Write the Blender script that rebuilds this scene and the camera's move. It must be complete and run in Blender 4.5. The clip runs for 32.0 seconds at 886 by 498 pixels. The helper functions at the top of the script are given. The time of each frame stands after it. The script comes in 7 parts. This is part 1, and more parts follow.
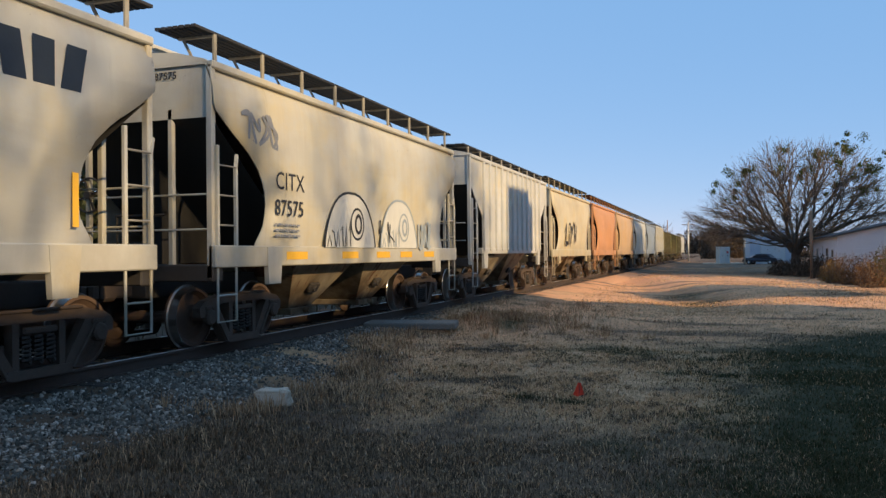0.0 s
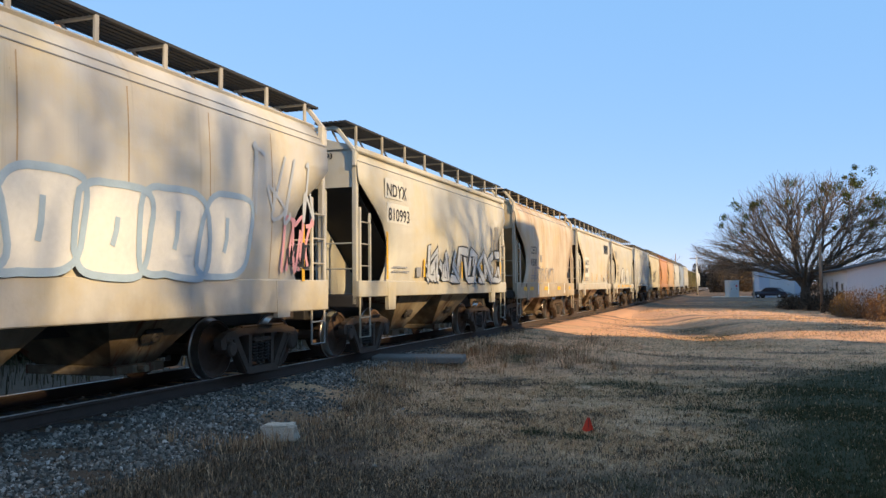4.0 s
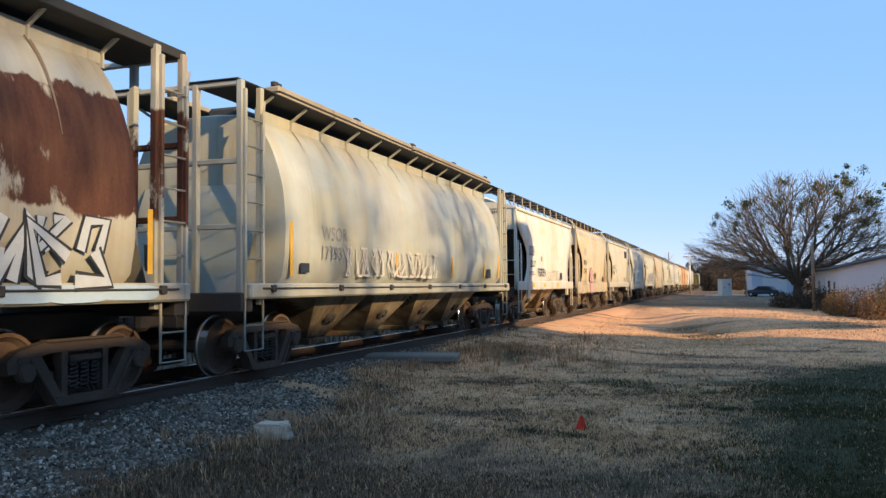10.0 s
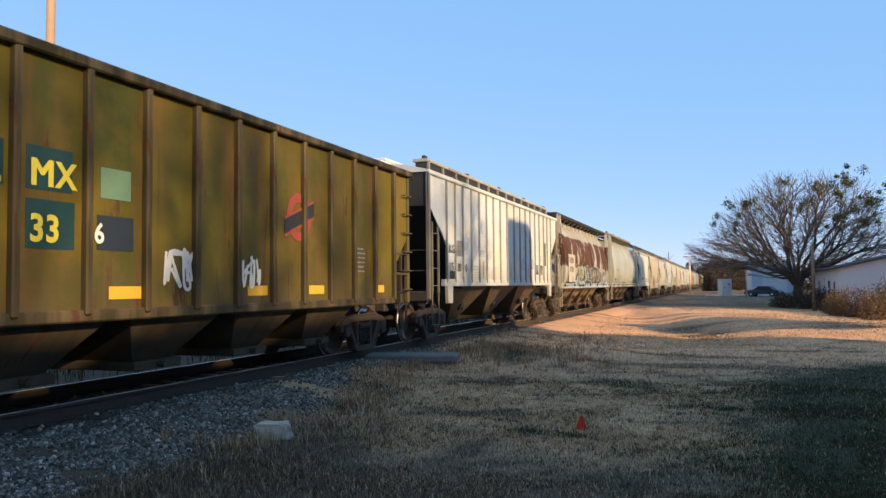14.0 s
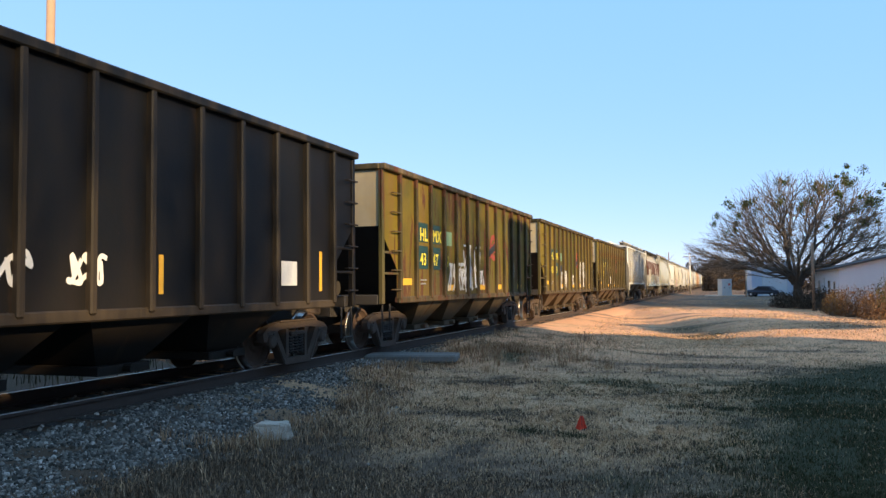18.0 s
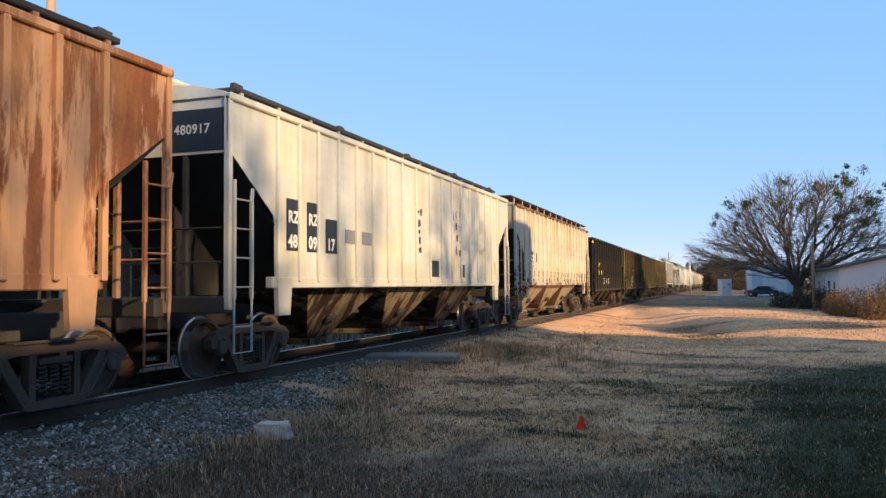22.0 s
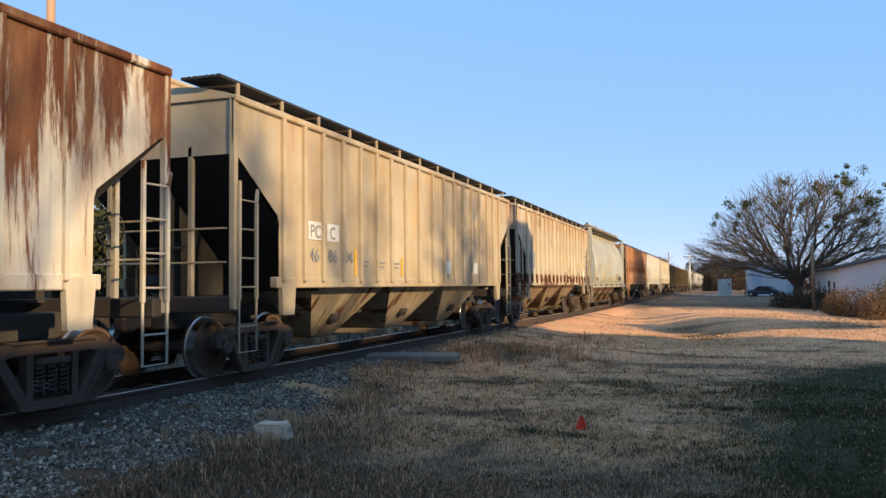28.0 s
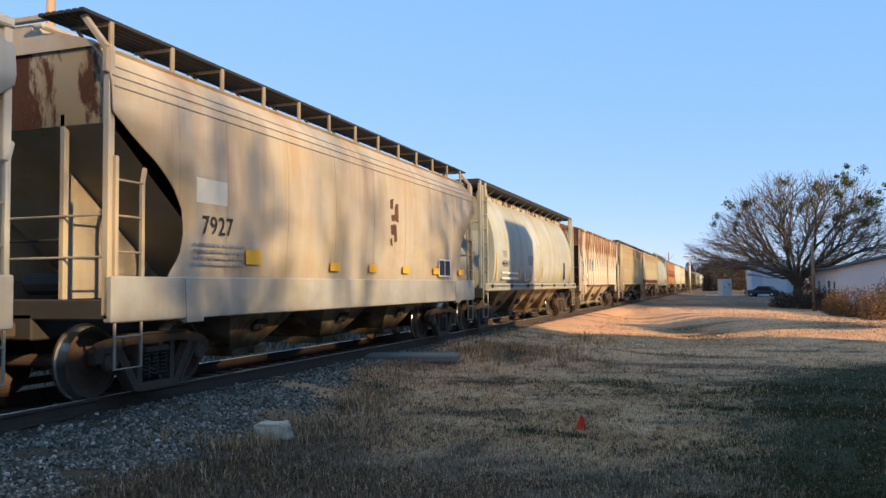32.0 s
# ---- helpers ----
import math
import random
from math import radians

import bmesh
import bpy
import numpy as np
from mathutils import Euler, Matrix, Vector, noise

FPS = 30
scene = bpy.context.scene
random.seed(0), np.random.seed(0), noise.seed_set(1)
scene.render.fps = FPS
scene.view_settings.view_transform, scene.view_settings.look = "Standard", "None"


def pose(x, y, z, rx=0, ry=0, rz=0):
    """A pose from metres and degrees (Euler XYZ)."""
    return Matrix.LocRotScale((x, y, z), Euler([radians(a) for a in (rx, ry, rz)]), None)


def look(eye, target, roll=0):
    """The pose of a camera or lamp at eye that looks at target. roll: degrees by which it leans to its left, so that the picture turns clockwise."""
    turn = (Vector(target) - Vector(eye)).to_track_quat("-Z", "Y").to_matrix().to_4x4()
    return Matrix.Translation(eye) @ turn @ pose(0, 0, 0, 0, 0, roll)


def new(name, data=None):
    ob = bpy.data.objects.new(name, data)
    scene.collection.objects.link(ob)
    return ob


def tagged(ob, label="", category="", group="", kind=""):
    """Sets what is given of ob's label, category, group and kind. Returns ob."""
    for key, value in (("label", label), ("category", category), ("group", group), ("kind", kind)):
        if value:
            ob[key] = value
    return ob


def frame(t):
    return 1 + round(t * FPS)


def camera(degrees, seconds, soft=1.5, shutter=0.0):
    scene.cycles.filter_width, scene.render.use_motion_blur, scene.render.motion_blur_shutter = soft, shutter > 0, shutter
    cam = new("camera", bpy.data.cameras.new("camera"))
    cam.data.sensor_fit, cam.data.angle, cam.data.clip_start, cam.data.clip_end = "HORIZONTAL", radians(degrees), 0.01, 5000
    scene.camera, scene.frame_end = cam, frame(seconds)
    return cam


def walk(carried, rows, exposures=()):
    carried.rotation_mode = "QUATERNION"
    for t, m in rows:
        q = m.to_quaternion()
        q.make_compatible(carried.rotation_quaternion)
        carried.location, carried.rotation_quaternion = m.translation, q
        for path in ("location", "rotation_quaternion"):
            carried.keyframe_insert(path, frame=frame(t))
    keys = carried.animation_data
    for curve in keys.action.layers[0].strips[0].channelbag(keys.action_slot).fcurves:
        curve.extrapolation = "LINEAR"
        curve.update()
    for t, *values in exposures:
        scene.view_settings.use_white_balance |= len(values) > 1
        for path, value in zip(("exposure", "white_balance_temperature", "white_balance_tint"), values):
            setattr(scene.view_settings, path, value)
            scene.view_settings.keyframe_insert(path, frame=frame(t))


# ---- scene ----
# ---------------------------------------------------------------- camera
EYE_Z, YAW, PITCH, ROLL = 1.368, 19.14, 2.64, -0.53


def aim(turn, tilt):
    """The standing camera, turned and tilted by a few degrees from its rest."""
    return pose(0, 0, EYE_Z, 90 + PITCH + tilt, 0, YAW + turn) @ pose(0, 0, 0, 0, 0, ROLL)


cam = camera(57.7, 32.0, soft=1.45)
WOBBLE = ((0.0, -0.07, -2.29), (0.3, -0.50, -2.25), (0.5, -0.32, -2.17), (0.7, 0.3, -2.15), (1.0, 0.68, -2.13),
          (1.5, 0.57, -1.93), (1.6, 0.55, -1.80), (1.7, 0.57, -0.2), (1.8, 0.57, 0.2), (2.0, 0.57, 0.28), (2.5, 0.54, 0.36),
          (3.0, 0.5, 0.28), (3.5, 0.9, 0.24), (4.5, 0.0, 0.0), (18.0, 0.0, 0.0), (32.0, 0.0, 0.0))
walk(cam, [(t, aim(a, b)) for t, a, b in WOBBLE], [(t, e + 0.26, 6150, 12) for t, e in ((0.0, 0.50), (1.6, 0.62), (2.4, 0.76), (6.0, 0.80), (12.5, 0.87), (13.2, 0.74), (17.0, 1.0), (19.0, 1.08), (21.0, 0.92), (24.0, 0.80), (32.0, 0.80))])

# ---------------------------------------------------------------- sky and sun
SUN_UP, SUN_SIDE = 20.0, 24.0          # degrees above the horizon; degrees behind the square to the track
to_sun = Vector((math.cos(radians(SUN_SIDE)) * math.cos(radians(SUN_UP)),
                 -math.sin(radians(SUN_SIDE)) * math.cos(radians(SUN_UP)), math.sin(radians(SUN_UP))))
world = bpy.data.worlds.new("sky")
scene.world = world
world.use_nodes = True
wn = world.node_tree.nodes
sky = wn.new("ShaderNodeTexSky")
sky.sky_type, sky.sun_disc = "NISHITA", False
sky.sun_elevation = radians(SUN_UP)
sky.sun_rotation = math.atan2(to_sun.x, to_sun.y)
sky.altitude = 1800.0
sky.air_density, sky.dust_density, sky.ozone_density = 0.84, 0.04, 2.0
wn["Background"].inputs["Strength"].default_value = 0.15
tinted, hazed = wn.new("ShaderNodeVectorMath"), wn.new("ShaderNodeVectorMath")      # thin evening haze evens out the clear sky
tinted.operation, hazed.operation = "MULTIPLY", "ADD"
tinted.inputs[1].default_value, hazed.inputs[1].default_value = (0.30, 0.175, 0.10), (0.66, 1.49, 2.64)
world.node_tree.links.new(sky.outputs[0], tinted.inputs[0])
world.node_tree.links.new(tinted.outputs[0], hazed.inputs[0])
world.node_tree.links.new(hazed.outputs[0], wn["Background"].inputs["Color"])
sun = new("sun", bpy.data.lights.new("sun", "SUN"))
sun.data.energy, sun.data.angle, sun.data.color = 3.0, radians(0.6), (1.0, 0.72, 0.36)
sun.matrix_world = look(to_sun * 200, (0, 0, 0))

# ---------------------------------------------------------------- mesh tools
class Geo:
    """Points and faces of one mesh."""

    def __init__(self):
        self.v, self.f, self.smooth = [], [], False

    def add(self, verts, faces):
        n = len(self.v)
        self.v += [tuple(p) for p in verts]
        self.f += [tuple(n + i for i in q) for q in faces]
        return self

    def box(self, x0, x1, y0, y1, z0, z1, c=0.0, m=None):
        """A box, with its edges cut off by c."""
        lo, hi = (x0, y0, z0), (x1, y1, z1)
        if c <= 0:
            vs = [Vector((x, y, z)) for x in (x0, x1) for y in (y0, y1) for z in (z0, z1)]
            fs = [(0, 1, 3, 2), (4, 6, 7, 5), (0, 4, 5, 1), (2, 3, 7, 6), (0, 2, 6, 4), (1, 5, 7, 3)]
        else:
            vs, key = [], {}
            for i in range(8):
                s = ((i >> 2) & 1, (i >> 1) & 1, i & 1)
                for a in range(3):
                    p = [(hi[k] if s[k] else lo[k]) + (0 if k == a else (-c if s[k] else c)) for k in range(3)]
                    key[s, a] = len(vs)
                    vs.append(Vector(p))
            fs = []
            for a in range(3):
                b, d = (a + 1) % 3, (a + 2) % 3
                for e in (0, 1):
                    ring = []
                    for p, q in ((0, 0), (1, 0), (1, 1), (0, 1)):
                        s = [0, 0, 0]
                        s[a], s[b], s[d] = e, p, q
                        ring.append(key[tuple(s), a])
                    fs.append(tuple(ring if e else ring[::-1]))
                for p in (0, 1):
                    for q in (0, 1):
                        s0, s1 = [0, 0, 0], [0, 0, 0]
                        s0[b] = s1[b] = p
                        s0[d] = s1[d] = q
                        s1[a] = 1
                        s0, s1 = tuple(s0), tuple(s1)
                        r = (key[s0, b], key[s1, b], key[s1, d], key[s0, d])
                        fs.append(r if p == q else r[::-1])
            for i in range(8):
                s = ((i >> 2) & 1, (i >> 1) & 1, i & 1)
                r = (key[s, 0], key[s, 1], key[s, 2])
                fs.append(r if sum(s) % 2 else r[::-1])
        if m is not None:
            vs = [m @ p for p in vs]
        return self.add(vs, fs)

    def beam(self, p0, p1, w, h, c=0.0):
        """A bar of width w and depth h from p0 to p1."""
        p0, p1 = Vector(p0), Vector(p1)
        d = p1 - p0
        m = Matrix.Translation(p0) @ d.to_track_quat("Y", "Z").to_matrix().to_4x4()
        return self.box(-w / 2, w / 2, 0, d.length, -h / 2, h / 2, c, m)

    def tube(self, pts, radii, n=8, cap=True):
        pts = [Vector(p) for p in pts]
        radii = radii if hasattr(radii, "__len__") else [radii] * len(pts)
        base = len(self.v)
        for i, p in enumerate(pts):
            d = pts[min(i + 1, len(pts) - 1)] - pts[max(i - 1, 0)]
            q = d.to_track_quat("Z", "Y")
            for k in range(n):
                a = 2 * math.pi * k / n
                self.v.append(tuple(p + q @ Vector((math.cos(a), math.sin(a), 0)) * radii[i]))
        for i in range(len(pts) - 1):
            for k in range(n):
                a, b = base + i * n + k, base + i * n + (k + 1) % n
                self.f.append((a, b, b + n, a + n))
        if cap:
            self.f.append(tuple(base + k for k in range(n))[::-1])
            self.f.append(tuple(base + (len(pts) - 1) * n + k for k in range(n)))
        return self

    def lathe(self, prof, n=24, m=None):
        """Turn (x, r) pairs round the x axis."""
        base = len(self.v)
        for x, r in prof:
            for k in range(n):
                a = 2 * math.pi * k / n
                p = Vector((x, r * math.cos(a), r * math.sin(a)))
                self.v.append(tuple(m @ p if m is not None else p))
        for i in range(len(prof) - 1):
            for k in range(n):
                a, b = base + i * n + k, base + i * n + (k + 1) % n
                self.f.append((a, b, b + n, a + n))
        return self

    def plate(self, poly, t, m=None):
        """A flat polygon in the y-z plane, as thick as t towards -x."""
        n = len(poly)
        vs = [Vector((0, y, z)) for y, z in poly] + [Vector((-t, y, z)) for y, z in poly]
        fs = [tuple(range(n)), tuple(range(n, 2 * n))[::-1]]
        fs += [(i, i + n, (i + 1) % n + n, (i + 1) % n) for i in range(n)]
        if m is not None:
            vs = [m @ p for p in vs]
        return self.add(vs, fs)

    def mesh(self, name="mesh", smooth=False):
        me = bpy.data.meshes.new(name)
        me.from_pydata(self.v, [], self.f)
        me.update()
        if smooth:
            me.polygons.foreach_set("use_smooth", [True] * len(me.polygons))
        return me


def part(name, geo, material, parent=None, label="", smooth=False):
    """One mesh object under a thing or a part; geo is a Geo or a ready mesh."""
    me = geo.mesh(name, smooth) if isinstance(geo, Geo) else geo
    if material is not None and not me.materials:
        me.materials.append(material)
    ob = new(name, me)
    if material is not None and me.materials[0] != material:
        ob.material_slots[0].link = "OBJECT"
        ob.material_slots[0].material = material
    ob.parent = parent
    if label:
        ob["label"] = label
    return ob


def thing(name, label, category, group="", kind="", at=None):
    ob = tagged(new(name), label, category, group, kind)
    ob.empty_display_size = 0.2
    if at is not None:
        ob.matrix_basis = at
    return ob


def written(text, size, bold=0.0):
    """A flat mesh of built-in letters in the y-z plane, facing +x, from its lower left corner."""
    cu = bpy.data.curves.new("letters", "FONT")
    wide, bold = (bold > 0 and "M" in text) * 0.014, 0.0 if "M" in text else bold
    cu.body, cu.size, cu.offset, cu.resolution_u, cu.space_character = text, size, bold, 3, 1.05
    ob = bpy.data.objects.new("letters", cu)
    scene.collection.objects.link(ob)
    me = bpy.data.meshes.new_from_object(ob.evaluated_get(bpy.context.evaluated_depsgraph_get()))
    bpy.data.objects.remove(ob)
    me.transform(Matrix(((0, 0, 1, 0), (1, 0, 0, 0), (0, 1, 0, 0), (0, 0, 0, 1))))
    if wide:
        vs, fs = [tuple(v.co) for v in me.vertices], [tuple(p.vertices) for p in me.polygons]
        thick = bpy.data.meshes.new("letters")
        n = len(vs)
        thick.from_pydata([(x + 0.0006 * k, y + (k - 1) * wide, z) for k in range(3) for x, y, z in vs], [], [tuple(i + k * n for i in f) for k in range(3) for f in fs])
        thick.update()
        return thick
    return me


# ---------------------------------------------------------------- materials
def nodes(name):
    mat = bpy.data.materials.new(name)
    mat.use_nodes = True
    nt = mat.node_tree
    return mat, nt, nt.nodes["Principled BSDF"]


def node(nt, kind, **sets):
    n = nt.nodes.new(kind)
    for k, v in sets.items():
        n.inputs[k].default_value = v
    return n


def mapped(nt, scale, space="Object"):
    co = nt.nodes.new("ShaderNodeTexCoord")
    mp = nt.nodes.new("ShaderNodeMapping")
    mp.inputs["Scale"].default_value = scale
    nt.links.new(co.outputs[space], mp.inputs["Vector"])
    return mp.outputs[0]


def noisy(nt, vec, scale, detail=5.0, rough=0.6, distortion=0.0):
    n = node(nt, "ShaderNodeTexNoise", Scale=scale, Detail=detail, Roughness=rough, Distortion=distortion)
    nt.links.new(vec, n.inputs["Vector"])
    return n.outputs[0]


def ramp(nt, fac, stops):
    r = nt.nodes.new("ShaderNodeValToRGB")
    el = r.color_ramp.elements
    while len(el) < len(stops):
        el.new(0.5)
    for e, (p, c) in zip(el, stops):
        e.position = p
        e.color = (*c, 1) if hasattr(c, "__len__") else (c, c, c, 1)
    nt.links.new(fac, r.inputs[0])
    return r.outputs[0]


def mixed(nt, fac, a, b, blend="MIX"):
    m = nt.nodes.new("ShaderNodeMix")
    m.data_type, m.blend_type = "RGBA", blend
    for sock, val in ((m.inputs[0], fac), (m.inputs[6], a), (m.inputs[7], b)):
        if hasattr(val, "is_linked"):
            nt.links.new(val, sock)
        elif hasattr(val, "__len__"):
            sock.default_value = (*val, 1)
        else:
            sock.default_value = val
    return m.outputs[2]


def bumped(nt, bsdf, height, strength, distance=0.01):
    b = node(nt, "ShaderNodeBump", Strength=strength, Distance=distance)
    nt.links.new(height, b.inputs["Height"])
    nt.links.new(b.outputs[0], bsdf.inputs["Normal"])


def plain(name, color, rough=0.6, metal=0.0, vary=0.25, scale=6.0, bump=0.15):
    """A surface of one colour with grain and blotches."""
    mat, nt, b = nodes(name)
    v = mapped(nt, (1, 1, 1))
    big, fine = noisy(nt, v, scale), noisy(nt, v, scale * 14, 3)
    c = mixed(nt, big, [k * (1 - vary) for k in color], [min(1, k * (1 + vary)) for k in color])
    c = mixed(nt, 0.35, c, ramp(nt, fine, [(0.3, [k * (1 - vary) for k in color]), (0.7, [min(1, k * (1 + vary)) for k in color])]))
    nt.links.new(c, b.inputs["Base Color"])
    b.inputs["Roughness"].default_value, b.inputs["Metallic"].default_value = rough, metal
    bumped(nt, b, fine, bump)
    return mat


def paint(name, color, rust=0.15, streak=0.3, fade=0.25, low=0.35, rust_color=(0.13, 0.055, 0.032), rough=0.6, seed=0.0, stain=(0.33, 0.23, 0.12), top=0.0, band=None, grain=(1, 2.4, 0.45), wash=0.0, blister=0.0, panels=None):
    """Weathered railcar paint: blotchy fading, dirt that ran down, rust patches, grime thrown up from the track."""
    mat, nt, b = nodes(name)
    co = nt.nodes.new("ShaderNodeTexCoord")
    off = nt.nodes.new("ShaderNodeMapping")
    off.inputs["Location"].default_value = (seed * 3.1, seed * 7.7, seed * 1.3)
    nt.links.new(co.outputs["Object"], off.inputs[0])

    def sc(s):
        mp = nt.nodes.new("ShaderNodeMapping")
        mp.inputs["Scale"].default_value = s
        nt.links.new(off.outputs[0], mp.inputs[0])
        return mp.outputs[0]
    blot = noisy(nt, sc((1, 0.55, 0.8)), 0.8, 5, 0.55)
    smudge = noisy(nt, sc((1, 0.5, 1.3)), 0.9, 5, 0.6, 0.6)
    run = noisy(nt, sc((1, 3.2, 0.30)), 1.0, 5, 0.6)
    run2 = noisy(nt, sc((1, 1.6, 0.18)), 1.0, 4, 0.6)
    fine = noisy(nt, sc((1, 1, 1)), 22, 3)
    dark = [k * (1 - fade) for k in color]
    c = mixed(nt, ramp(nt, blot, [(0.3, 0.0), (0.7, 1.0)]), color, dark)
    sep = nt.nodes.new("ShaderNodeSeparateXYZ")
    nt.links.new(co.outputs["Object"], sep.inputs[0])
    if panels:
        pitch, start = panels
        cell = node(nt, "ShaderNodeMapRange")
        cell.clamp = False
        cell.inputs["From Min"].default_value, cell.inputs["From Max"].default_value = start, start + pitch
        nt.links.new(sep.outputs["Y"], cell.inputs["Value"])
        whole = node(nt, "ShaderNodeMath")
        whole.operation = "FLOOR"
        nt.links.new(cell.outputs[0], whole.inputs[0])
        each = nt.nodes.new("ShaderNodeTexWhiteNoise")
        each.noise_dimensions = "1D"
        nt.links.new(whole.outputs[0], each.inputs["W"])
        c = mixed(nt, ramp(nt, each.outputs["Value"], [(0.3, 0.0), (0.75, 0.85)]), c, [k * f for k, f in zip(color, (0.28, 0.42, 0.6))])
        edge = node(nt, "ShaderNodeMath")
        edge.operation = "PINGPONG"
        edge.inputs[1].default_value = 0.5
        nt.links.new(cell.outputs[0], edge.inputs[0])
        worn = nt.nodes.new("ShaderNodeMath")
        nt.links.new(edge.outputs[0], worn.inputs[0])
        nt.links.new(ramp(nt, noisy(nt, sc((1, 1.5, 0.5)), 1.6, 6, 0.65), [(0.35, 0.5), (0.65, 0.0)]), worn.inputs[1])
        c = mixed(nt, ramp(nt, worn.outputs[0], [(0.06, 0.8), (0.22, 0.0)]), c, stain)
    warm = noisy(nt, sc((1, 0.9, 1.1)), 0.7, 6, 0.65)
    c = mixed(nt, ramp(nt, warm, [(0.48, 0.0), (0.68, 0.7)]), c, [k * f for k, f in zip(color, (0.98, 0.84, 0.54))])
    c = mixed(nt, ramp(nt, smudge, [(0.50, 0.0), (0.66, 0.25 + 0.35 * streak)]), c, [k * f for k, f in zip(color, (0.70, 0.66, 0.60))])
    c = mixed(nt, ramp(nt, run, [(0.46, 0.0), (0.80, streak * 0.8)]), c, stain)
    c = mixed(nt, ramp(nt, run2, [(0.5, 0.0), (0.8, streak * 0.8)]), c, [k * 0.6 for k in stain])
    zr = nt.nodes.new("ShaderNodeMapRange")
    zr.inputs["From Min"].default_value, zr.inputs["From Max"].default_value = 2.0, 0.6
    nt.links.new(sep.outputs["Z"], zr.inputs["Value"])
    grime = nt.nodes.new("ShaderNodeMath")
    grime.operation = "MULTIPLY"
    nt.links.new(zr.outputs[0], grime.inputs[0])
    nt.links.new(ramp(nt, noisy(nt, sc((1, 1.2, 1.0)), 1.7, 6), [(0.2, 0.15), (0.7, low * 2)]), grime.inputs[1])
    c = mixed(nt, grime.outputs[0], c, (0.10, 0.072, 0.045))
    patch = noisy(nt, sc(grain), 1.1, 8, 0.7, 0.3)
    if top:
        tz = nt.nodes.new("ShaderNodeMapRange")
        tz.inputs["From Min"].default_value, tz.inputs["From Max"].default_value = 2.2, 4.1
        tz.inputs["To Min"].default_value, tz.inputs["To Max"].default_value = -top, top
        nt.links.new(sep.outputs["Z"], tz.inputs["Value"])
        su = nt.nodes.new("ShaderNodeMath")
        nt.links.new(patch, su.inputs[0])
        nt.links.new(tz.outputs[0], su.inputs[1])
        patch = su.outputs[0]
    if band:
        lo, hi, gain = band
        tent = nt.nodes.new("ShaderNodeMapRange")
        tent.inputs["From Min"].default_value, tent.inputs["From Max"].default_value = (hi - lo) / 2 + 0.25, (hi - lo) / 2 - 0.25
        tent.inputs["To Min"].default_value, tent.inputs["To Max"].default_value = -0.4, gain
        off_mid = node(nt, "ShaderNodeMath")
        off_mid.operation = "SUBTRACT"
        nt.links.new(sep.outputs["Z"], off_mid.inputs[0])
        off_mid.inputs[1].default_value = (lo + hi) / 2
        size = node(nt, "ShaderNodeMath")
        size.operation = "ABSOLUTE"
        nt.links.new(off_mid.outputs[0], size.inputs[0])
        nt.links.new(size.outputs[0], tent.inputs["Value"])
        both = node(nt, "ShaderNodeMath")
        nt.links.new(patch, both.inputs[0])
        nt.links.new(tent.outputs[0], both.inputs[1])
        patch = both.outputs[0]
    mask = ramp(nt, patch, [(max(0.02, 0.74 - rust * 0.6), 0.0), (max(0.05, 0.79 - rust * 0.6), 1.0)])
    c = mixed(nt, mask, c, mixed(nt, fine, rust_color, [k * 0.5 for k in rust_color]))
    speck = noisy(nt, sc((1, 1.0, 0.7)), 5.0, 10, 0.78)
    c = mixed(nt, ramp(nt, speck, [(0.655, 0.0), (0.69, 0.65)]), c, [k * 0.35 + 0.02 for k in stain])
    drip = noisy(nt, sc((1, 9.0, 0.25)), 1.0, 7, 0.7)
    c = mixed(nt, ramp(nt, drip, [(0.60, 0.0), (0.70, 0.45 * streak + 0.1)]), c, [k * 0.45 for k in stain])

    def level(z0, z1, a, e):
        m = nt.nodes.new("ShaderNodeMapRange")
        m.inputs["From Min"].default_value, m.inputs["From Max"].default_value = z0, z1
        m.inputs["To Min"].default_value, m.inputs["To Max"].default_value = a, e
        nt.links.new(sep.outputs["Z"], m.inputs["Value"])
        return m.outputs[0]

    def maths(op, p, q):
        m = nt.nodes.new("ShaderNodeMath")
        m.operation = op
        nt.links.new(p, m.inputs[0])
        nt.links.new(q, m.inputs[1])
        return m.outputs[0]
    if wash:
        soft = maths("MULTIPLY", ramp(nt, noisy(nt, sc((1, 2.0, 0.4)), 1.0, 6, 0.65), [(0.43, 0.0), (0.64, 1.0)]), level(1.9, 4.1, wash * 0.35, wash))
        c = mixed(nt, soft, c, mixed(nt, blot, (0.47, 0.255, 0.12), (0.30, 0.13, 0.06)))
    if blister:
        sore = maths("ADD", noisy(nt, sc((1, 1.5, 1.9)), 1.25, 9, 0.72), maths("ADD", level(1.5, 2.6, 0.02 * blister, -0.2), ramp(nt, noisy(nt, sc((1, 0.6, 0.6)), 0.9, 4), [(0.38, 0.0), (0.62, 0.16)])))
        c = mixed(nt, ramp(nt, sore, [(0.615, 0.0), (0.635, 1.0)]), c, mixed(nt, fine, (0.15, 0.062, 0.035), (0.08, 0.035, 0.022)))
    nt.links.new(c, b.inputs["Base Color"])
    r = ramp(nt, mask, [(0.0, rough), (1.0, 0.9)])
    nt.links.new(r, b.inputs["Roughness"])
    b.inputs["Specular IOR Level"].default_value = 0.22
    bumped(nt, b, mixed(nt, 0.7, fine, blot), 0.2, 0.03)
    return mat


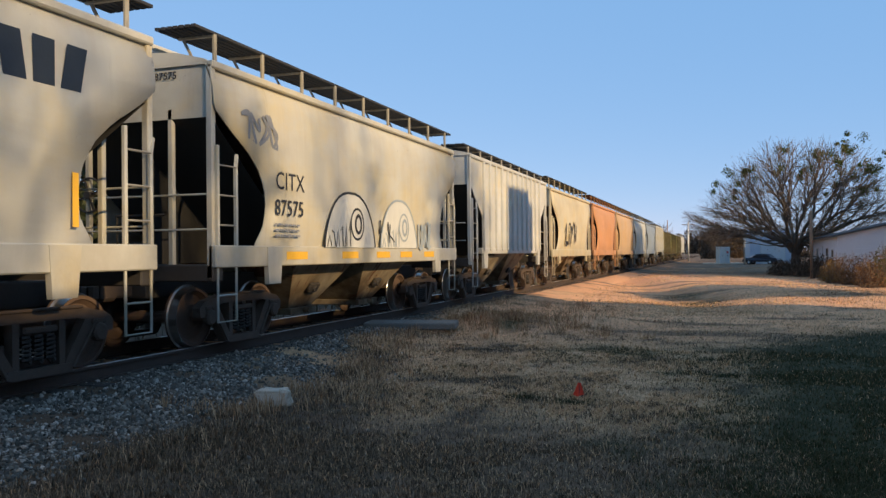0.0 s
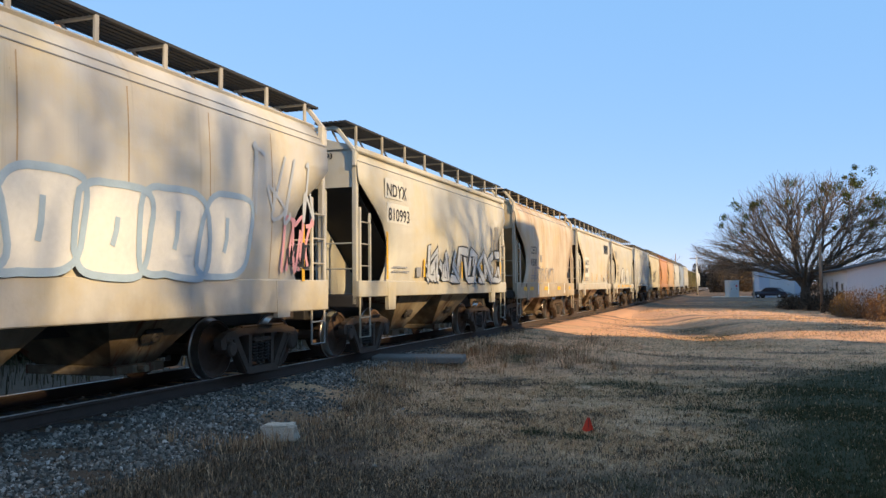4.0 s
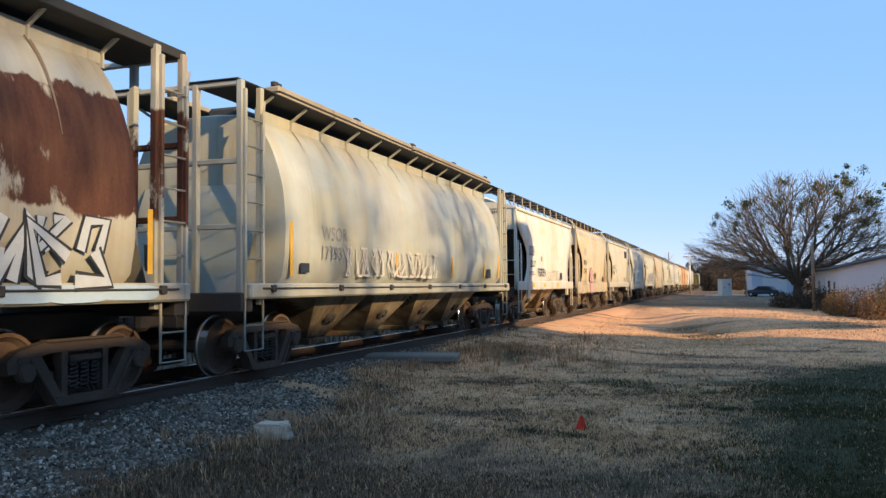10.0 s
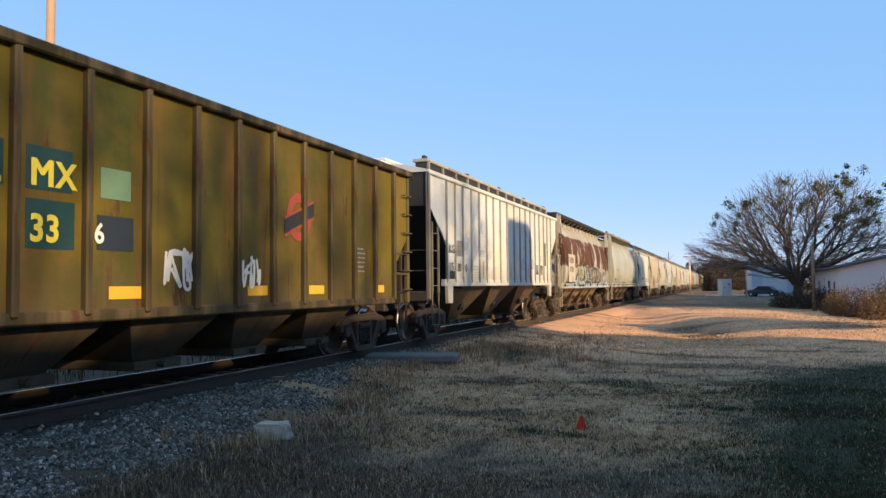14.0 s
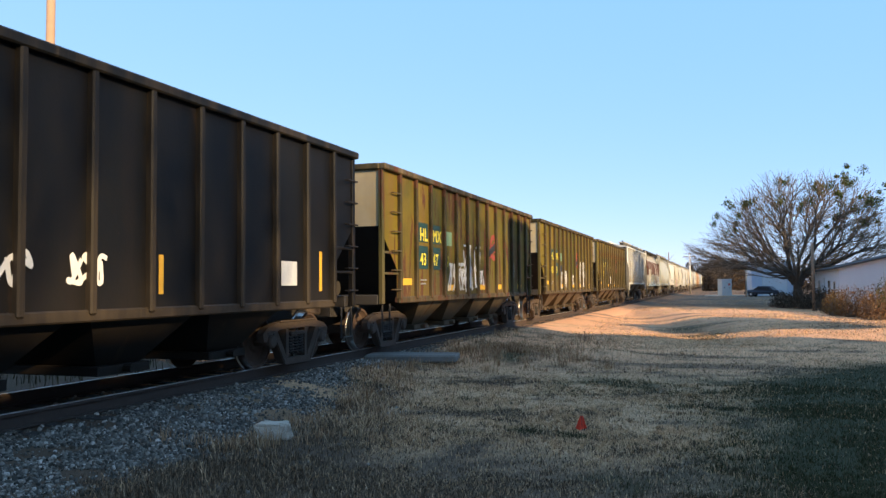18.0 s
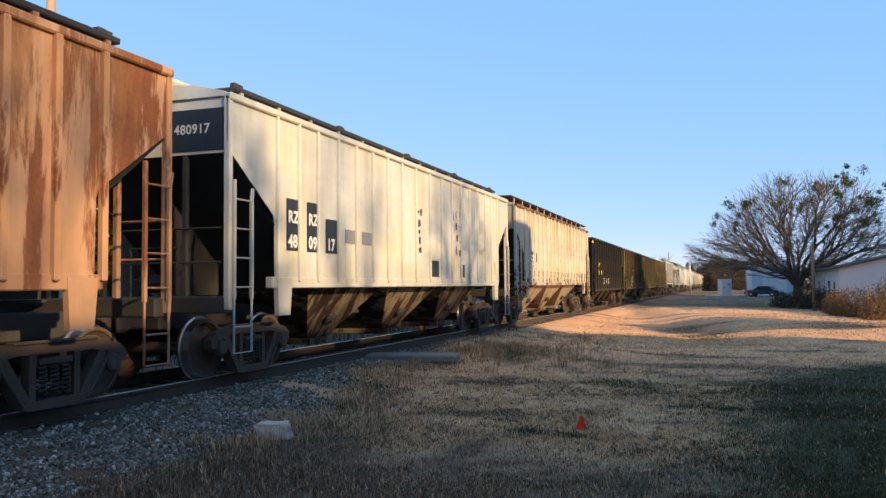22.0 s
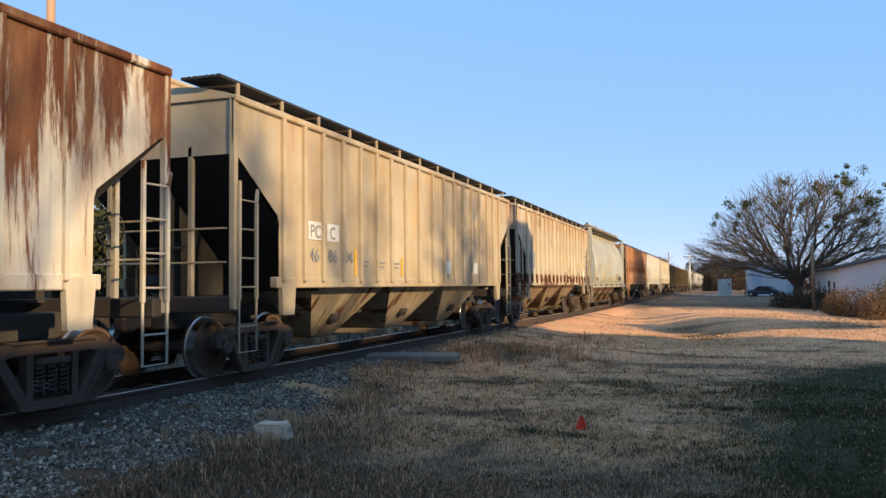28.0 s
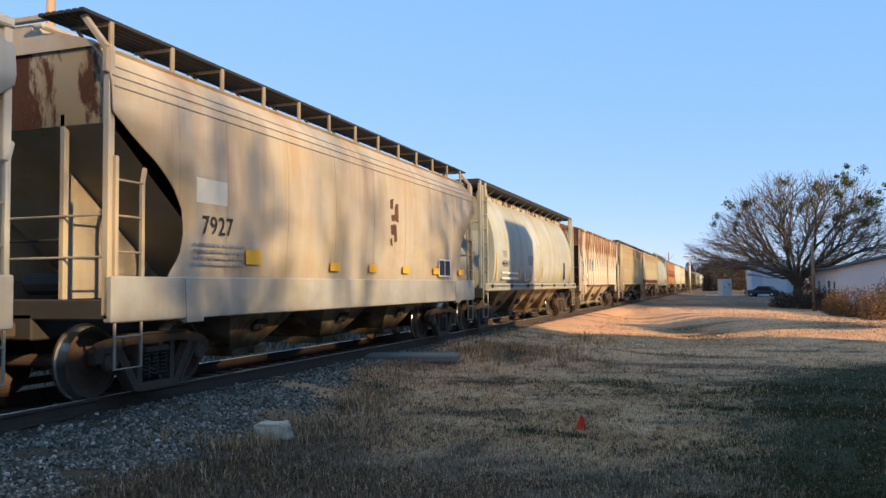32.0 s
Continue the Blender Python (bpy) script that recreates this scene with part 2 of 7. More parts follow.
# ---------------------------------------------------------------- the train
TRACK_X, GAUGE, WHEEL_R = -8.281, 1.506, 0.457
M_STEEL = plain("dirty_steel", (0.04, 0.034, 0.03), 0.75, 0.0, 0.4, 5)
M_FRAME = plain("truck_steel", (0.075, 0.052, 0.038), 0.85, 0.0, 0.5, 7, 0.3)
M_TREAD = plain("polished_tread", (0.55, 0.54, 0.52), 0.28, 1.0, 0.1, 9, 0.05)
M_WHEEL = plain("wheel_rust", (0.085, 0.052, 0.036), 0.85, 0.0, 0.4, 8, 0.3)
# near-black steel; on car ends the shade itself is put into this colour
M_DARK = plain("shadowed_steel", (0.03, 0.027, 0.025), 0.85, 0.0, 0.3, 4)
M_WELD = plain("stained_weld", (0.40, 0.29, 0.18), 0.85, 0.0, 0.4, 2)
M_RUSTY = plain("rust_blot", (0.12, 0.055, 0.03), 0.9, 0.0, 0.5, 4)
M_BLUEPANEL = plain("blue_panel", (0.045, 0.075, 0.125), 0.6, 0.0, 0.3, 5)
M_FAINT = plain("faint_blue_spray", (0.41, 0.49, 0.49), 0.6, 0.0, 0.2, 5)
M_PATCH = plain("pale_number_patch", (0.62, 0.60, 0.54), 0.7, 0.0, 0.15, 5)
M_WALK = plain("roof_grating", (0.03, 0.03, 0.032), 0.9, 0.0, 0.3, 9)
M_LETTER = plain("black_lettering", (0.03, 0.03, 0.035), 0.7, 0.0, 0.5, 12)
M_WHITE = plain("white_lettering", (0.72, 0.70, 0.66), 0.7, 0.0, 0.2, 12)
M_YELLOW = plain("yellow_stripe", (0.72, 0.40, 0.03), 0.6, 0.0, 0.15, 12)
M_LEMON = plain("lemon_lettering", (0.75, 0.62, 0.05), 0.6, 0.0, 0.15, 12)
M_NAVY = plain("navy_panel", (0.02, 0.028, 0.042), 0.6, 0.0, 0.4, 5)
M_MINT = plain("mint_patch", (0.15, 0.25, 0.15), 0.6, 0.0, 0.3, 5)
M_TEAL = plain("teal_panel", (0.012, 0.05, 0.05), 0.6, 0.0, 0.3, 5)
M_GREY = plain("grey_stencil", (0.26, 0.26, 0.27), 0.7, 0.0, 0.3, 12)
M_PINK = plain("pink_spray", (0.60, 0.30, 0.33), 0.6, 0.0, 0.2, 6)
M_REDSP = plain("red_spray", (0.55, 0.09, 0.07), 0.6, 0.0, 0.2, 6)
M_OXIDE = plain("faded_red_enamel", (0.30, 0.055, 0.04), 0.7, 0.0, 0.4, 5)
M_SILVER = plain("silver_spray", (0.52, 0.54, 0.56), 0.5, 0.2, 0.25, 6)
M_INK = plain("black_spray", (0.025, 0.026, 0.03), 0.6, 0.0, 0.3, 6)
M_BLUESP = plain("pale_blue_spray", (0.36, 0.46, 0.56), 0.6, 0.0, 0.2, 6)
M_LIME = plain("lime_spray", (0.42, 0.5, 0.12), 0.6, 0.0, 0.2, 6)

SHARED = {}


def shared(key, make):
    if key not in SHARED:
        SHARED[key] = make()
    return SHARED[key]


def wheelset_mesh():
    g = Geo()
    for s in (-1, 1):
        x = s * GAUGE / 2
        prof = [(-0.04, 0.09), (-0.03, 0.15), (0.0, 0.19), (0.02, 0.34), (-0.035, 0.385), (-0.06, 0.395), (-0.06, 0.44), (0.07, WHEEL_R),
                (0.08, 0.49), (0.11, 0.49), (0.12, 0.44), (0.115, 0.39), (0.085, 0.37), (0.07, 0.2), (0.10, 0.15), (0.11, 0.09)]
        g.lathe([(x + s * -a, r) for a, r in prof], 28)
    g.lathe([(-1.02, 0.001), (-1.02, 0.075), (-0.8, 0.085), (0.8, 0.085), (1.02, 0.075), (1.02, 0.001)], 12)
    return g.mesh("wheelset")


def tread_mesh(s):
    x = s * GAUGE / 2
    return Geo().lathe([(x + s * 0.062, 0.444), (x + s * -0.07, WHEEL_R + 0.001), (x + s * -0.079, 0.488)], 28).mesh("tread")


def side_frame_mesh():
    """Cast side frame of a freight truck, in the y-z plane, facing +x."""
    g = Geo()
    g.plate([(-1.12, 0.46), (-1.14, 0.60), (-1.0, 0.70), (-0.55, 0.79), (0.55, 0.79), (1.0, 0.70), (1.14, 0.60), (1.12, 0.46), (1.01, 0.46), (0.97, 0.57), (0.55, 0.65), (-0.55, 0.65), (-0.97, 0.57), (-1.01, 0.46)], 0.13)
    g.box(-0.10, 0.03, -0.62, 0.62, 0.765, 0.80, 0.012)
    for s in (-1, 1):
        g.plate([(s * 0.86, 0.60), (s * 0.68, 0.64), (s * 0.37, 0.17), (s * 0.36, 0.06), (s * 0.48, 0.06)][::s], 0.13, pose(-0.006, 0, 0))
        g.plate([(s * 0.37, 0.67), (s * 0.28, 0.67), (s * 0.28, 0.10), (s * 0.37, 0.10)][::s], 0.12, pose(-0.014, 0, 0))
        g.beam((0.012, s * 0.84, 0.61), (0.012, s * 0.46, 0.08), 0.03, 0.035, 0.008)
        g.plate([(s * 0.80, 0.60), (s * 0.74, 0.60), (s * 0.75, 0.40), (s * 0.79, 0.40)][::s], 0.11, pose(-0.01, 0, 0))
        g.box(-0.15, 0.012, s * 0.889 - 0.13, s * 0.889 + 0.13, 0.555, 0.635, 0.02)
    g.plate([(-0.48, 0.06), (-0.38, 0.035), (0.38, 0.035), (0.48, 0.06), (0.45, 0.14), (-0.45, 0.14)], 0.15, pose(0.008, 0, 0))
    g.box(-0.05, 0.02, -0.24, 0.24, 0.52, 0.60, 0.02)
    return g.mesh("side_frame")


def spring_mesh():
    g = Geo()
    for k in (-0.17, 0.0, 0.17):
        pts = [(-0.05 + 0.062 * math.cos(a * 1.26), k + 0.062 * math.sin(a * 1.26), 0.20 + 0.3 * a / 30) for a in range(31)]
        g.tube(pts, 0.017, 5)
    return g.mesh("spring")


def cap_mesh():
    return Geo().lathe([(-0.02, 0.12), (0.05, 0.115), (0.075, 0.09), (0.08, 0.001)], 14).mesh("bearing_cap")


def bolster_mesh():
    g = Geo()
    g.box(-0.95, 0.95, -0.2, 0.2, 0.45, 0.72, 0.03)
    g.box(-0.25, 0.25, -0.25, 0.25, 0.7, 0.86, 0.03)
    for s in (-1, 1):
        g.box(-0.95, 0.95, s * 0.36 - 0.06, s * 0.36 + 0.06, 0.3, 0.42)
        g.beam((-0.6, s * 0.36, 0.36), (-0.6, s * 0.5, 0.5), 0.08, 0.1)
    return g.mesh("bolster")


WHEELS = []


def truck(car, y):
    tr = part("truck", shared("bolster", bolster_mesh), M_FRAME, car, "rusty brown cast-steel freight truck")
    tr.matrix_basis = pose(0, y, 0)
    for s in (1, -1):
        sf = part("side_frame", shared("side_frame", side_frame_mesh), M_FRAME, tr)
        sf.matrix_basis = pose(s * 1.08, 0, 0, 0, 0, 0 if s > 0 else 180)
        sp = part("spring", shared("spring", spring_mesh), M_STEEL, tr)
        sp.matrix_basis = sf.matrix_basis.copy()
        for e in (1, -1):
            bc = part("bearing_cap", shared("cap", cap_mesh), M_FRAME, tr)
            bc.matrix_basis = pose(s * 1.06, e * 0.889, WHEEL_R, 0, 0, 0 if s > 0 else 180)
    for s in (1, -1):
        ws = part("wheelset", shared("wheelset", wheelset_mesh), M_WHEEL, tr)
        ws.matrix_parent_inverse = pose(0, s * 0.889, WHEEL_R)
        WHEELS.append(ws)
        for e in (1, -1):
            td = part("wheel_tread", shared(("tread", e), lambda: tread_mesh(e)), M_TREAD, tr, "bright worn steel tread")
            td.matrix_parent_inverse = pose(0, s * 0.889, WHEEL_R)
            WHEELS.append(td)


def coupler_mesh():
    g = Geo()
    g.box(-0.1, 0.1, -0.3, 0.42, 0.78, 0.98, 0.03)
    g.box(-0.17, 0.05, 0.38, 0.68, 0.74, 1.02, 0.05)
    g.box(0.05, 0.17, 0.36, 0.55, 0.76, 1.0, 0.04)
    g.tube([(0.3, -0.1, 0.85), (0.33, 0.2, 0.7), (0.28, 0.45, 0.52), (0.2, 0.66, 0.55)], 0.028, 6)
    return g.mesh("coupler")


def ladder(car, z0, z1, width, mat, m, drop=True):
    """Two stiles and their rungs, with a stirrup below the sill."""
    def make():
        g = Geo().box(0, 0.05, -width / 2 - 0.028, -width / 2 + 0.028, z0, z1, 0.006)
        g.box(0, 0.05, width / 2 - 0.028, width / 2 + 0.028, z0, z1 - 0.3, 0.006)
        g.beam((0.02, width / 2, z1 - 0.32), (-0.02, width / 2 + 0.1, z1 - 0.08), 0.05, 0.045)
        return g.mesh("ladder")
    lad = part("ladder", shared(("ladder", z0, z1, width), make), mat, car)
    lad.matrix_basis = m
    rung = shared(("rung", width), lambda: Geo().tube([(0.03, -width / 2, 0), (0.03, width / 2, 0)], 0.015, 6).mesh("rung"))
    z = z0 + 0.18
    while z < z1 - 0.25:
        part("rung", rung, mat, lad).matrix_basis = pose(0, 0, z)
        z += 0.43
    if drop:
        st = shared(("stirrup", width, z0), lambda: Geo().tube([(0.025, -width / 2, z0), (0.025, -width / 2, 0.42), (0.025, width / 2, 0.42), (0.025, width / 2, z0)], 0.02, 6).tube([(0.025, -width / 2, 0.8), (0.025, width / 2, 0.8)], 0.016, 6).mesh("stirrup"))
        part("stirrup", st, mat, lad)
    return lad


def brake_wheel_mesh():
    g = Geo()
    pts = [(0.26 * math.cos(a), 0, 0.26 * math.sin(a)) for a in np.linspace(0, 2 * math.pi, 21)]
    g.tube(pts, 0.016, 6, False)
    for a in (0.3, 1.9, 3.5, 5.1):
        g.beam((0, 0, 0), (0.25 * math.cos(a), 0, 0.25 * math.sin(a)), 0.03, 0.02)
    g.lathe([(-0.05, 0.001), (-0.05, 0.06), (0.05, 0.06), (0.05, 0.001)], 8, pose(0, 0, 0, 0, 0, 90))
    return g.mesh("brake_wheel")


def cut_in(kind, z):
    """How far the side sheet stands back from the car's end at the height z."""
    if kind == "smooth":
        pts = ((4.3, 0), (3.47, 0.0), (3.2, 0.36), (2.95, 0.78), (2.7, 1.08), (2.42, 1.27), (2.1, 1.33), (1.8, 1.28), (1.6, 1.12), (1.4, 1.0))
    elif kind == "ribbed":
        pts = ((4.3, 0), (3.41, 0.0), (2.49, 1.31), (1.3, 1.33))
    else:
        pts = ((4.3, 0), (2.55, 0.0), (2.5, 0.05), (1.75, 0.85), (1.7, 0.9), (1.0, 0.9))
    for (za, a), (zb, b) in zip(pts, pts[1:]):
        if zb <= z <= za:
            return a + (b - a) * (za - z) / (za - zb)
    return pts[-1][1]


def bow(kind, z, zb, zt):
    """Half width of the body at the height z."""
    k = (z - zb) / (zt - zb)
    if kind == "smooth":
        lim = 0.86 if zt < 4.2 else 0.82
        return 1.50 + 0.07 * math.sin(math.pi * min(1, k * 1.05)) - ((0.10 if zt < 4.2 else 0.26) * ((k - lim) / (1 - lim)) ** 2 if k > lim else 0)
    return 1.53


def side_geo(kind, L, zb, zt, flip):
    g = Geo()
    lev = [zb + (zt - zb) * i / 24 for i in range(25)]
    ny = 12
    for s in (0, -0.02):
        base = len(g.v)
        for z in lev:
            e, x = cut_in(kind, z), bow(kind, z, zb, zt) + s
            for j in range(ny + 1):
                g.v.append((x, -L / 2 + e + (L - 2 * e) * j / ny, z))
        for i in range(24):
            for j in range(ny):
                a = base + i * (ny + 1) + j
                q = (a, a + 1, a + ny + 2, a + ny + 1)
                g.f.append(q if s == 0 else q[::-1])
    n = 25 * (ny + 1)
    for i in range(24):
        for j in (0, ny):
            a = i * (ny + 1) + j
            q = (a, a + ny + 1, a + ny + 1 + n, a + n)
            g.f.append(q if j == 0 else q[::-1])
    if flip:
        g.v = [(-x, -y, z) for x, y, z in g.v]
    return g


def roof_geo(kind, L, zt, x):
    g = Geo()
    prof = [(x - 0.06, zt), (x - 0.02, zt + 0.03), (x - 0.1, zt + 0.08), (x * 0.6, zt + 0.2), (0.3, zt + 0.25), (0.28, zt + 0.36)]
    prof = prof + [(-a, b) for a, b in prof[::-1]]
    n = len(prof)
    for y in (-L / 2, L / 2):
        g.v += [(a, y, b) for a, b in prof]
    g.f += [(i, i + 1, n + i + 1, n + i)[::-1] for i in range(n - 1)]
    g.f += [tuple(range(n))[::-1], tuple(range(n, 2 * n))]
    return g


def bay_gear(bay, y):
    """Outlet gate gear on both faces of a hopper bay."""
    for s in (1, -1):
        part("gate_gear", shared("gate_gear", lambda: Geo().box(-0.03, 0.05, -0.17, 0.17, -0.1, 0.1, 0.02).lathe([(0.04, 0.001), (0.08, 0.05), (0.04, 0.07)], 10).box(0.03, 0.06, -0.24, -0.1, -0.02, 0.05).mesh("gate_gear")), M_STEEL, bay, "dark outlet gate gear").matrix_basis = pose(s * 0.93, y, 0.76, 0, 0, 0 if s > 0 else 180) @ pose(0, 0, 0, 0, 32, 0)


def hopper_geo(y, top, bot, zt, zb, xw=1.4, xb=0.62):
    """One bay: a tapered chute with a gate at its foot."""
    g = Geo()
    a = [(-xw, y - top / 2, zt), (xw, y - top / 2, zt), (xw, y + top / 2, zt), (-xw, y + top / 2, zt)]
    b = [(-xb, y - bot / 2, zb), (xb, y - bot / 2, zb), (xb, y + bot / 2, zb), (-xb, y + bot / 2, zb)]
    g.add(a + b, [(0, 1, 2, 3), (4, 7, 6, 5), (0, 4, 5, 1), (1, 5, 6, 2), (2, 6, 7, 3), (3, 7, 4, 0)])
    g.box(-xb - 0.12, xb + 0.12, y - bot / 2 - 0.1, y + bot / 2 + 0.1, zb - 0.1, zb + 0.02, 0.01)
    g.lathe([(xb + 0.1, 0.05), (xb + 0.24, 0.05), (xb + 0.24, 0.001)], 8, pose(0, y, zb - 0.04))
    return g


def mark(car, what, d, z, mat, x=1.59, L=None, name="stencil"):
    """A flat marking on the side that faces the field: a Geo in the y-z plane, or letters."""
    me = what.mesh(name) if isinstance(what, Geo) else what
    ob = part(name, me, mat, car)
    ob.matrix_basis = pose(x, -L / 2 + d, z)
    return tagged(ob, kind="stuff") if name in ("graffiti", "small_print", "torn_decal") else ob


def patch(w, h, skew=0.0):
    return Geo().plate([(0, 0), (w, 0), (w + skew, h), (skew, h)], 0.004)


def bars(w, rows, h=0.05, step=0.11, seed=1):
    g, rnd = Geo(), random.Random(seed)
    for r in range(rows):
        y = 0
        while y < w - 0.08:
            k = rnd.uniform(0.05, 0.17)
            g.plate([(y, -r * step), (min(w, y + k), -r * step), (min(w, y + k), h - r * step), (y, h - r * step)], 0.003)
            y += k + 0.028
    return g


def ribbon(g, pts, thick, lift):
    """A flat stroke of even width along pts, in the y-z plane."""
    n, left, right = len(pts), [], []
    for i in range(n):
        y0, z0 = pts[max(i - 1, 0)]
        y1, z1 = pts[min(i + 1, n - 1)]
        d = math.hypot(y1 - y0, z1 - z0) or 1
        oy, oz = -(z1 - z0) / d * thick / 2, (y1 - y0) / d * thick / 2
        up = lift + 0.00015 * i
        left.append((up, pts[i][0] + oy, pts[i][1] + oz))
        right.append((up, pts[i][0] - oy, pts[i][1] - oz))
    g.add(left + right, [(n + i, n + i + 1, i + 1, i) for i in range(n - 1)])


def scrawl(w, h, seed, strokes, thick):
    """Sprayed letter-like loops, one smooth bent ribbon each."""
    g, rnd = Geo(), random.Random(seed)
    for k in range(strokes):
        y0, y1 = w * k / strokes - 0.06, w * (k + 1) / strokes + 0.06
        ctl = [(rnd.uniform(y0, y1), h * rnd.choice((0.02, 0.1, 0.5, 0.9, 0.98)) + rnd.uniform(-0.04, 0.04) * h) for _ in range(rnd.choice((5, 6, 7)))]
        ctl = [ctl[0]] + ctl + [ctl[-1]]
        pts = []
        for a, b, c, d in zip(ctl, ctl[1:], ctl[2:], ctl[3:]):
            for i in range(8):
                t = i / 8
                pts.append(tuple(0.5 * (2 * b[j] + (c[j] - a[j]) * t + (2 * a[j] - 5 * b[j] + 4 * c[j] - d[j]) * t * t + (3 * b[j] - a[j] - 3 * c[j] + d[j]) * t ** 3) for j in (0, 1)))
        ribbon(g, pts, thick, 0.001 + 0.0009 * k + 0.00007)
    return g


def outline(w, h, seed, count, thick):
    """The dark edges of bubble letters that blobs() fills."""
    g, rnd = Geo(), random.Random(seed)
    for pts in blob_rings(w, h, seed, count):
        ribbon(g, pts + pts[:2], thick, 0.001 + 0.00002 * len(g.f))
        cy = sum(p[0] for p in pts) / len(pts)
        ribbon(g, [(cy - 0.03 + rnd.uniform(-0.05, 0.05), h * 0.35), (cy, h * 0.5), (cy + 0.02, h * rnd.uniform(0.6, 0.8))], thick * 0.9, 0.0035 + 0.00002 * len(g.f))
    return g


def blob_rings(w, h, seed, count):
    rnd, rings = random.Random(seed), []
    for k in range(count):
        cx, r = w * (k + 0.5) / count, w / count * 0.62
        tilt, top, sh = rnd.uniform(-0.25, 0.25), rnd.uniform(0.85, 1.12), [rnd.uniform(0.8, 1.08) for _ in range(7)]
        pts = []
        for i in range(28):
            a = 2 * math.pi * i / 28
            q = sh[(i // 4) % 7] * (1 - (i % 4) / 4) + sh[(i // 4 + 1) % 7] * (i % 4) / 4
            y = r * math.copysign(abs(math.cos(a)) ** 0.55, math.cos(a)) * q
            z = h / 2 * math.copysign(abs(math.sin(a)) ** 0.55, math.sin(a)) * q * (top if a < math.pi else 1)
            pts.append((cx + y + tilt * z, h / 2 + z))
        rings.append(pts)
    return rings


def blobs(w, h, seed, count):
    """Filled bubble letters: overlapping rounded polygons."""
    g = Geo()
    for k, pts in enumerate(blob_rings(w, h, seed, count)):
        g.add([(0.0006 * k, y, z) for y, z in pts], [tuple(range(len(pts)))])
    return g


def wild(w, h, seed, count, thick):
    """Crowded angular letters: each a few bent strokes; the same seed gives the edge (wider) and the fill."""
    g, rnd = Geo(), random.Random(seed)
    for k in range(count):
        y0, step = w * k / count, w / count
        lean = rnd.uniform(-0.25, 0.3)
        for j in range(rnd.choice((2, 3, 3, 4))):
            pts, y, z = [], y0 + rnd.uniform(0.0, 1.0) * step, h * rnd.choice((0.08, 0.5, 0.92))
            for i in range(rnd.choice((3, 4, 4))):
                pts.append((y + lean * (z - h / 2), z))
                y = y0 + rnd.uniform(-0.1, 1.1) * step
                z = min(h * 0.95, max(h * 0.05, z + rnd.choice((-0.8, -0.45, 0.45, 0.8)) * h))
            ribbon(g, pts, thick * (0.75 + 0.5 * ((j * 7 + k * 3) % 5) / 4), 0.0009 * (4 * k + j))
    return g


def torn(w, h, seed, columns, size=1.0):
    """Columns of peeled paint and torn film."""
    g, rnd = Geo(), random.Random(seed)
    for k in range(columns):
        y0, z = w * k / max(1, columns - 1), rnd.uniform(0, 0.15) * h
        while z < h:
            a, b = rnd.uniform(0.05, 0.15) * size, rnd.uniform(0.08, 0.3) * size
            y = y0 + rnd.uniform(-0.06, 0.06)
            g.plate([(y + rnd.uniform(-0.02, 0.02), z), (y + a, z + rnd.uniform(-0.03, 0.03)), (y + a + rnd.uniform(-0.05, 0.03), z + b), (y + a * 0.4, z + b * rnd.uniform(0.7, 1.1)), (y - 0.02, z + b * 0.8)], 0.003)
            z += b + rnd.uniform(-0.02, 0.16)
    return g


def tag_piece(car, L, w, h, seed, count, d, z, fill, edge, x, thick=0.16, rim=0.09):
    """A painted letter piece: fill over a wider edge."""
    tagged(mark(car, wild(w, h, seed, count, thick + rim), d, z, edge, x, L, "graffiti"), kind="stuff")
    tagged(mark(car, wild(w, h, seed, count, thick), d, z, fill, x + 0.00045, L, "graffiti"), kind="stuff")


def roof_walk(car, kind, L, zt, x, color, up):
    n = 9 if L < 12 else 13
    for i in range(n):
        yy = -L / 2 + 0.3 + (L - 0.6) * i / (n - 1)
        for s in (1, -1):
            part("bracket", shared(("bracket", up), lambda: Geo().box(-0.02, 0.02, -0.035, 0.035, 0, up, 0.006).beam((0, 0, up - 0.02), (-0.62, 0, up - 0.02), 0.05, 0.04).beam((-0.3, 0, 0.02), (-0.55, 0, up - 0.02), 0.04, 0.03).mesh("bracket")),
                 color, car).matrix_basis = pose(s * (x - 0.12), yy, zt + 0.02, 0, 0, 0 if s > 0 else 180)
    for s in (1, -1):
        b = Geo()
        xa, xb = sorted((s * (x - 0.75), s * (x - 0.14)))
        for k in range(7):
            xx = xa + (xb - xa) * k / 6
            b.box(xx - 0.036, xx + 0.036, -L / 2 - 0.18, L / 2 + 0.18, zt + up + 0.01, zt + up + 0.05)
        for k in range(int(L * 3)):
            b.box(xa, xb, -L / 2 - 0.15 + k / 3, -L / 2 - 0.13 + k / 3, zt + up + 0.015, zt + up + 0.042)
        part("running_board", b, M_WALK, car, "dark steel grating running board")


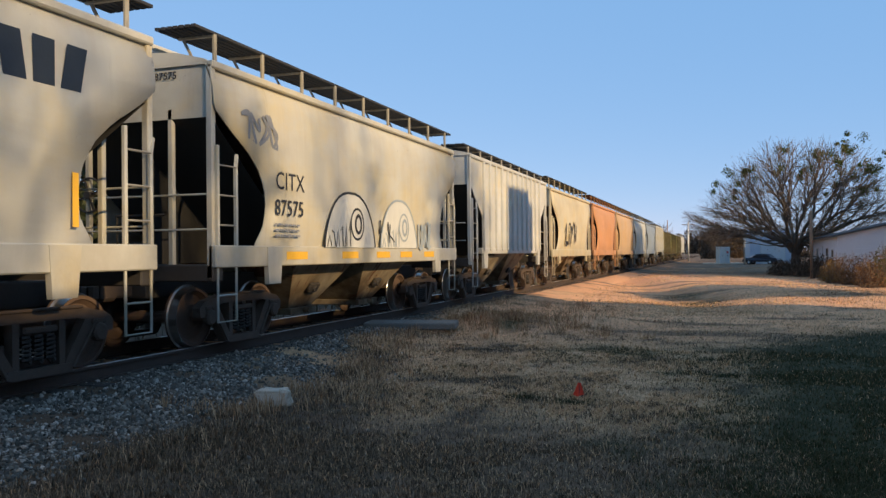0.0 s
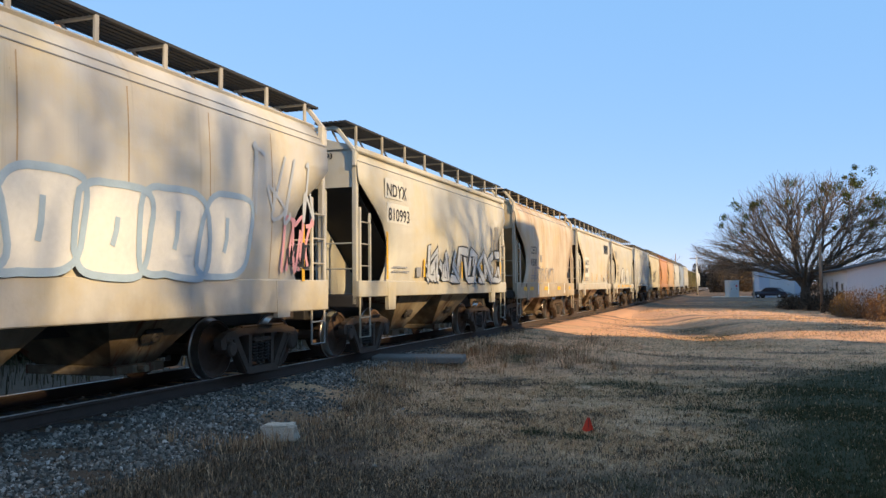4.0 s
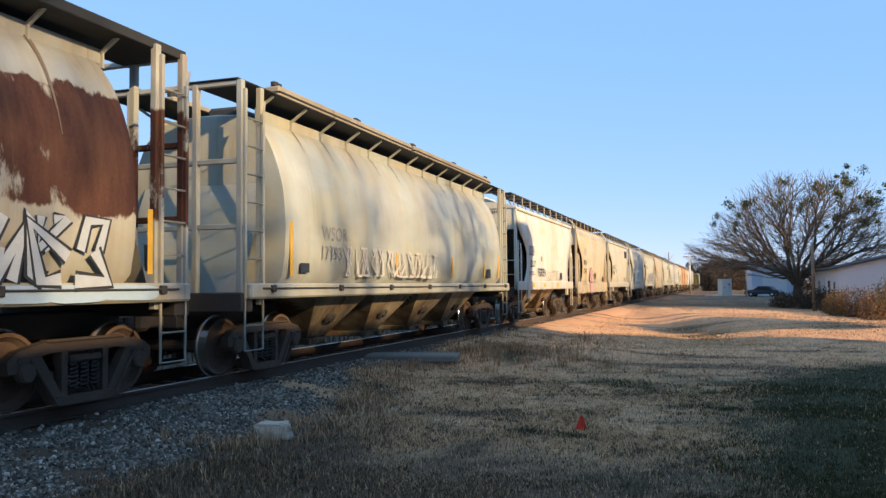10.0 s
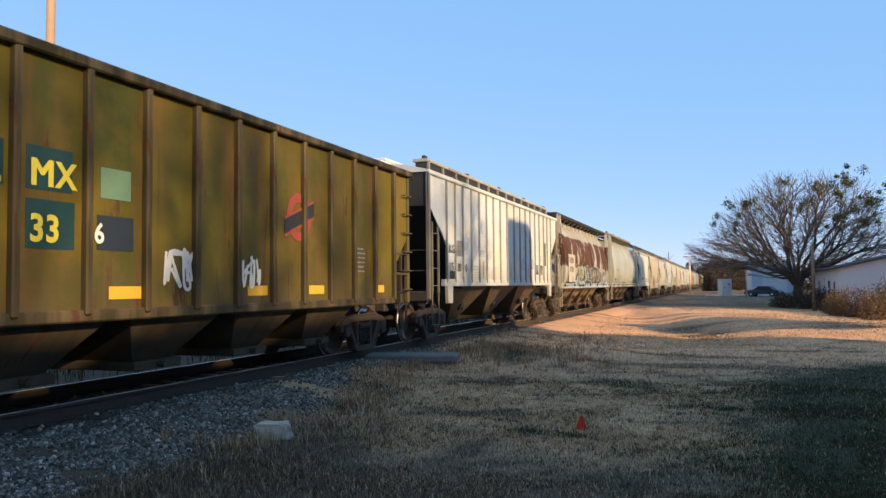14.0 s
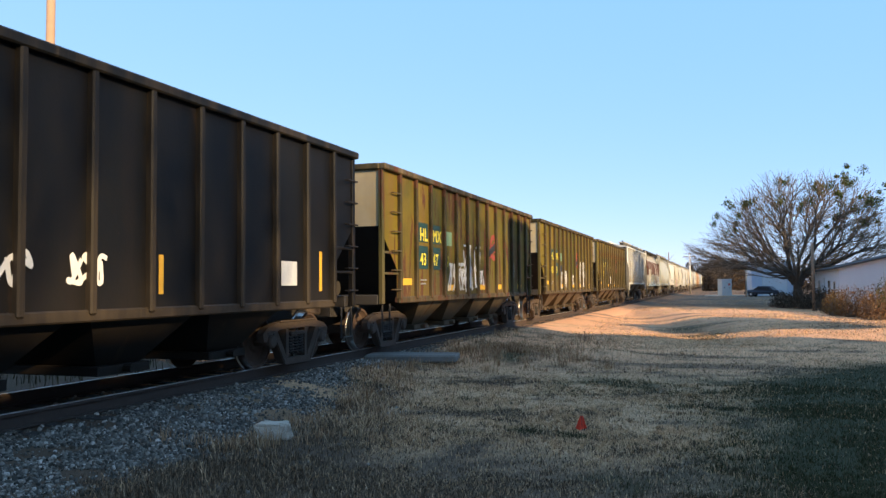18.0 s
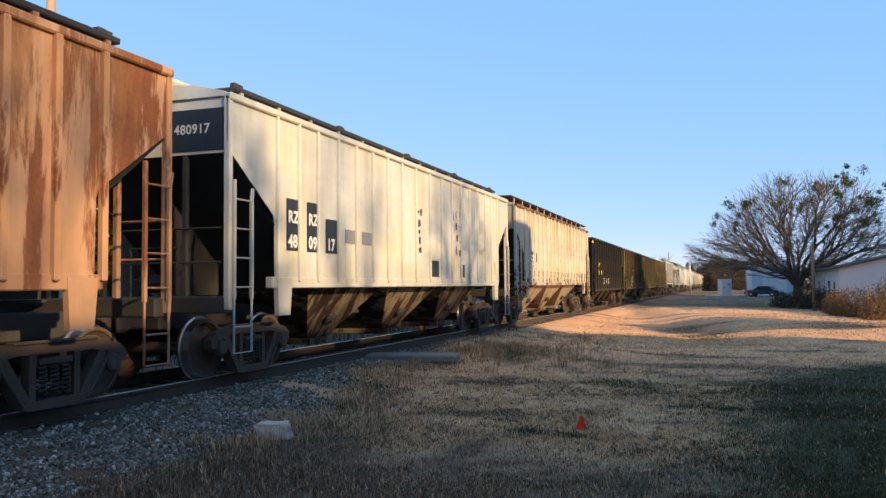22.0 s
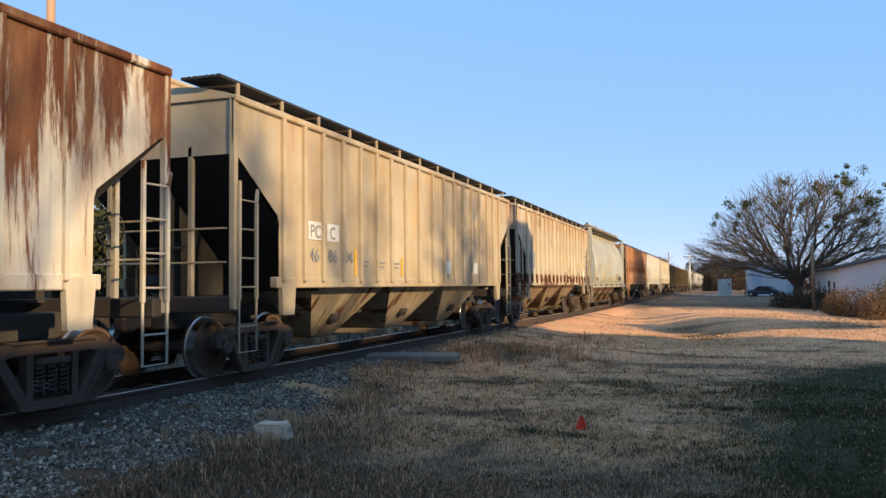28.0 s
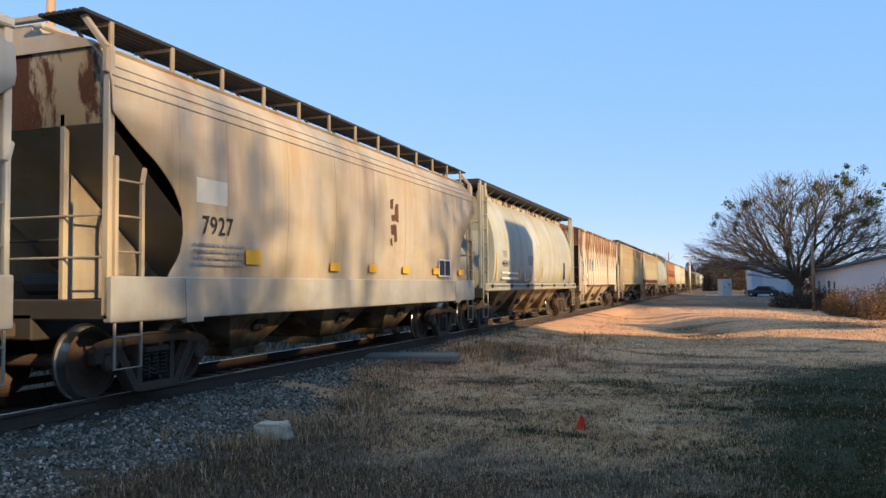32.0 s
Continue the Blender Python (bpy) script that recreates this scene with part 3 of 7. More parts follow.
def low_walk(car, L, zt, x, spec):
    """A plate walkway on short brackets, close above the roof's edge."""
    up = spec.get("up", 0.2)
    for s in (1, -1):
        xa, xb = sorted((s * (x - 0.62), s * (x - 0.2)))
        part("running_board", Geo().box(xa, xb, -L / 2 + 0.55, L / 2 - 0.7, zt + up, zt + up + 0.08, 0.015), spec.get("board", M_WALK), car, "narrow steel running board")
        # solid near-black filler added here: the shaded gap is put into its colour
        part("shade_fill", Geo().box(xa + 0.06, xb - 0.06, -L / 2 + 0.6, L / 2 - 0.75, zt - 0.02, zt + up, 0.01), M_DARK, car, "dark filler for the shaded gap under the running board")
        for i in range(14):
            yy = -L / 2 + 0.7 + (L - 1.6) * i / 13
            part("bracket", shared(("low_bracket", up), lambda: Geo().box(-0.03, 0.03, -0.04, 0.04, -0.05, up + 0.01).mesh("bracket")), spec["paint"], car).matrix_basis = pose(s * (x - 0.24), yy, zt)
        for i in range(5):
            yy = -L / 2 + 0.7 + (L - 1.6) * i / 4
            part("latch", shared("latch", lambda: Geo().box(-0.05, 0.05, -0.07, 0.07, 0, 0.09, 0.015).box(-0.02, 0.02, 0.05, 0.2, 0.05, 0.09).mesh("latch")), M_STEEL, car).matrix_basis = pose(s * (x - 0.35), yy, zt + up + 0.08)


def hatch_geo(L, zt):
    g = Geo()
    n = int(L / 1.6)
    for i in range(n):
        y = -L / 2 + L * (i + 0.5) / n
        g.box(-0.32, 0.32, y - 0.66, y + 0.66, zt + 0.36, zt + 0.45, 0.03)
    return g


# black-brown bays of the open cars
M_BAY_DARK = paint("black_brown_hopper_bay", (0.055, 0.045, 0.03), 0.3, 0.5, low=0.5, seed=78)
M_BAY = paint("grimy_hopper_bay", (0.46, 0.39, 0.285), 0.3, 0.8, low=0.7, seed=77)


def covered_hopper(kind, L, spec):
    """A covered hopper car with its parts; its base is the middle of the track under it."""
    car = thing("covered_hopper_car", spec["label"], "railcar", "cars of the freight train")
    body = spec["paint"]
    zb, zt = spec.get("zb", 1.5), spec.get("zt", 4.1)
    x = 1.46 if kind == "smooth" else 1.53
    xt = 1.30 if zt > 4.2 and kind == "smooth" else x
    part("side_sheet", side_geo(kind, L, zb, zt, False), body, car, smooth=(kind == "smooth"))
    part("side_sheet", side_geo(kind, L, zb, zt, True), body, car, smooth=(kind == "smooth"))
    part("roof", roof_geo(kind, L, zt, xt), body, car)
    part("hatch_cover", hatch_geo(L, zt), body, car)
    rail = Geo()
    for s in (1, -1):
        if xt == x:
            part("side_plate", Geo().box(min(s * (x - 0.05), s * (x + 0.06)), max(s * (x - 0.05), s * (x + 0.06)), -L / 2, L / 2, zt - 0.06, zt + 0.05, 0.02), spec.get("plate", body), car)
        for k in range(spec.get("seams", 0)):
            zz = zt - 0.24 - 0.13 * k
            xx = bow("smooth", zz, zb, zt)
            part("seam", Geo().box(min(s * (xx - 0.01), s * (xx + 0.012)), max(s * (xx - 0.01), s * (xx + 0.012)), -L / 2 + 0.03, L / 2 - 0.03, zz - 0.007, zz + 0.007), M_GREY, car)
        xa, xb = sorted((s * 1.42, s * 1.55))
        lo = spec.get("sill", 1.2 if kind == "smooth" else 1.36)
        part("side_sill", Geo().box(xa, xb, -L / 2 if kind == "smooth" else -L / 2 + 1.2, L / 2 if kind == "smooth" else L / 2 - 1.2, lo, zb + 0.02, 0.015), spec.get("sill_paint", body), car)
    for e in (1, -1):
        end = Geo()
        y = e * (L / 2 - 0.04)
        zs = 3.35
        zc = zt - 0.35 if xt < x else zt - 0.1
        end.add([(-x, y, zs), (x, y, zs), (x, y, zc), (xt, y, zt), (xt * 0.6, y, zt + 0.2), (-xt * 0.6, y, zt + 0.2), (-xt, y, zt), (-x, y, zc)], [tuple(range(8))[::-e]])
        part("end_sheet", end, spec.get("end", body), car)
        sl = Geo()
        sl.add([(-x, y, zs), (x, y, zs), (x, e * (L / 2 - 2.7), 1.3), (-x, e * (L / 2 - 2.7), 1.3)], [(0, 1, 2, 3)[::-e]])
        # slope sheets default to near-black: the shade at the end is painted in
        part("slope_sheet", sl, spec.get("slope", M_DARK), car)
        # this web also blocks the view of sky through the end
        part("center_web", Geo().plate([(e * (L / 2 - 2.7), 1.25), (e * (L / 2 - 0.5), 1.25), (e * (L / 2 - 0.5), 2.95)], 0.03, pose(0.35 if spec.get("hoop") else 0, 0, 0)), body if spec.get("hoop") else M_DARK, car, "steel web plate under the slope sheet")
        deck = Geo().box(-1.5, 1.5, min(e * (L / 2 - 0.25), e * L / 2), max(e * (L / 2 - 0.25), e * L / 2), 1.0, 1.25, 0.02)
        deck.box(-0.35, 0.35, min(e * (L / 2 - 2.9), e * L / 2), max(e * (L / 2 - 2.9), e * L / 2), 0.75, 1.08, 0.02)
        deck.box(-1.45, -0.2, min(e * (L / 2 - 0.3), e * (L / 2 - 1.1)), max(e * (L / 2 - 0.3), e * (L / 2 - 1.1)), 1.2, 1.24)
        deck.tube([(-0.9, e * (L / 2 - 1.2), 1.45), (-0.2, e * (L / 2 - 1.2), 1.45)], 0.16, 10)
        deck.tube([(-0.6, e * (L / 2 - 0.5), 1.25), (-0.6, e * (L / 2 - 0.5), 2.0), (0.3, e * (L / 2 - 0.5), 2.0)], 0.025, 6)
        part("end_platform", deck, M_STEEL, car)
        for s in (1, -1):
            post = Geo().box(-0.05, 0.05, -0.05, 0.05, 1.05, zt, 0.012)
            part("corner_post", post, spec.get("post", body), car).matrix_basis = pose(s * (x - 0.02), e * (L / 2 - 0.05), 0)
            inner = Geo().box(-0.04, 0.04, -0.04, 0.04, 1.1, 3.5, 0.01)
            part("end_post", inner, spec.get("end_post") or spec.get("post", body), car).matrix_basis = pose(s * 0.75, e * (L / 2 - 0.08), 0)
            ladder(car, 1.2, 2.95, 0.46, spec.get("post", body), pose(s * (x + 0.03), e * (L / 2 - 0.32), 0, 0, 0, 0 if s > 0 else 180) @ (Matrix.Identity(4) if s * e < 0 else Matrix.Rotation(0, 4, "Z")))
            pad = Geo().plate([(-0.16, 0.92), (0.2, 0.92), (0.26, 1.5), (-0.2, 1.5)], 0.08)
            part("jacking_pad", pad, spec.get("sill_paint", body), car).matrix_basis = pose(s * 1.56, e * (L / 2 - 1.55), 0, 0, 0, 0 if s > 0 else 180)
        if e < 0:
            bw = part("brake_wheel", shared("brake_wheel", brake_wheel_mesh), M_STEEL, car)
            bw.matrix_basis = pose(-0.7, e * (L / 2 - 0.02), 2.3)
        grab = Geo()
        for z in (1.75, 2.25):
            grab.tube([(-1.4, e * (L / 2 - 0.03), z), (1.4, e * (L / 2 - 0.03), z)], 0.016, 6)
        part("grab_iron", grab, spec.get("end_post") or spec.get("post", body), car)
        cp = part("coupler", shared("coupler", coupler_mesh), M_FRAME, car)
        cp.matrix_basis = pose(0, e * (L / 2 - 0.02), 0, 0, 0, 0 if e > 0 else 180)
        if spec.get("hoop"):
            hoop = Geo()
            ye = e * (L / 2 + 0.02)
            run = [(-x, ye, zt - 0.35), (-x, ye, zt - 0.05), (-1.08, ye, zt + 0.42), (1.08, ye, zt + 0.42), (x, ye, zt - 0.05), (x, ye, zt - 0.35)]
            for a, b in zip(run, run[1:]):
                hoop.beam(a, b, 0.075, 0.075, 0.012)
            part("end_rail", hoop, spec.get("post", body), car)
    n = 2 if L < 13 else 3
    span = L - 5.0 if n == 2 else L - 5.2
    for i in range(n):
        y = -span / 2 + span * (i + 0.5) / n
        bay_gear(part("hopper_bay", hopper_geo(y, span / n * 0.98, 0.8, zb - 0.02, 0.36), spec.get("bay") or M_BAY, car), y)
    sills = Geo().box(-0.3, 0.3, -L / 2 + 2.5, L / 2 - 2.5, 0.78, 1.05)
    part("center_sill", sills, M_STEEL, car)
    if kind == "ribbed":
        half = (0.475, 1.33, 2.15, 2.93, 3.715, 4.49, 5.29, 5.965, 6.665)
        nr = spec.get("ribs", 18)
        y0 = spec.get("rib_end", L / 2 - 1.36)
        rw, rd = spec.get("rib_size", (0.045, 0.075))
        rm = shared(("rib", zb, zt, rw), lambda: Geo().box(-0.02, rd, -rw, rw, zb - 0.06, zt - 0.05, 0.015).mesh("rib"))
        rows = [-h for h in half[::-1]] + list(half) if "ribs" not in spec else [-y0 + 2 * y0 * i / (nr - 1) for i in range(nr)]
        for yy in rows:
            part("rib", rm.copy() if not rm.materials else rm, spec.get("rib", body), car).matrix_basis = pose(x, yy, 0)
            part("rib", rm, spec.get("rib", body), car).matrix_basis = pose(-x, yy, 0, 0, 0, 180)
    for i in range(spec.get("welds", 0)):
        yy = -L / 2 + 2.3 + (L - 4.2) * i / (spec["welds"] - 1)
        strip = Geo()
        zs = [zb + 0.04 + (zt - 0.5 - zb) * k / 8 for k in range(9)]
        for k, z in enumerate(zs):
            strip.v += [(bow("smooth", z, zb, zt) + 0.003, -0.011, z), (bow("smooth", z, zb, zt) + 0.003, 0.011, z)]
            if k:
                strip.f.append((2 * k - 2, 2 * k - 1, 2 * k + 1, 2 * k))
        part("weld_seam", strip, M_WELD, car, "upright weld seam stained brown").matrix_basis = pose(0, yy, 0)
    if spec.get("walk") == "low":
        low_walk(car, L, zt, x, spec)
    elif spec.get("walk", True):
        roof_walk(car, kind, L, zt, xt + (0.06 if xt < x else 0), spec.get("post", body), spec.get("up", 0.48 if kind == "smooth" and xt == x else (0.36 if kind == "smooth" else 0.27)))
    for e in (1, -1):
        truck(car, e * (L / 2 - 1.4))
    return car


def tank_profile():
    return [(1.40, 1.42), (1.52, 1.55), (1.58, 1.9), (1.60, 2.35), (1.57, 2.8), (1.54, 3.05), (1.47, 3.32), (1.39, 3.55), (1.30, 3.76), (1.20, 3.94), (1.10, 4.08), (1.0, 4.2), (0.6, 4.3), (0.2, 4.33)]


M_TROUGH = paint("tan_trough", (0.42, 0.36, 0.26), 0.2, 0.5, seed=17)
M_SEAM = plain("rust_run", (0.20, 0.145, 0.105), 0.85, 0.0, 0.4, 3)


def round_hopper(L, spec):
    """A round-bodied covered hopper: a rolled shell between flat bulkheads, with open ends."""
    car = thing("round_hopper_car", spec["label"], "railcar", "cars of the freight train")
    body, post = spec["paint"], spec.get("post", spec["paint"])
    half = tank_profile()
    prof = half + [(-a, b) for a, b in half[::-1]]
    n, e0 = len(prof), L / 2 - 1.15
    g = Geo()
    rings = [-e0, -e0 + 0.12] + [-e0 + 2 * e0 * k / 16 for k in range(1, 16)] + [e0 - 0.12, e0]
    for i, y in enumerate(rings):
        k = 0.985 if i in (0, len(rings) - 1) else 1.0
        g.v += [(a * k, y, 1.42 + (b - 1.42) * k) for a, b in prof]
    for i in range(len(rings) - 1):
        for j in range(n - 1):
            a = i * n + j
            g.f.append((a, a + n, a + n + 1, a + 1))
    part("shell", g, body, car, smooth=True)
    hoop = Geo()
    for k, (a, z) in enumerate(half[spec.get("run_low", 5):12]):
        w = 0.006 + 0.006 * k
        hoop.v += [(a * 1.006, -w, 1.42 + (z - 1.42) * 1.004), (a * 1.006, w, 1.42 + (z - 1.42) * 1.004)]
        if k:
            hoop.f.append((2 * k - 2, 2 * k - 1, 2 * k + 1, 2 * k))
    seam = hoop.mesh("seam")
    for k in range(1, 12 if spec.get("runs", True) else 1):
        part("seam", seam, M_SEAM, car, "rust run below a bracket").matrix_basis = pose(0, -e0 + 2 * e0 * (k + spec.get("run_shift", 0)) / 12, 0)
    for e in (1, -1):
        b = Geo().add([(a * 0.985, e * e0, 1.42 + (z - 1.42) * 0.985) for a, z in prof], [tuple(range(n))[::e]])
        b.add([(-1.2, e * (e0 + 0.02), 3.1), (1.2, e * (e0 + 0.02), 3.1), (1.2, e * (e0 + 0.7), 1.3), (-1.2, e * (e0 + 0.7), 1.3)], [(0, 1, 2, 3)[::-e]])
        part("bulkhead", b, spec.get("end", body), car)
        deck = Geo().box(-1.5, 1.5, min(e * (L / 2 - 0.3), e * L / 2), max(e * (L / 2 - 0.3), e * L / 2), 1.0, 1.3, 0.02)
        deck.box(-0.35, 0.35, min(e * (L / 2 - 2.9), e * L / 2), max(e * (L / 2 - 2.9), e * L / 2), 0.75, 1.08, 0.02)
        deck.box(-1.45, 1.45, min(e * (L / 2 - 0.25), e * e0), max(e * (L / 2 - 0.25), e * e0), 1.24, 1.28)
        deck.tube([(-0.7, e * (L / 2 - 0.7), 1.3), (-0.7, e * (L / 2 - 0.7), 2.1)], 0.12, 10)
        part("end_platform", deck, M_STEEL, car)
        fr = Geo()
        for x in (-1.42, -0.62, 0.62, 1.42):
            fr.box(x - 0.05, x + 0.05, e * (L / 2 - 0.08) - 0.05, e * (L / 2 - 0.08) + 0.05, 1.1, 4.54, 0.012)
        for z in (2.3, 3.3, 4.5):
            fr.box(-1.42, 1.42, e * (L / 2 - 0.08) - 0.04, e * (L / 2 - 0.08) + 0.04, z - 0.04, z + 0.04, 0.01)
        part("end_frame", fr, post, car)
        for s in (1, -1):
            fr2 = Geo().box(-0.05, 0.05, -0.05, 0.05, 1.1, 4.53, 0.012)
            part("corner_post", fr2, post, car).matrix_basis = pose(s * 1.42, e * (L / 2 - 0.62), 0)
            ladder(car, 1.2, 4.4, 0.5, post, pose(s * 1.47, e * (L / 2 - 0.34), 0, 0, 0, 0 if s > 0 else 180))
        if e < 0:
            part("brake_wheel", shared("brake_wheel", brake_wheel_mesh), M_STEEL, car).matrix_basis = pose(-0.7, e * (L / 2 - 0.02), 2.5)
        cp = part("coupler", shared("coupler", coupler_mesh), M_FRAME, car)
        cp.matrix_basis = pose(0, e * (L / 2 - 0.02), 0, 0, 0, 0 if e > 0 else 180)
    for s in (1, -1):
        xa, xb = sorted((s * 1.36, s * 1.6))
        part("side_sill", Geo().box(xa, xb, -L / 2 + 0.1, L / 2 - 0.1, 1.2, 1.44, 0.03), spec.get("sill_paint", body), car)
        pipe = Geo().tube([(s * 1.625, -L / 2 + 0.4, 1.36), (s * 1.625, L / 2 - 0.4, 1.36)], 0.014, 6)
        pp = part("side_pipe", pipe, M_STEEL, car, "thin dark pipe clamped along the sill")
        for k in range(7):
            part("clamp", shared("clamp", lambda: Geo().box(-0.03, 0.035, -0.05, 0.05, -0.06, 0.05, 0.01).mesh("clamp")), M_STEEL, pp).matrix_basis = pose(s * 1.62, -L / 2 + 0.7 + (L - 1.4) * k / 6, 1.36)
    span = L - 5.2
    for i in range(4):
        y = -span / 2 + span * (i + 0.5) / 4
        bay_gear(part("hopper_bay", hopper_geo(y, span / 4 * 0.98, 0.7, 1.4, 0.36), spec.get("bay") or M_BAY, car), y)
    part("center_sill", Geo().box(-0.3, 0.3, -L / 2 + 2.5, L / 2 - 2.5, 0.78, 1.05), M_STEEL, car)
    thick = 0.05 if spec.get("trough", True) else 0.12
    for s in (1, -1):
        xa, xb = sorted((s * 0.45, s * 1.42))
        part("running_board", Geo().box(xa, xb, -L / 2, L / 2, 4.54 - (thick > 0.1) * 0.07, 4.54 + thick * 0.5, 0.01), M_WALK, car, "dark steel running board")
        xa, xb = sorted((s * 0.985, s * 1.012))
        part("roof_edge", Geo().box(xa, xb, -e0, e0, 4.17, 4.36, 0.005), spec.get("edge", body), car, "upright pale roof flange")
        if spec.get("trough", True):
            ta, tb = sorted((s * 0.92, s * 1.22))
            for y0, y1 in ((-e0 + 0.4, -0.1), (0.1, e0 + 0.2)):
                trough = part("hatch_trough", Geo().box(ta, tb, y0, y1, 4.62, 4.82, 0.03), spec.get("hatch", M_TROUGH), car, "long tan hatch cover")
                part("hatch_rim", Geo().box(ta - 0.015, tb + 0.015, y0, y1, 4.69, 4.725, 0.005), M_STEEL, trough)
            for i in range(5):
                part("latch", shared("latch", lambda: Geo().box(-0.05, 0.05, -0.07, 0.07, 0, 0.09, 0.015).box(-0.02, 0.02, 0.05, 0.2, 0.05, 0.09).mesh("latch")), M_STEEL, car).matrix_basis = pose(s * 1.07, -e0 + 0.5 + (2 * e0 - 0.4) * i / 4, 4.82)
        for i in range(13):
            yy = -e0 + 2 * e0 * i / 12
            part("bracket", shared("round_bracket", lambda: Geo().beam((1.03, 0, 4.12), (1.03, 0, 4.34), 0.05, 0.03).beam((1.03, 0, 4.32), (1.34, 0, 4.53), 0.045, 0.04).mesh("bracket")), post, car).matrix_basis = pose(0, yy, 0, 0, 0, 0 if s > 0 else 180)
    part("hatch_cover", Geo().box(-0.3, 0.3, -e0 + 0.5, e0 - 0.5, 4.3, 4.56, 0.05), M_STEEL, car)
    for e in (1, -1):
        truck(car, e * (L / 2 - 1.4))
    return car


def open_hopper(L, spec):
    """An open-top coal hopper with outside posts and sloped ends."""
    car = thing("open_hopper_car", spec["label"], "railcar", "cars of the freight train")
    body = spec["paint"]
    zb, zt, x = 1.08, 3.9, 1.50
    for fl in (False, True):
        part("side_sheet", side_geo("open", L, zb, zt, fl), body, car)
    inner = Geo()
    inner.add([(-x + 0.05, -L / 2 + 0.1, zt - 0.5), (x - 0.05, -L / 2 + 0.1, zt - 0.5), (x - 0.05, L / 2 - 0.1, zt - 0.5), (-x + 0.05, L / 2 - 0.1, zt - 0.5)], [(0, 1, 2, 3)])
    part("floor_sheet", inner, M_DARK, car)
    for s in (1, -1):
        xa, xb = sorted((s * (x - 0.06), s * (x + 0.14)))
        part("top_chord", Geo().box(xa, xb, -L / 2 - 0.02, L / 2 + 0.02, zt - 0.05, zt + 0.08, 0.02), spec.get("rib", body), car)
        part("side_sill", Geo().box(*sorted((s * (x - 0.05), s * (x + 0.08))), -L / 2 + 0.9, L / 2 - 0.9, zb - 0.08, zb + 0.06, 0.02), spec.get("rib", body), car)
    rm = Geo().box(-0.02, 0.12, -0.05, 0.05, zb, zt, 0.02).mesh("rib")
    for i in range(13):
        yy = -(L / 2 - 0.95) + (L - 1.9) * i / 12
        for s in (1, -1):
            part("rib", rm, spec.get("rib", body), car).matrix_basis = pose(s * x, yy, 0, 0, 0, 0 if s > 0 else 180)
    for e in (1, -1):
        y = e * (L / 2 - 0.03)
        end = Geo().add([(-x, y, 2.65), (x, y, 2.65), (x, y, zt), (-x, y, zt)], [(0, 1, 2, 3)[::e]])
        end.add([(-x, y - e * 0.03, 2.65), (x, y - e * 0.03, 2.65), (x, y - e * 0.03, zt), (-x, y - e * 0.03, zt)], [(0, 1, 2, 3)[::-e]])
        part("end_sheet", end, spec.get("end", body), car)
        part("end_chord", Geo().box(-x, x, min(y, y + e * 0.08), max(y, y + e * 0.08), zt - 0.05, zt + 0.08, 0.02), spec.get("rib", body), car)
        # near-black by default here too, shade put into the sheet's colour
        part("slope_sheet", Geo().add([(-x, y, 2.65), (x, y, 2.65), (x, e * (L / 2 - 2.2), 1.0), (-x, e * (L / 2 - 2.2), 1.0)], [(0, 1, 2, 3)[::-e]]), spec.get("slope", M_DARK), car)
        deck = Geo().box(-1.45, 1.45, min(e * (L / 2 - 0.25), e * L / 2), max(e * (L / 2 - 0.25), e * L / 2), 0.98, 1.2, 0.02)
        deck.box(-0.35, 0.35, min(e * (L / 2 - 2.9), e * L / 2), max(e * (L / 2 - 2.9), e * L / 2), 0.72, 1.05, 0.02)
        deck.tube([(-0.8, e * (L / 2 - 0.8), 1.35), (0.1, e * (L / 2 - 0.8), 1.35)], 0.17, 10)
        part("end_platform", deck, M_STEEL, car)
        for s in (1, -1):
            part("corner_post", Geo().box(-0.05, 0.05, -0.06, 0.06, 1.0, zt, 0.012), spec.get("post", body), car).matrix_basis = pose(s * (x + 0.01), e * (L / 2 - 0.06), 0)
            gm = pose(s * (x + 0.02), e * (L / 2 - (0.02 if s * e > 0 else 0.9)), 0, 0, 0, 0 if s > 0 else 180)
            for z in (1.65, 2.1):
                part("grab_iron", shared("grab_bar", lambda: Geo().box(0, 0.03, -0.85, 0.0, -0.025, 0.025, 0.005).mesh("grab_iron")), spec.get("post", body), car).matrix_basis = gm @ pose(0, 0, z)
            for k in range(6):
                part("grab_iron", shared("grab_rung", lambda: Geo().tube([(0.0, 0, 0), (0.07, -0.01, 0), (0.07, -0.4, 0), (0.0, -0.41, 0)], 0.016, 6).mesh("grab_iron")), spec.get("post", body), car).matrix_basis = gm @ pose(0.03, 0, 1.3 + 0.42 * k)
            step = Geo()
            step.tube([(0, -0.2, 1.0), (0, -0.2, 0.42), (0, 0.2, 0.42), (0, 0.2, 1.0)], 0.02, 6)
            part("sill_step", step, M_STEEL, car).matrix_basis = pose(s * x, e * (L / 2 - 0.3), 0)
        if e < 0:
            part("brake_wheel", shared("brake_wheel", brake_wheel_mesh), M_STEEL, car).matrix_basis = pose(-0.7, e * (L / 2 + 0.06), 2.2)
        cp = part("coupler", shared("coupler", coupler_mesh), M_FRAME, car)
        cp.matrix_basis = pose(0, e * (L / 2 - 0.02), 0, 0, 0, 0 if e > 0 else 180)
        truck(car, e * (L / 2 - 1.4))
    span = L - 4.8
    for i in range(4):
        y = -span / 2 + span * (i + 0.5) / 4
        part("hopper_bay", hopper_geo(y, span / 4 * 0.9, 0.75, zb, 0.4, 1.45, 0.95), spec.get("bay", body), car)
    part("center_sill", Geo().box(-0.3, 0.3, -L / 2 + 2.5, L / 2 - 2.5, 0.72, 1.05), M_STEEL, car)
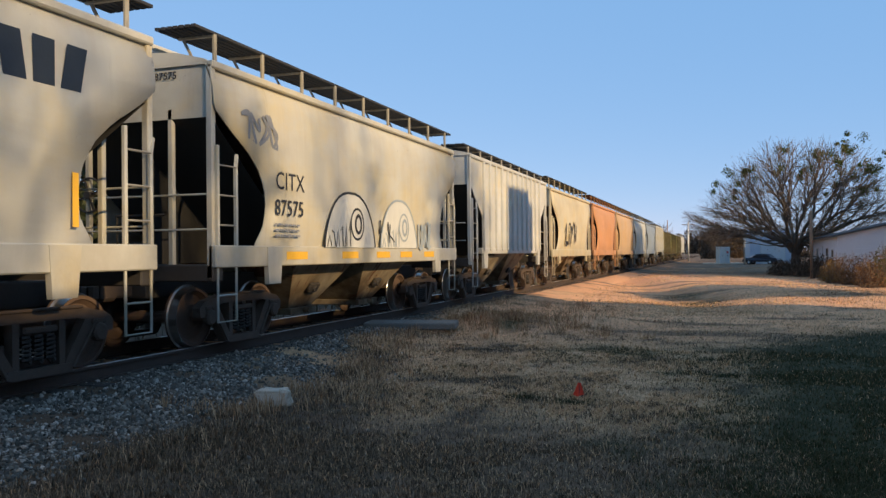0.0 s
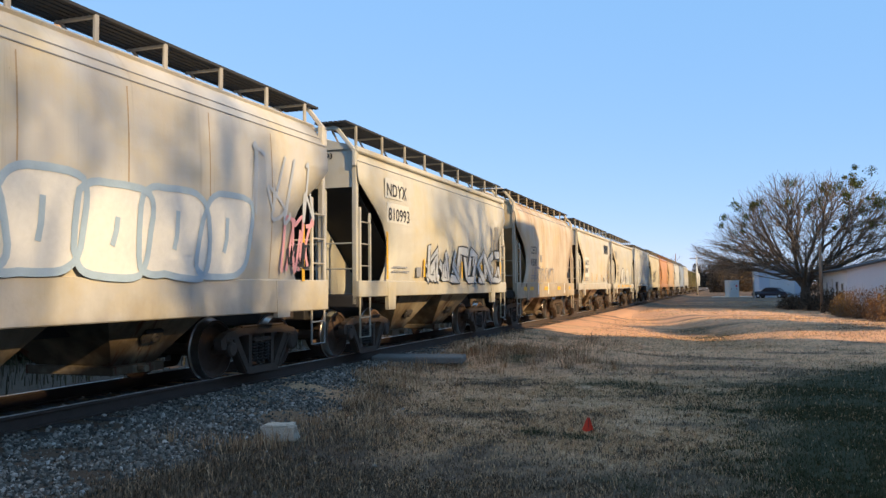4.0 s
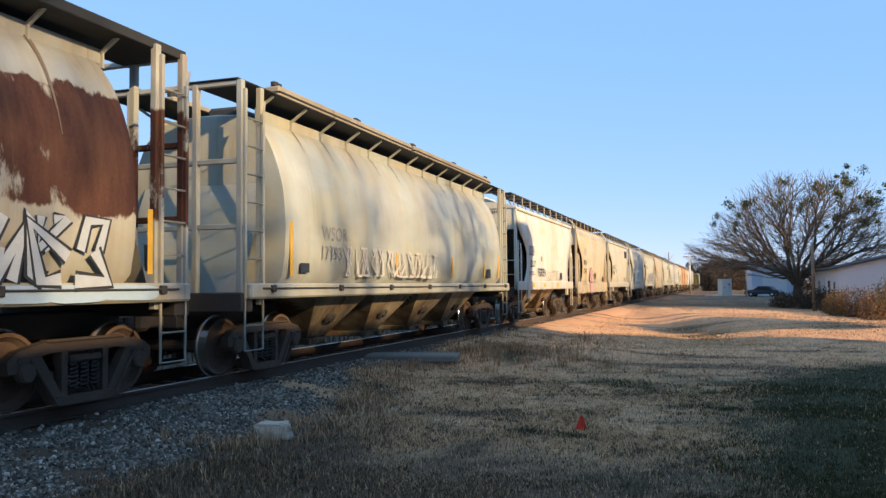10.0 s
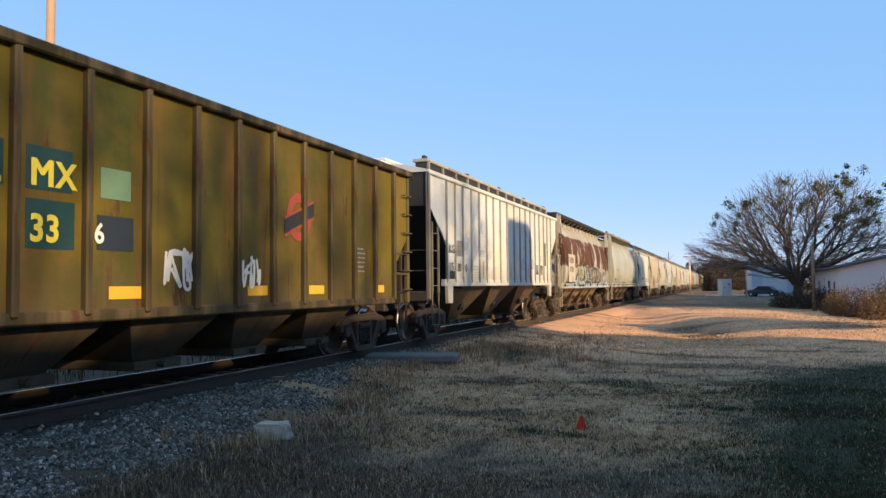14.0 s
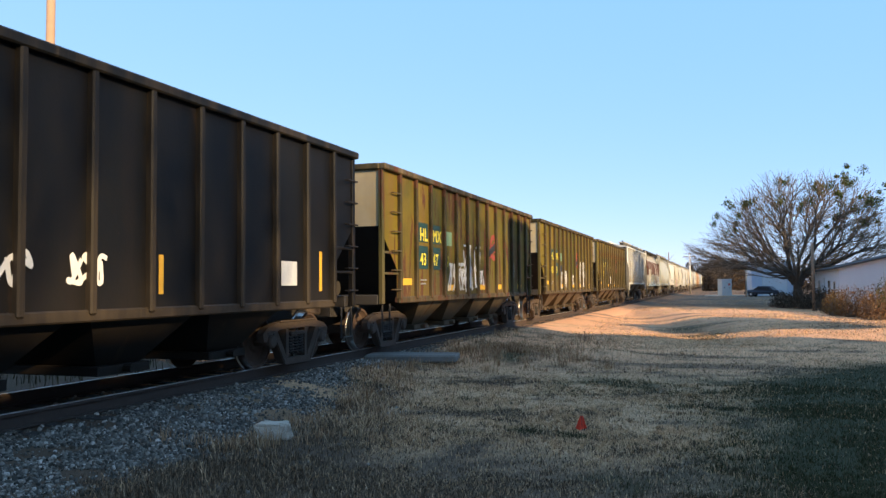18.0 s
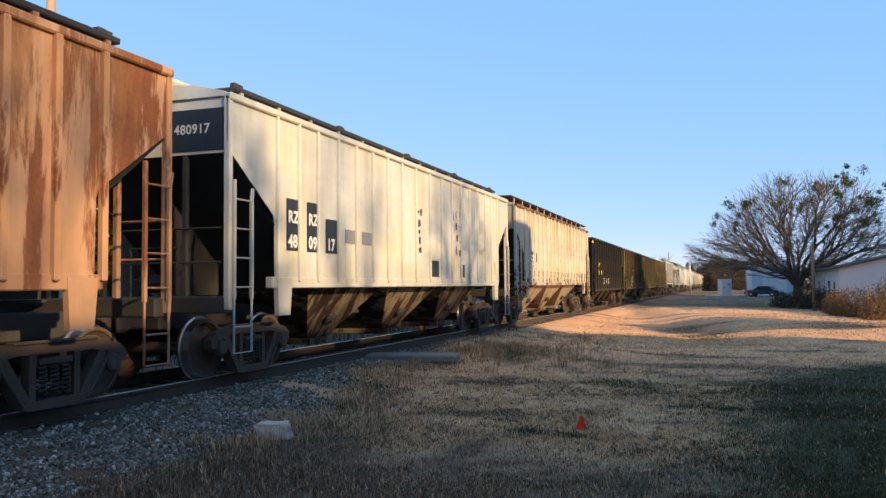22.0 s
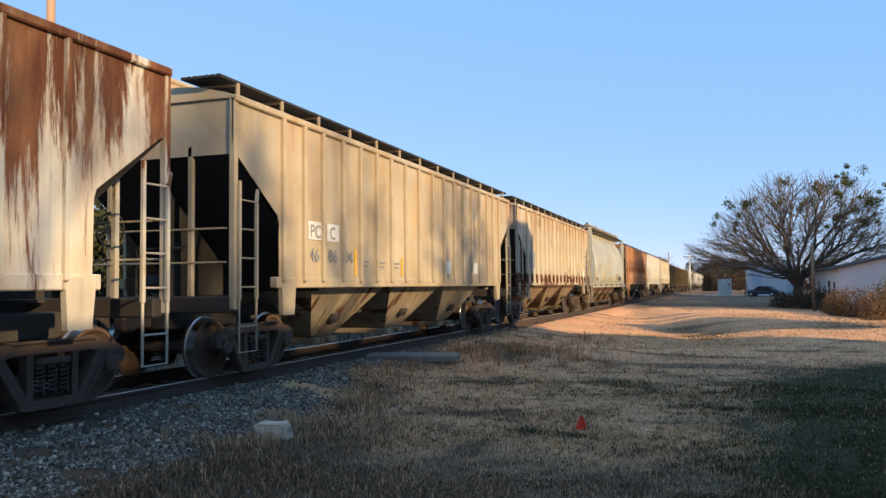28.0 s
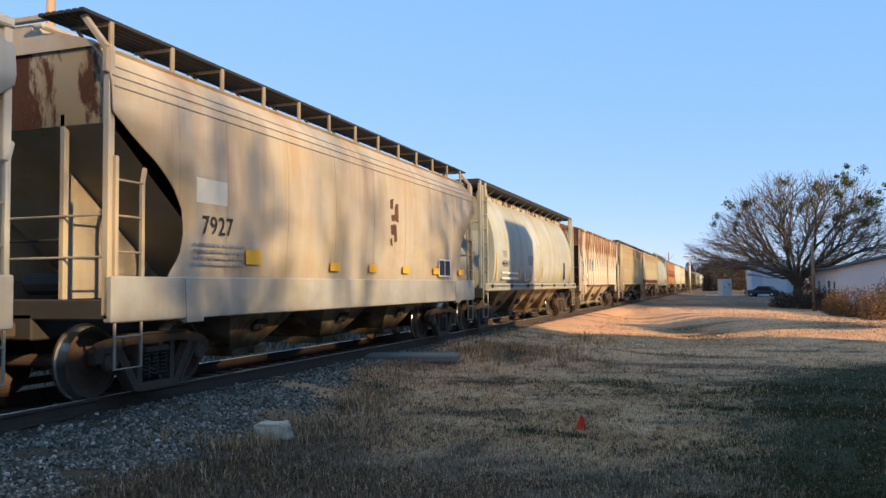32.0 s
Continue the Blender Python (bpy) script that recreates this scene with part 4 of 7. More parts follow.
    return car


def lit(car, L, text, d, z, size, mat, x=1.575, bold=0.003):
    mark(car, written(text, size, bold), d, z, mat, x, L, "lettering")


def flat(car, L, w, h, d, z, mat, x=1.575, skew=0.0, name="stencil"):
    mark(car, patch(w, h, skew), d, z, mat, x, L, name)


def small_print(car, L, d, z, w, rows, mat, x=1.575, h=0.034, seed=1):
    mark(car, bars(w, rows, h, h * 2.6, seed), d, z, mat, x, L, "small_print")


def emblem(car, L, d, z):
    """The owner's mark, as four heavy slanted blocks."""
    for k in range(4):
        lean = (0.05, -0.08, 0.0, 0.1)[k]
        flat(car, L, 0.29, 0.5, d + 0.37 * k, z, M_NAVY, 1.56, lean, "emblem")


def end_mark(car, L, texts, x=0.5, z=4.12, size=0.15, mat=None, low=0.19):
    """Letters on the rear end sheet."""
    for k, t in enumerate(texts):
        ob = part("lettering", written(t, size, 0.004), mat or M_LETTER, car)
        ob.matrix_basis = pose(x, -L / 2 + 0.02, z - low * k, 0, 0, -90)


CREAM = (0.60, 0.58, 0.51)
M_PALE_PINK = plain("pale_pink_spray", (0.72, 0.50, 0.50), 0.6, 0.0, 0.2, 5)
M_HAZEL = plain("hazel_spray", (0.40, 0.22, 0.06), 0.6, 0.0, 0.2, 5)
M_FADED = plain("faded_pink_spray", (0.58, 0.48, 0.41), 0.7, 0.0, 0.3, 4)
M_DUSK = plain("faded_grey_spray", (0.50, 0.50, 0.47), 0.7, 0.0, 0.3, 4)
M_STONE = plain("slate_spray", (0.33, 0.37, 0.40), 0.6, 0.0, 0.3, 4)


def end_plate(car, L, x, z, w, h, mat):
    """A painted panel on the rear end sheet, under its letters."""
    part("number_patch", Geo().box(x, x + w, -L / 2 + 0.026, -L / 2 + 0.039, z, z + h), mat, car)


CARS = []          # (car, middle at 0 s, length)


def smooth_car(mid, L, color, seed, label, rust=0.08, streak=0.16, **more):
    mat = paint("hopper_paint_%d" % seed, color, rust, streak, seed=seed, fade=0.15, wash=more.pop("wash", 0.1), blister=more.pop("blister", 0.0))
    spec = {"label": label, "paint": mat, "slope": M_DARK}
    spec.update(more)
    car = covered_hopper("smooth", L, spec)
    CARS.append((car, mid))
    return car, L


def ribbed_car(mid, L, color, seed, label, rust=0.2, streak=0.5, rust_color=(0.13, 0.055, 0.032), **more):
    mat = paint("ribbed_paint_%d" % seed, color, rust, streak, seed=seed, rust_color=rust_color, fade=0.25, stain=more.pop("stain", (0.33, 0.23, 0.12)), top=more.pop("top", 0.0), wash=more.pop("wash", 0.0), blister=more.pop("blister", 0.0), grain=more.pop("grain", (1, 2.4, 0.45)))
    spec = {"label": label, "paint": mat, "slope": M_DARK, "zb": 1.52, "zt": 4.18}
    spec.update(more)
    car = covered_hopper("ribbed", L, spec)
    CARS.append((car, mid))
    return car, L


def round_car(mid, L, color, seed, label, rust=0.1, streak=0.5, **more):
    mat = paint("round_paint_%d" % seed, color, rust, streak, seed=seed, fade=0.3, top=more.pop("top", 0.0), wash=more.pop("wash", 0.25), blister=more.pop("blister", 0.0), rust_color=more.pop("rust_color", (0.13, 0.055, 0.032)), grain=(1, 0.8, 0.42) if "band" in more else (1, 2.4, 0.45), band=more.pop("band", None))
    spec = {"label": label, "paint": mat}
    spec.update(more)
    car = round_hopper(L, spec)
    CARS.append((car, mid))
    return car, L


def open_car(mid, L, color, seed, label, rust=0.2, streak=0.4, **more):
    mat = paint("coal_paint_%d" % seed, color, rust, streak, seed=seed, stain=more.pop("stain", (0.20, 0.085, 0.03)), fade=0.6, low=more.pop("low", 0.5), panels=((L - 1.9) / 12, -(L / 2 - 0.95)))
    rib = paint("coal_rib_%d" % seed, [k * 0.16 + 0.008 for k in color], rust, streak, seed=seed + 2, fade=0.3)
    spec = {"label": label, "paint": mat, "slope": M_DARK, "rib": rib}
    spec.update(more)
    car = open_hopper(L, spec)
    CARS.append((car, mid))
    return car, L


def slashes(car, L, places, x=1.578, mat=None):
    """Slanted yellow reflective strips along the side."""
    for d, z, h in places:
        flat(car, L, 0.09, h, d, z, mat or M_YELLOW, x, 0.0, "reflective_strip")


def build_train():
    # cars ahead, seen small
    ahead = ((50.5, 9.9, "s", (0.62, 0.32, 0.17)), (61.6, 10.6, "s", (0.62, 0.42, 0.25)), (73.2, 10.6, "s", (0.60, 0.60, 0.58)), (84.8, 10.6, "s", (0.30, 0.36, 0.45)),
             (97.0, 11.5, "r", (0.62, 0.62, 0.60)), (111.0, 13.8, "o", (0.55, 0.48, 0.22)), (126.2, 13.8, "o", (0.30, 0.30, 0.10)), (141.5, 13.8, "o", (0.30, 0.30, 0.11)), (156.5, 13.8, "s", (0.5, 0.5, 0.48)))
    for i, (mid, L, k, col) in enumerate(ahead):
        if k == "s":
            smooth_car(mid, L, col, 60 + i, "weathered covered hopper car far up the track", 0.12)
        elif k == "r":
            ribbed_car(mid, L, col, 60 + i, "white ribbed covered hopper car far up the track", 0.12, ribs=11)
        else:
            open_car(mid, L, col, 60 + i, "faded olive open hopper car far up the track", 0.2)
    c, L = smooth_car(38.97, 10.56, (0.62, 0.55, 0.40), 41, "tan covered hopper car with dark sprayed scribbles")
    mark(c, scrawl(3.2, 1.0, 5, 6, 0.09), 2.6, 1.75, M_INK, 1.578, L, "graffiti")
    c, L = ribbed_car(27.13, 10.53, (0.66, 0.66, 0.64), 42, "white ribbed covered hopper car", 0.1, 0.35, ribs=12)

    c, L = smooth_car(15.13, 10.91, CREAM, 1, "cream two-bay covered hopper car with sprayed cartoon eyes", 0.05)
    lit(c, L, "CITX", 1.58, 2.44, 0.40, M_LETTER)
    end_mark(c, L, ("CITX", "87575"))
    lit(c, L, "87575", 1.56, 2.02, 0.36, M_LETTER)
    small_print(c, L, 1.56, 1.85, 0.8, 3, M_GREY)
    # two mounded cartoon eyes with lids, pupils and drips
    for k, (d0, w0, h0) in enumerate(((3.25, 2.2, 1.05), (5.75, 2.1, 1.05))):
        hump = [(w0 / 2 - w0 / 2 * math.copysign(abs(math.cos(a)) ** 0.8, math.cos(a)), h0 * math.sin(a) ** 1.25) for a in np.linspace(0.02, math.pi - 0.02, 20)]
        mark(c, Geo().plate(hump, 0.003), d0, 1.5, M_PATCH, 1.576, L, "graffiti")
        rim = Geo()
        ribbon(rim, hump, 0.05, 0.002)
        ribbon(rim, [(w0 * (0.62 + 0.13 * math.cos(a)), 0.46 + 0.30 * math.sin(a)) for a in np.linspace(0, 2 * math.pi, 18)], 0.045, 0.003)
        ribbon(rim, [(w0 * (0.64 + 0.06 * math.cos(a)), 0.46 + 0.17 * math.sin(a)) for a in np.linspace(0, 2 * math.pi, 12)], 0.07, 0.004)
        for j in range(6):
            ribbon(rim, [(w0 * (0.04 + 0.08 * j), 0.02 + 0.3 * (j % 2)), (w0 * (0.08 + 0.08 * j), 0.22 + 0.06 * j), (w0 * (0.12 + 0.07 * j), 0.03)], 0.03, 0.005 + 0.0006 * j)
        mark(c, rim, d0, 1.5, M_STONE if k else M_INK, 1.578, L, "graffiti")
    mark(c, scrawl(0.8, 0.6, 19, 4, 0.06), 8.0, 1.5, M_STONE, 1.578, L, "graffiti")
    mark(c, scrawl(0.8, 0.5, 18, 2, 0.045), 5.7, 1.6, M_INK, 1.578, L, "graffiti")
    mark(c, scrawl(0.9, 0.5, 3, 4, 0.06), 0.7, 3.05, M_GREY, 1.56, L, "graffiti")
    for d in (1.95, 4.0, 5.6, 6.9, 8.4):
        flat(c, L, 0.7, 0.13, d, 1.3, M_YELLOW, 1.556, 0.0, "reflective_strip")

    c, L = smooth_car(3.04, 10.79, CREAM, 2, "cream two-bay covered hopper car with a white number patch", 0.04)
    flat(c, L, 1.25, 0.98, 1.5, 1.84, M_PATCH, 1.574, 0, "number_patch")
    lit(c, L, "GACX", 1.55, 2.42, 0.36, M_LETTER, 1.584)
    end_mark(c, L, ("GACX", "76047"))
    lit(c, L, "76047", 1.53, 2.04, 0.36, M_LETTER, 1.584)
    small_print(c, L, 1.5, 1.74, 1.0, 2, M_GREY)
    emblem(c, L, 8.1, 3.2)
    slashes(c, L, ((1.3, 1.62, 0.95), (3.6, 1.62, 0.45), (5.2, 1.62, 0.38), (7.0, 1.62, 0.4), (9.35, 1.7, 0.6)))
    flat(c, L, 0.25, 0.2, 7.7, 1.62, M_NAVY)

    c, L = smooth_car(-8.96, 10.47, (0.63, 0.56, 0.44), 3, "beige covered hopper car with a deep rust-stained side sill", 0.10, 0.18, zt=4.28, hoop=True, seams=1, sill=0.97, welds=5, slope=paint("beige_slope_sheet", (0.52, 0.42, 0.27), 0.2, 0.5, seed=19), end=paint("beige_end", (0.55, 0.45, 0.3), 0.25, 0.5, seed=9), wash=0.65, sill_paint=paint("rusty_sill", (0.55, 0.47, 0.36), 0.22, 0.7, seed=29, grain=(1, 1.2, 1.2)))
    lit(c, L, "CEFX", 1.92, 2.56, 0.40, M_LETTER)
    lit(c, L, "82543", 1.95, 2.14, 0.36, M_LETTER)
    small_print(c, L, 1.9, 1.75, 0.9, 2, M_GREY)
    mark(c, scrawl(3.4, 0.55, 12, 8, 0.045), 2.4, 1.54, M_GREY, 1.578, L, "graffiti")
    flat(c, L, 0.22, 0.26, 3.5, 2.3, M_GREY)
    flat(c, L, 0.36, 0.26, 8.9, 1.75, M_NAVY)
    for d in (3.1, 4.85, 8.1):
        flat(c, L, 0.14, 0.42, d, 1.08, M_WHITE, 1.557, 0.0, "painted_patch")
    for d, w in ((0.9, 1.5), (4.2, 0.7), (6.7, 0.6), (9.0, 0.5)):
        flat(c, L, w, 0.13, d, 1.24, M_YELLOW, 1.556, 0.0, "reflective_strip")

    c, L = smooth_car(-21.03, 10.80, CREAM, 4, "cream covered hopper car with silver bubble graffiti along its foot", 0.04, hoop=True, seams=1)
    flat(c, L, 0.95, 0.42, 1.2, 3.26, M_PATCH, 1.574, 0, "number_patch")
    flat(c, L, 1.2, 0.42, 1.3, 2.75, M_PATCH, 1.574, 0, "number_patch")
    lit(c, L, "NDYX", 1.25, 3.31, 0.38, M_LETTER, 1.584)
    end_mark(c, L, ("NDYX", "810993"))
    lit(c, L, "810993", 1.35, 2.80, 0.38, M_LETTER, 1.584)
    small_print(c, L, 1.6, 1.8, 0.9, 2, M_GREY)
    flat(c, L, 0.3, 0.22, 2.95, 1.62, M_GREY)
    tag_piece(c, L, 6.3, 0.85, 21, 8, 3.6, 1.53, M_SILVER, M_INK, 1.574, 0.19, 0.08)
    mark(c, scrawl(1.2, 0.9, 23, 5, 0.04), 9.1, 2.3, M_GREY, 1.575, L, "graffiti")
    slashes(c, L, ((1.25, 1.55, 1.0), (3.4, 1.62, 0.42), (6.2, 1.62, 0.42), (8.0, 1.6, 0.4), (10.0, 1.55, 0.6)))

    c, L = smooth_car(-33.00, 10.59, (0.62, 0.60, 0.56), 5, "white covered hopper car with pale bubble graffiti and a pink tag", 0.05, zt=4.28, hoop=True, seams=2, sill=1.0, welds=5)
    lit(c, L, "CRDX", 1.6, 2.45, 0.38, M_LETTER)
    lit(c, L, "22228", 1.6, 2.02, 0.36, M_LETTER)
    mark(c, blobs(5.4, 1.25, 31, 5), 2.6, 1.45, M_WHITE, 1.572, L, "graffiti")
    mark(c, outline(5.4, 1.25, 31, 5, 0.09), 2.6, 1.45, M_BLUESP, 1.578, L, "graffiti")
    mark(c, scrawl(1.9, 1.0, 33, 4, 0.06), 8.1, 2.5, M_SILVER, 1.578, L, "graffiti")
    mark(c, scrawl(0.9, 0.9, 34, 3, 0.07), 9.0, 1.62, M_PINK, 1.578, L, "graffiti")
    mark(c, scrawl(0.6, 0.35, 35, 4, 0.04), 9.2, 1.75, M_INK, 1.581, L, "graffiti")
    slashes(c, L, ((9.6, 1.5, 0.95),))

    c, L = smooth_car(-45.18, 10.91, CREAM, 6, "cream two-bay covered hopper car with yellow strips", 0.04)
    lit(c, L, "GACX", 1.52, 2.40, 0.36, M_LETTER, 1.584)
    end_mark(c, L, ("GACX", "76031"))
    lit(c, L, "76031", 1.5, 2.04, 0.36, M_LETTER, 1.584)
    small_print(c, L, 1.5, 1.72, 0.8, 2, M_GREY)
    emblem(c, L, 8.05, 3.28)
    slashes(c, L, ((1.3, 1.62, 1.0), (3.75, 1.62, 0.45), (5.6, 1.62, 0.4), (7.3, 1.6, 0.4), (9.4, 1.62, 0.6)))
    flat(c, L, 0.3, 0.24, 7.95, 1.6, M_NAVY)
    flat(c, L, 0.22, 0.24, 3.0, 2.15, M_GREY)

    c, L = smooth_car(-57.19, 10.52, (0.63, 0.56, 0.43), 7, "beige covered hopper car with a sprayed pink eye", 0.05, 0.4, zt=4.28, hoop=True, seams=2, sill=0.95, welds=6)
    lit(c, L, "NRLX", 1.55, 2.40, 0.38, M_LETTER)
    end_mark(c, L, ("NRLX", "32640"), 0.52, 4.14, 0.14, None, 0.17)
    lit(c, L, "32640", 1.53, 1.96, 0.38, M_LETTER)
    small_print(c, L, 1.3, 1.55, 1.2, 3, M_GREY)
    lid = [(0.55 + 0.55 * math.cos(a), 0.53 + 0.53 * math.sin(a)) for a in np.linspace(0, 6.1, 26)]
    mark(c, Geo().plate([(0.55 + (a - 0.55) * 1.06, 0.53 + (b - 0.53) * 1.05) for a, b in lid], 0.003), 3.5, 1.2, M_INK, 1.574, L, "graffiti")
    mark(c, Geo().plate(lid, 0.003), 3.5, 1.2, M_PINK, 1.577, L, "graffiti")
    mark(c, Geo().plate([(0.2, 0.0), (0.35, -0.1), (0.5, 0.02), (0.7, -0.12), (0.9, 0.1), (1.0, 0.3), (0.1, 0.3)], 0.003), 3.5, 1.02, M_PINK, 1.582, L, "graffiti")
    for grow, mat, x in ((0.045, M_INK, 1.580), (0.0, M_PALE_PINK, 1.584)):
        top = [(0.55 + (0.44 + grow) * math.cos(a), (0.27 + grow) * math.sin(a)) for a in np.linspace(0, math.pi, 12)]
        low = [(0.55 + (0.44 + grow) * math.cos(a), (0.15 + grow) * math.sin(a)) for a in np.linspace(math.pi * 1.05, math.pi * 1.95, 10)]
        mark(c, Geo().plate(top + low, 0.003), 3.5, 1.64, mat, x, L, "graffiti")
    for rx, rz, mat, x in ((0.17, 0.19, M_HAZEL, 1.587), (0.09, 0.15, M_INK, 1.590)):
        mark(c, Geo().plate([(0.58 + rx * math.cos(a), rz * math.sin(a)) for a in np.linspace(0, 6.1, 16)], 0.003), 3.5, 1.67, mat, x, L, "graffiti")
    small_print(c, L, 1.7, 3.2, 0.9, 4, M_GREY)
    small_print(c, L, 5.0, 1.55, 0.9, 2, M_GREY)
    mark(c, scrawl(0.9, 0.32, 44, 4, 0.05), 4.9, 1.72, M_INK, 1.578, L, "graffiti")
    slashes(c, L, ((1.2, 1.45, 0.85), (2.45, 1.45, 0.5), (5.7, 1.5, 0.4), (8.9, 1.5, 0.4), (9.3, 1.5, 0.6)))
    flat(c, L, 0.4, 0.26, 8.3, 1.55, M_NAVY)

    c, L = smooth_car(-69.37, 10.82, (0.74, 0.73, 0.69), 8, "dirty white covered hopper car with a black scrawled tag", 0.05, 0.35)
    flat(c, L, 0.82, 0.36, 1.58, 2.48, M_GREY, 1.574, 0, "number_patch")
    lit(c, L, "NRLX", 1.63, 2.53, 0.34, M_SILVER, 1.584)
    end_mark(c, L, ("NRLX", "32117"))
    lit(c, L, "32117", 1.72, 2.05, 0.36, M_LETTER)
    small_print(c, L, 1.6, 1.85, 0.9, 2, M_GREY)
    lit(c, L, "FOREN", 3.0, 1.72, 0.44, M_INK, 1.58, 0.006)
    mark(c, scrawl(2.6, 0.4, 51, 6, 0.02), 4.6, 1.55, M_GREY, 1.578, L, "graffiti")
    flat(c, L, 0.26, 0.2, 3.6, 2.3, M_GREY)
    flat(c, L, 0.34, 0.3, 7.6, 1.6, M_NAVY)
    for d in (2.2, 4.2, 6.9, 9.3):
        flat(c, L, 0.35, 0.14, d, 1.3, M_YELLOW, 1.556, 0.0, "reflective_strip")

    c, L = round_car(-84.01, 15.68, (0.50, 0.53, 0.50), 9, "pale grey round-bodied hopper car with rust runs", 0.06, 0.35, run_low=8)
    lit(c, L, "WSOR", 2.35, 2.22, 0.34, M_GREY, 1.607)
    lit(c, L, "17193", 2.3, 1.87, 0.34, M_GREY, 1.607)
    tag_piece(c, L, 5.2, 0.6, 61, 13, 3.2, 1.55, M_DUSK, M_FADED, 1.605, 0.03, 0.02)
    slashes(c, L, ((1.25, 1.55, 0.9), (5.8, 1.6, 0.5), (9.6, 1.6, 0.5), (12.6, 1.6, 0.4), (14.2, 1.6, 0.7)), 1.60)
    flat(c, L, 0.3, 0.16, 1.6, 1.62, M_NAVY, 1.6)
    flat(c, L, 0.4, 0.26, 12.9, 1.6, M_NAVY, 1.6)

    c, L = round_car(-101.09, 16.00, (0.52, 0.52, 0.48), 10, "heavily rusted round-bodied hopper car covered in graffiti", 0.2, 0.6, band=(2.05, 3.85, 0.2), rust_color=(0.105, 0.045, 0.034), trough=False)
    flat(c, L, 1.75, 1.3, 1.75, 1.5, plain("tan_number_patch", (0.5, 0.45, 0.36), 0.7, 0.0, 0.25, 3), 1.606, 0, "number_patch")
    lit(c, L, "WSOR", 2.0, 2.4, 0.36, M_LETTER, 1.612)
    lit(c, L, "17120", 2.05, 1.97, 0.36, M_LETTER, 1.612)
    small_print(c, L, 2.5, 1.7, 0.7, 3, M_GREY, 1.612)
    tag_piece(c, L, 3.4, 0.85, 71, 4, 3.5, 1.42, M_STONE, M_INK, 1.606, 0.24, 0.12)
    tag_piece(c, L, 4.2, 0.9, 72, 6, 7.0, 1.42, M_INK, M_WHITE, 1.606, 0.17, 0.06)
    tag_piece(c, L, 3.0, 0.75, 75, 5, 11.4, 1.42, M_SILVER, M_INK, 1.606, 0.12, 0.07)
    mark(c, scrawl(3.4, 0.8, 73, 4, 0.022), 3.6, 1.6, M_LIME, 1.618, L, "graffiti")
    mark(c, blobs(13.5, 0.2, 74, 17), 1.6, 1.22, M_BLUESP, 1.606, L, "graffiti")
    slashes(c, L, ((5.2, 1.6, 0.5), (9.3, 1.6, 0.5), (12.0, 1.6, 0.5), (15.0, 1.55, 0.8)), 1.626)

    faint = plain("worn_print", (0.40, 0.41, 0.44), 0.8)
    # darker ribs: rust stain and the thin shadows beside them, in one colour
    c, L = ribbed_car(-117.85, 15.96, (0.75, 0.77, 0.77), 11, "white ribbed three-bay covered hopper car with black ends", 0.05, 0.2, rib_size=(0.02, 0.055), rib=paint("stained_shaded_rib", (0.34, 0.33, 0.32), 0.3, 0.7, seed=11), end=M_DARK, end_post=M_STEEL, post=paint("dull_posts", (0.20, 0.19, 0.17), 0.2), walk="low", up=0.34, board=paint("white_board", (0.5, 0.47, 0.42), 0.2), bay=paint("rusty_bay", (0.075, 0.062, 0.048), 0.2, 0.6, seed=4, low=0.6))
    for i, (t, d) in enumerate((("KG", 1.52), ("15", 1.56), ("80", 2.24), ("0", 2.93))):
        lit(c, L, t, d, 2.24 if i == 0 else 1.76, 0.32, M_LETTER, 1.545)
    flat(c, L, 0.46, 0.42, 2.2, 2.18, M_GREY, 1.545, 0, "painted_patch")
    end_plate(c, L, 0.45, 3.72, 0.42, 0.18, M_WHITE)
    end_mark(c, L, ("", "15800"), 0.42, 3.72, 0.2, M_SILVER, 0.27)
    flat(c, L, 0.4, 0.2, 1.58, 1.56, M_NAVY, 1.545)
    slashes(c, L, ((4.7, 1.6, 0.5), (8.0, 1.6, 0.4), (10.55, 1.64, 0.5)), 1.545)
    for d, z, w, n in ((3.7, 1.9, 0.6, 5), (5.6, 1.9, 0.6, 5), (9.45, 2.3, 0.6, 6), (11.1, 2.3, 0.5, 5), (12.68, 2.48, 0.35, 3)):
        small_print(c, L, d, z, w, n, faint, 1.545, 0.03, int(d * 10))
    for d, z, h, k in ((5.2, 2.5, 0.9, 1), (7.4, 2.7, 0.5, 2), (8.98, 3.3, 0.4, 5), (9.38, 3.25, 0.45, 3), (9.9, 2.25, 0.7, 7)):
        mark(c, torn(0.02, h, 110 + k, 1, 0.3), d, z, M_GREY if k % 2 else M_RUSTY, 1.546, L, "torn_decal")
    mark(c, torn(0.08, 0.55, 131, 2, 0.7), 10.18, 3.1, M_RUSTY, 1.546, L, "torn_decal")
    flat(c, L, 0.30, 0.88, 13.4, 2.14, M_STEEL, 1.546, 0, "access_plate")
    flat(c, L, 0.38, 0.05, 13.36, 3.02, M_GREY, 1.56, 0, "plate_hood")
    for d in (11.9, 12.68):
        flat(c, L, 0.38, 0.36, d, 1.78, M_NAVY, 1.545)
        mark(c, scrawl(0.34, 0.26, 140 + int(d), 4, 0.02), d + 0.02, 1.83, faint, 1.547, L, "graffiti")

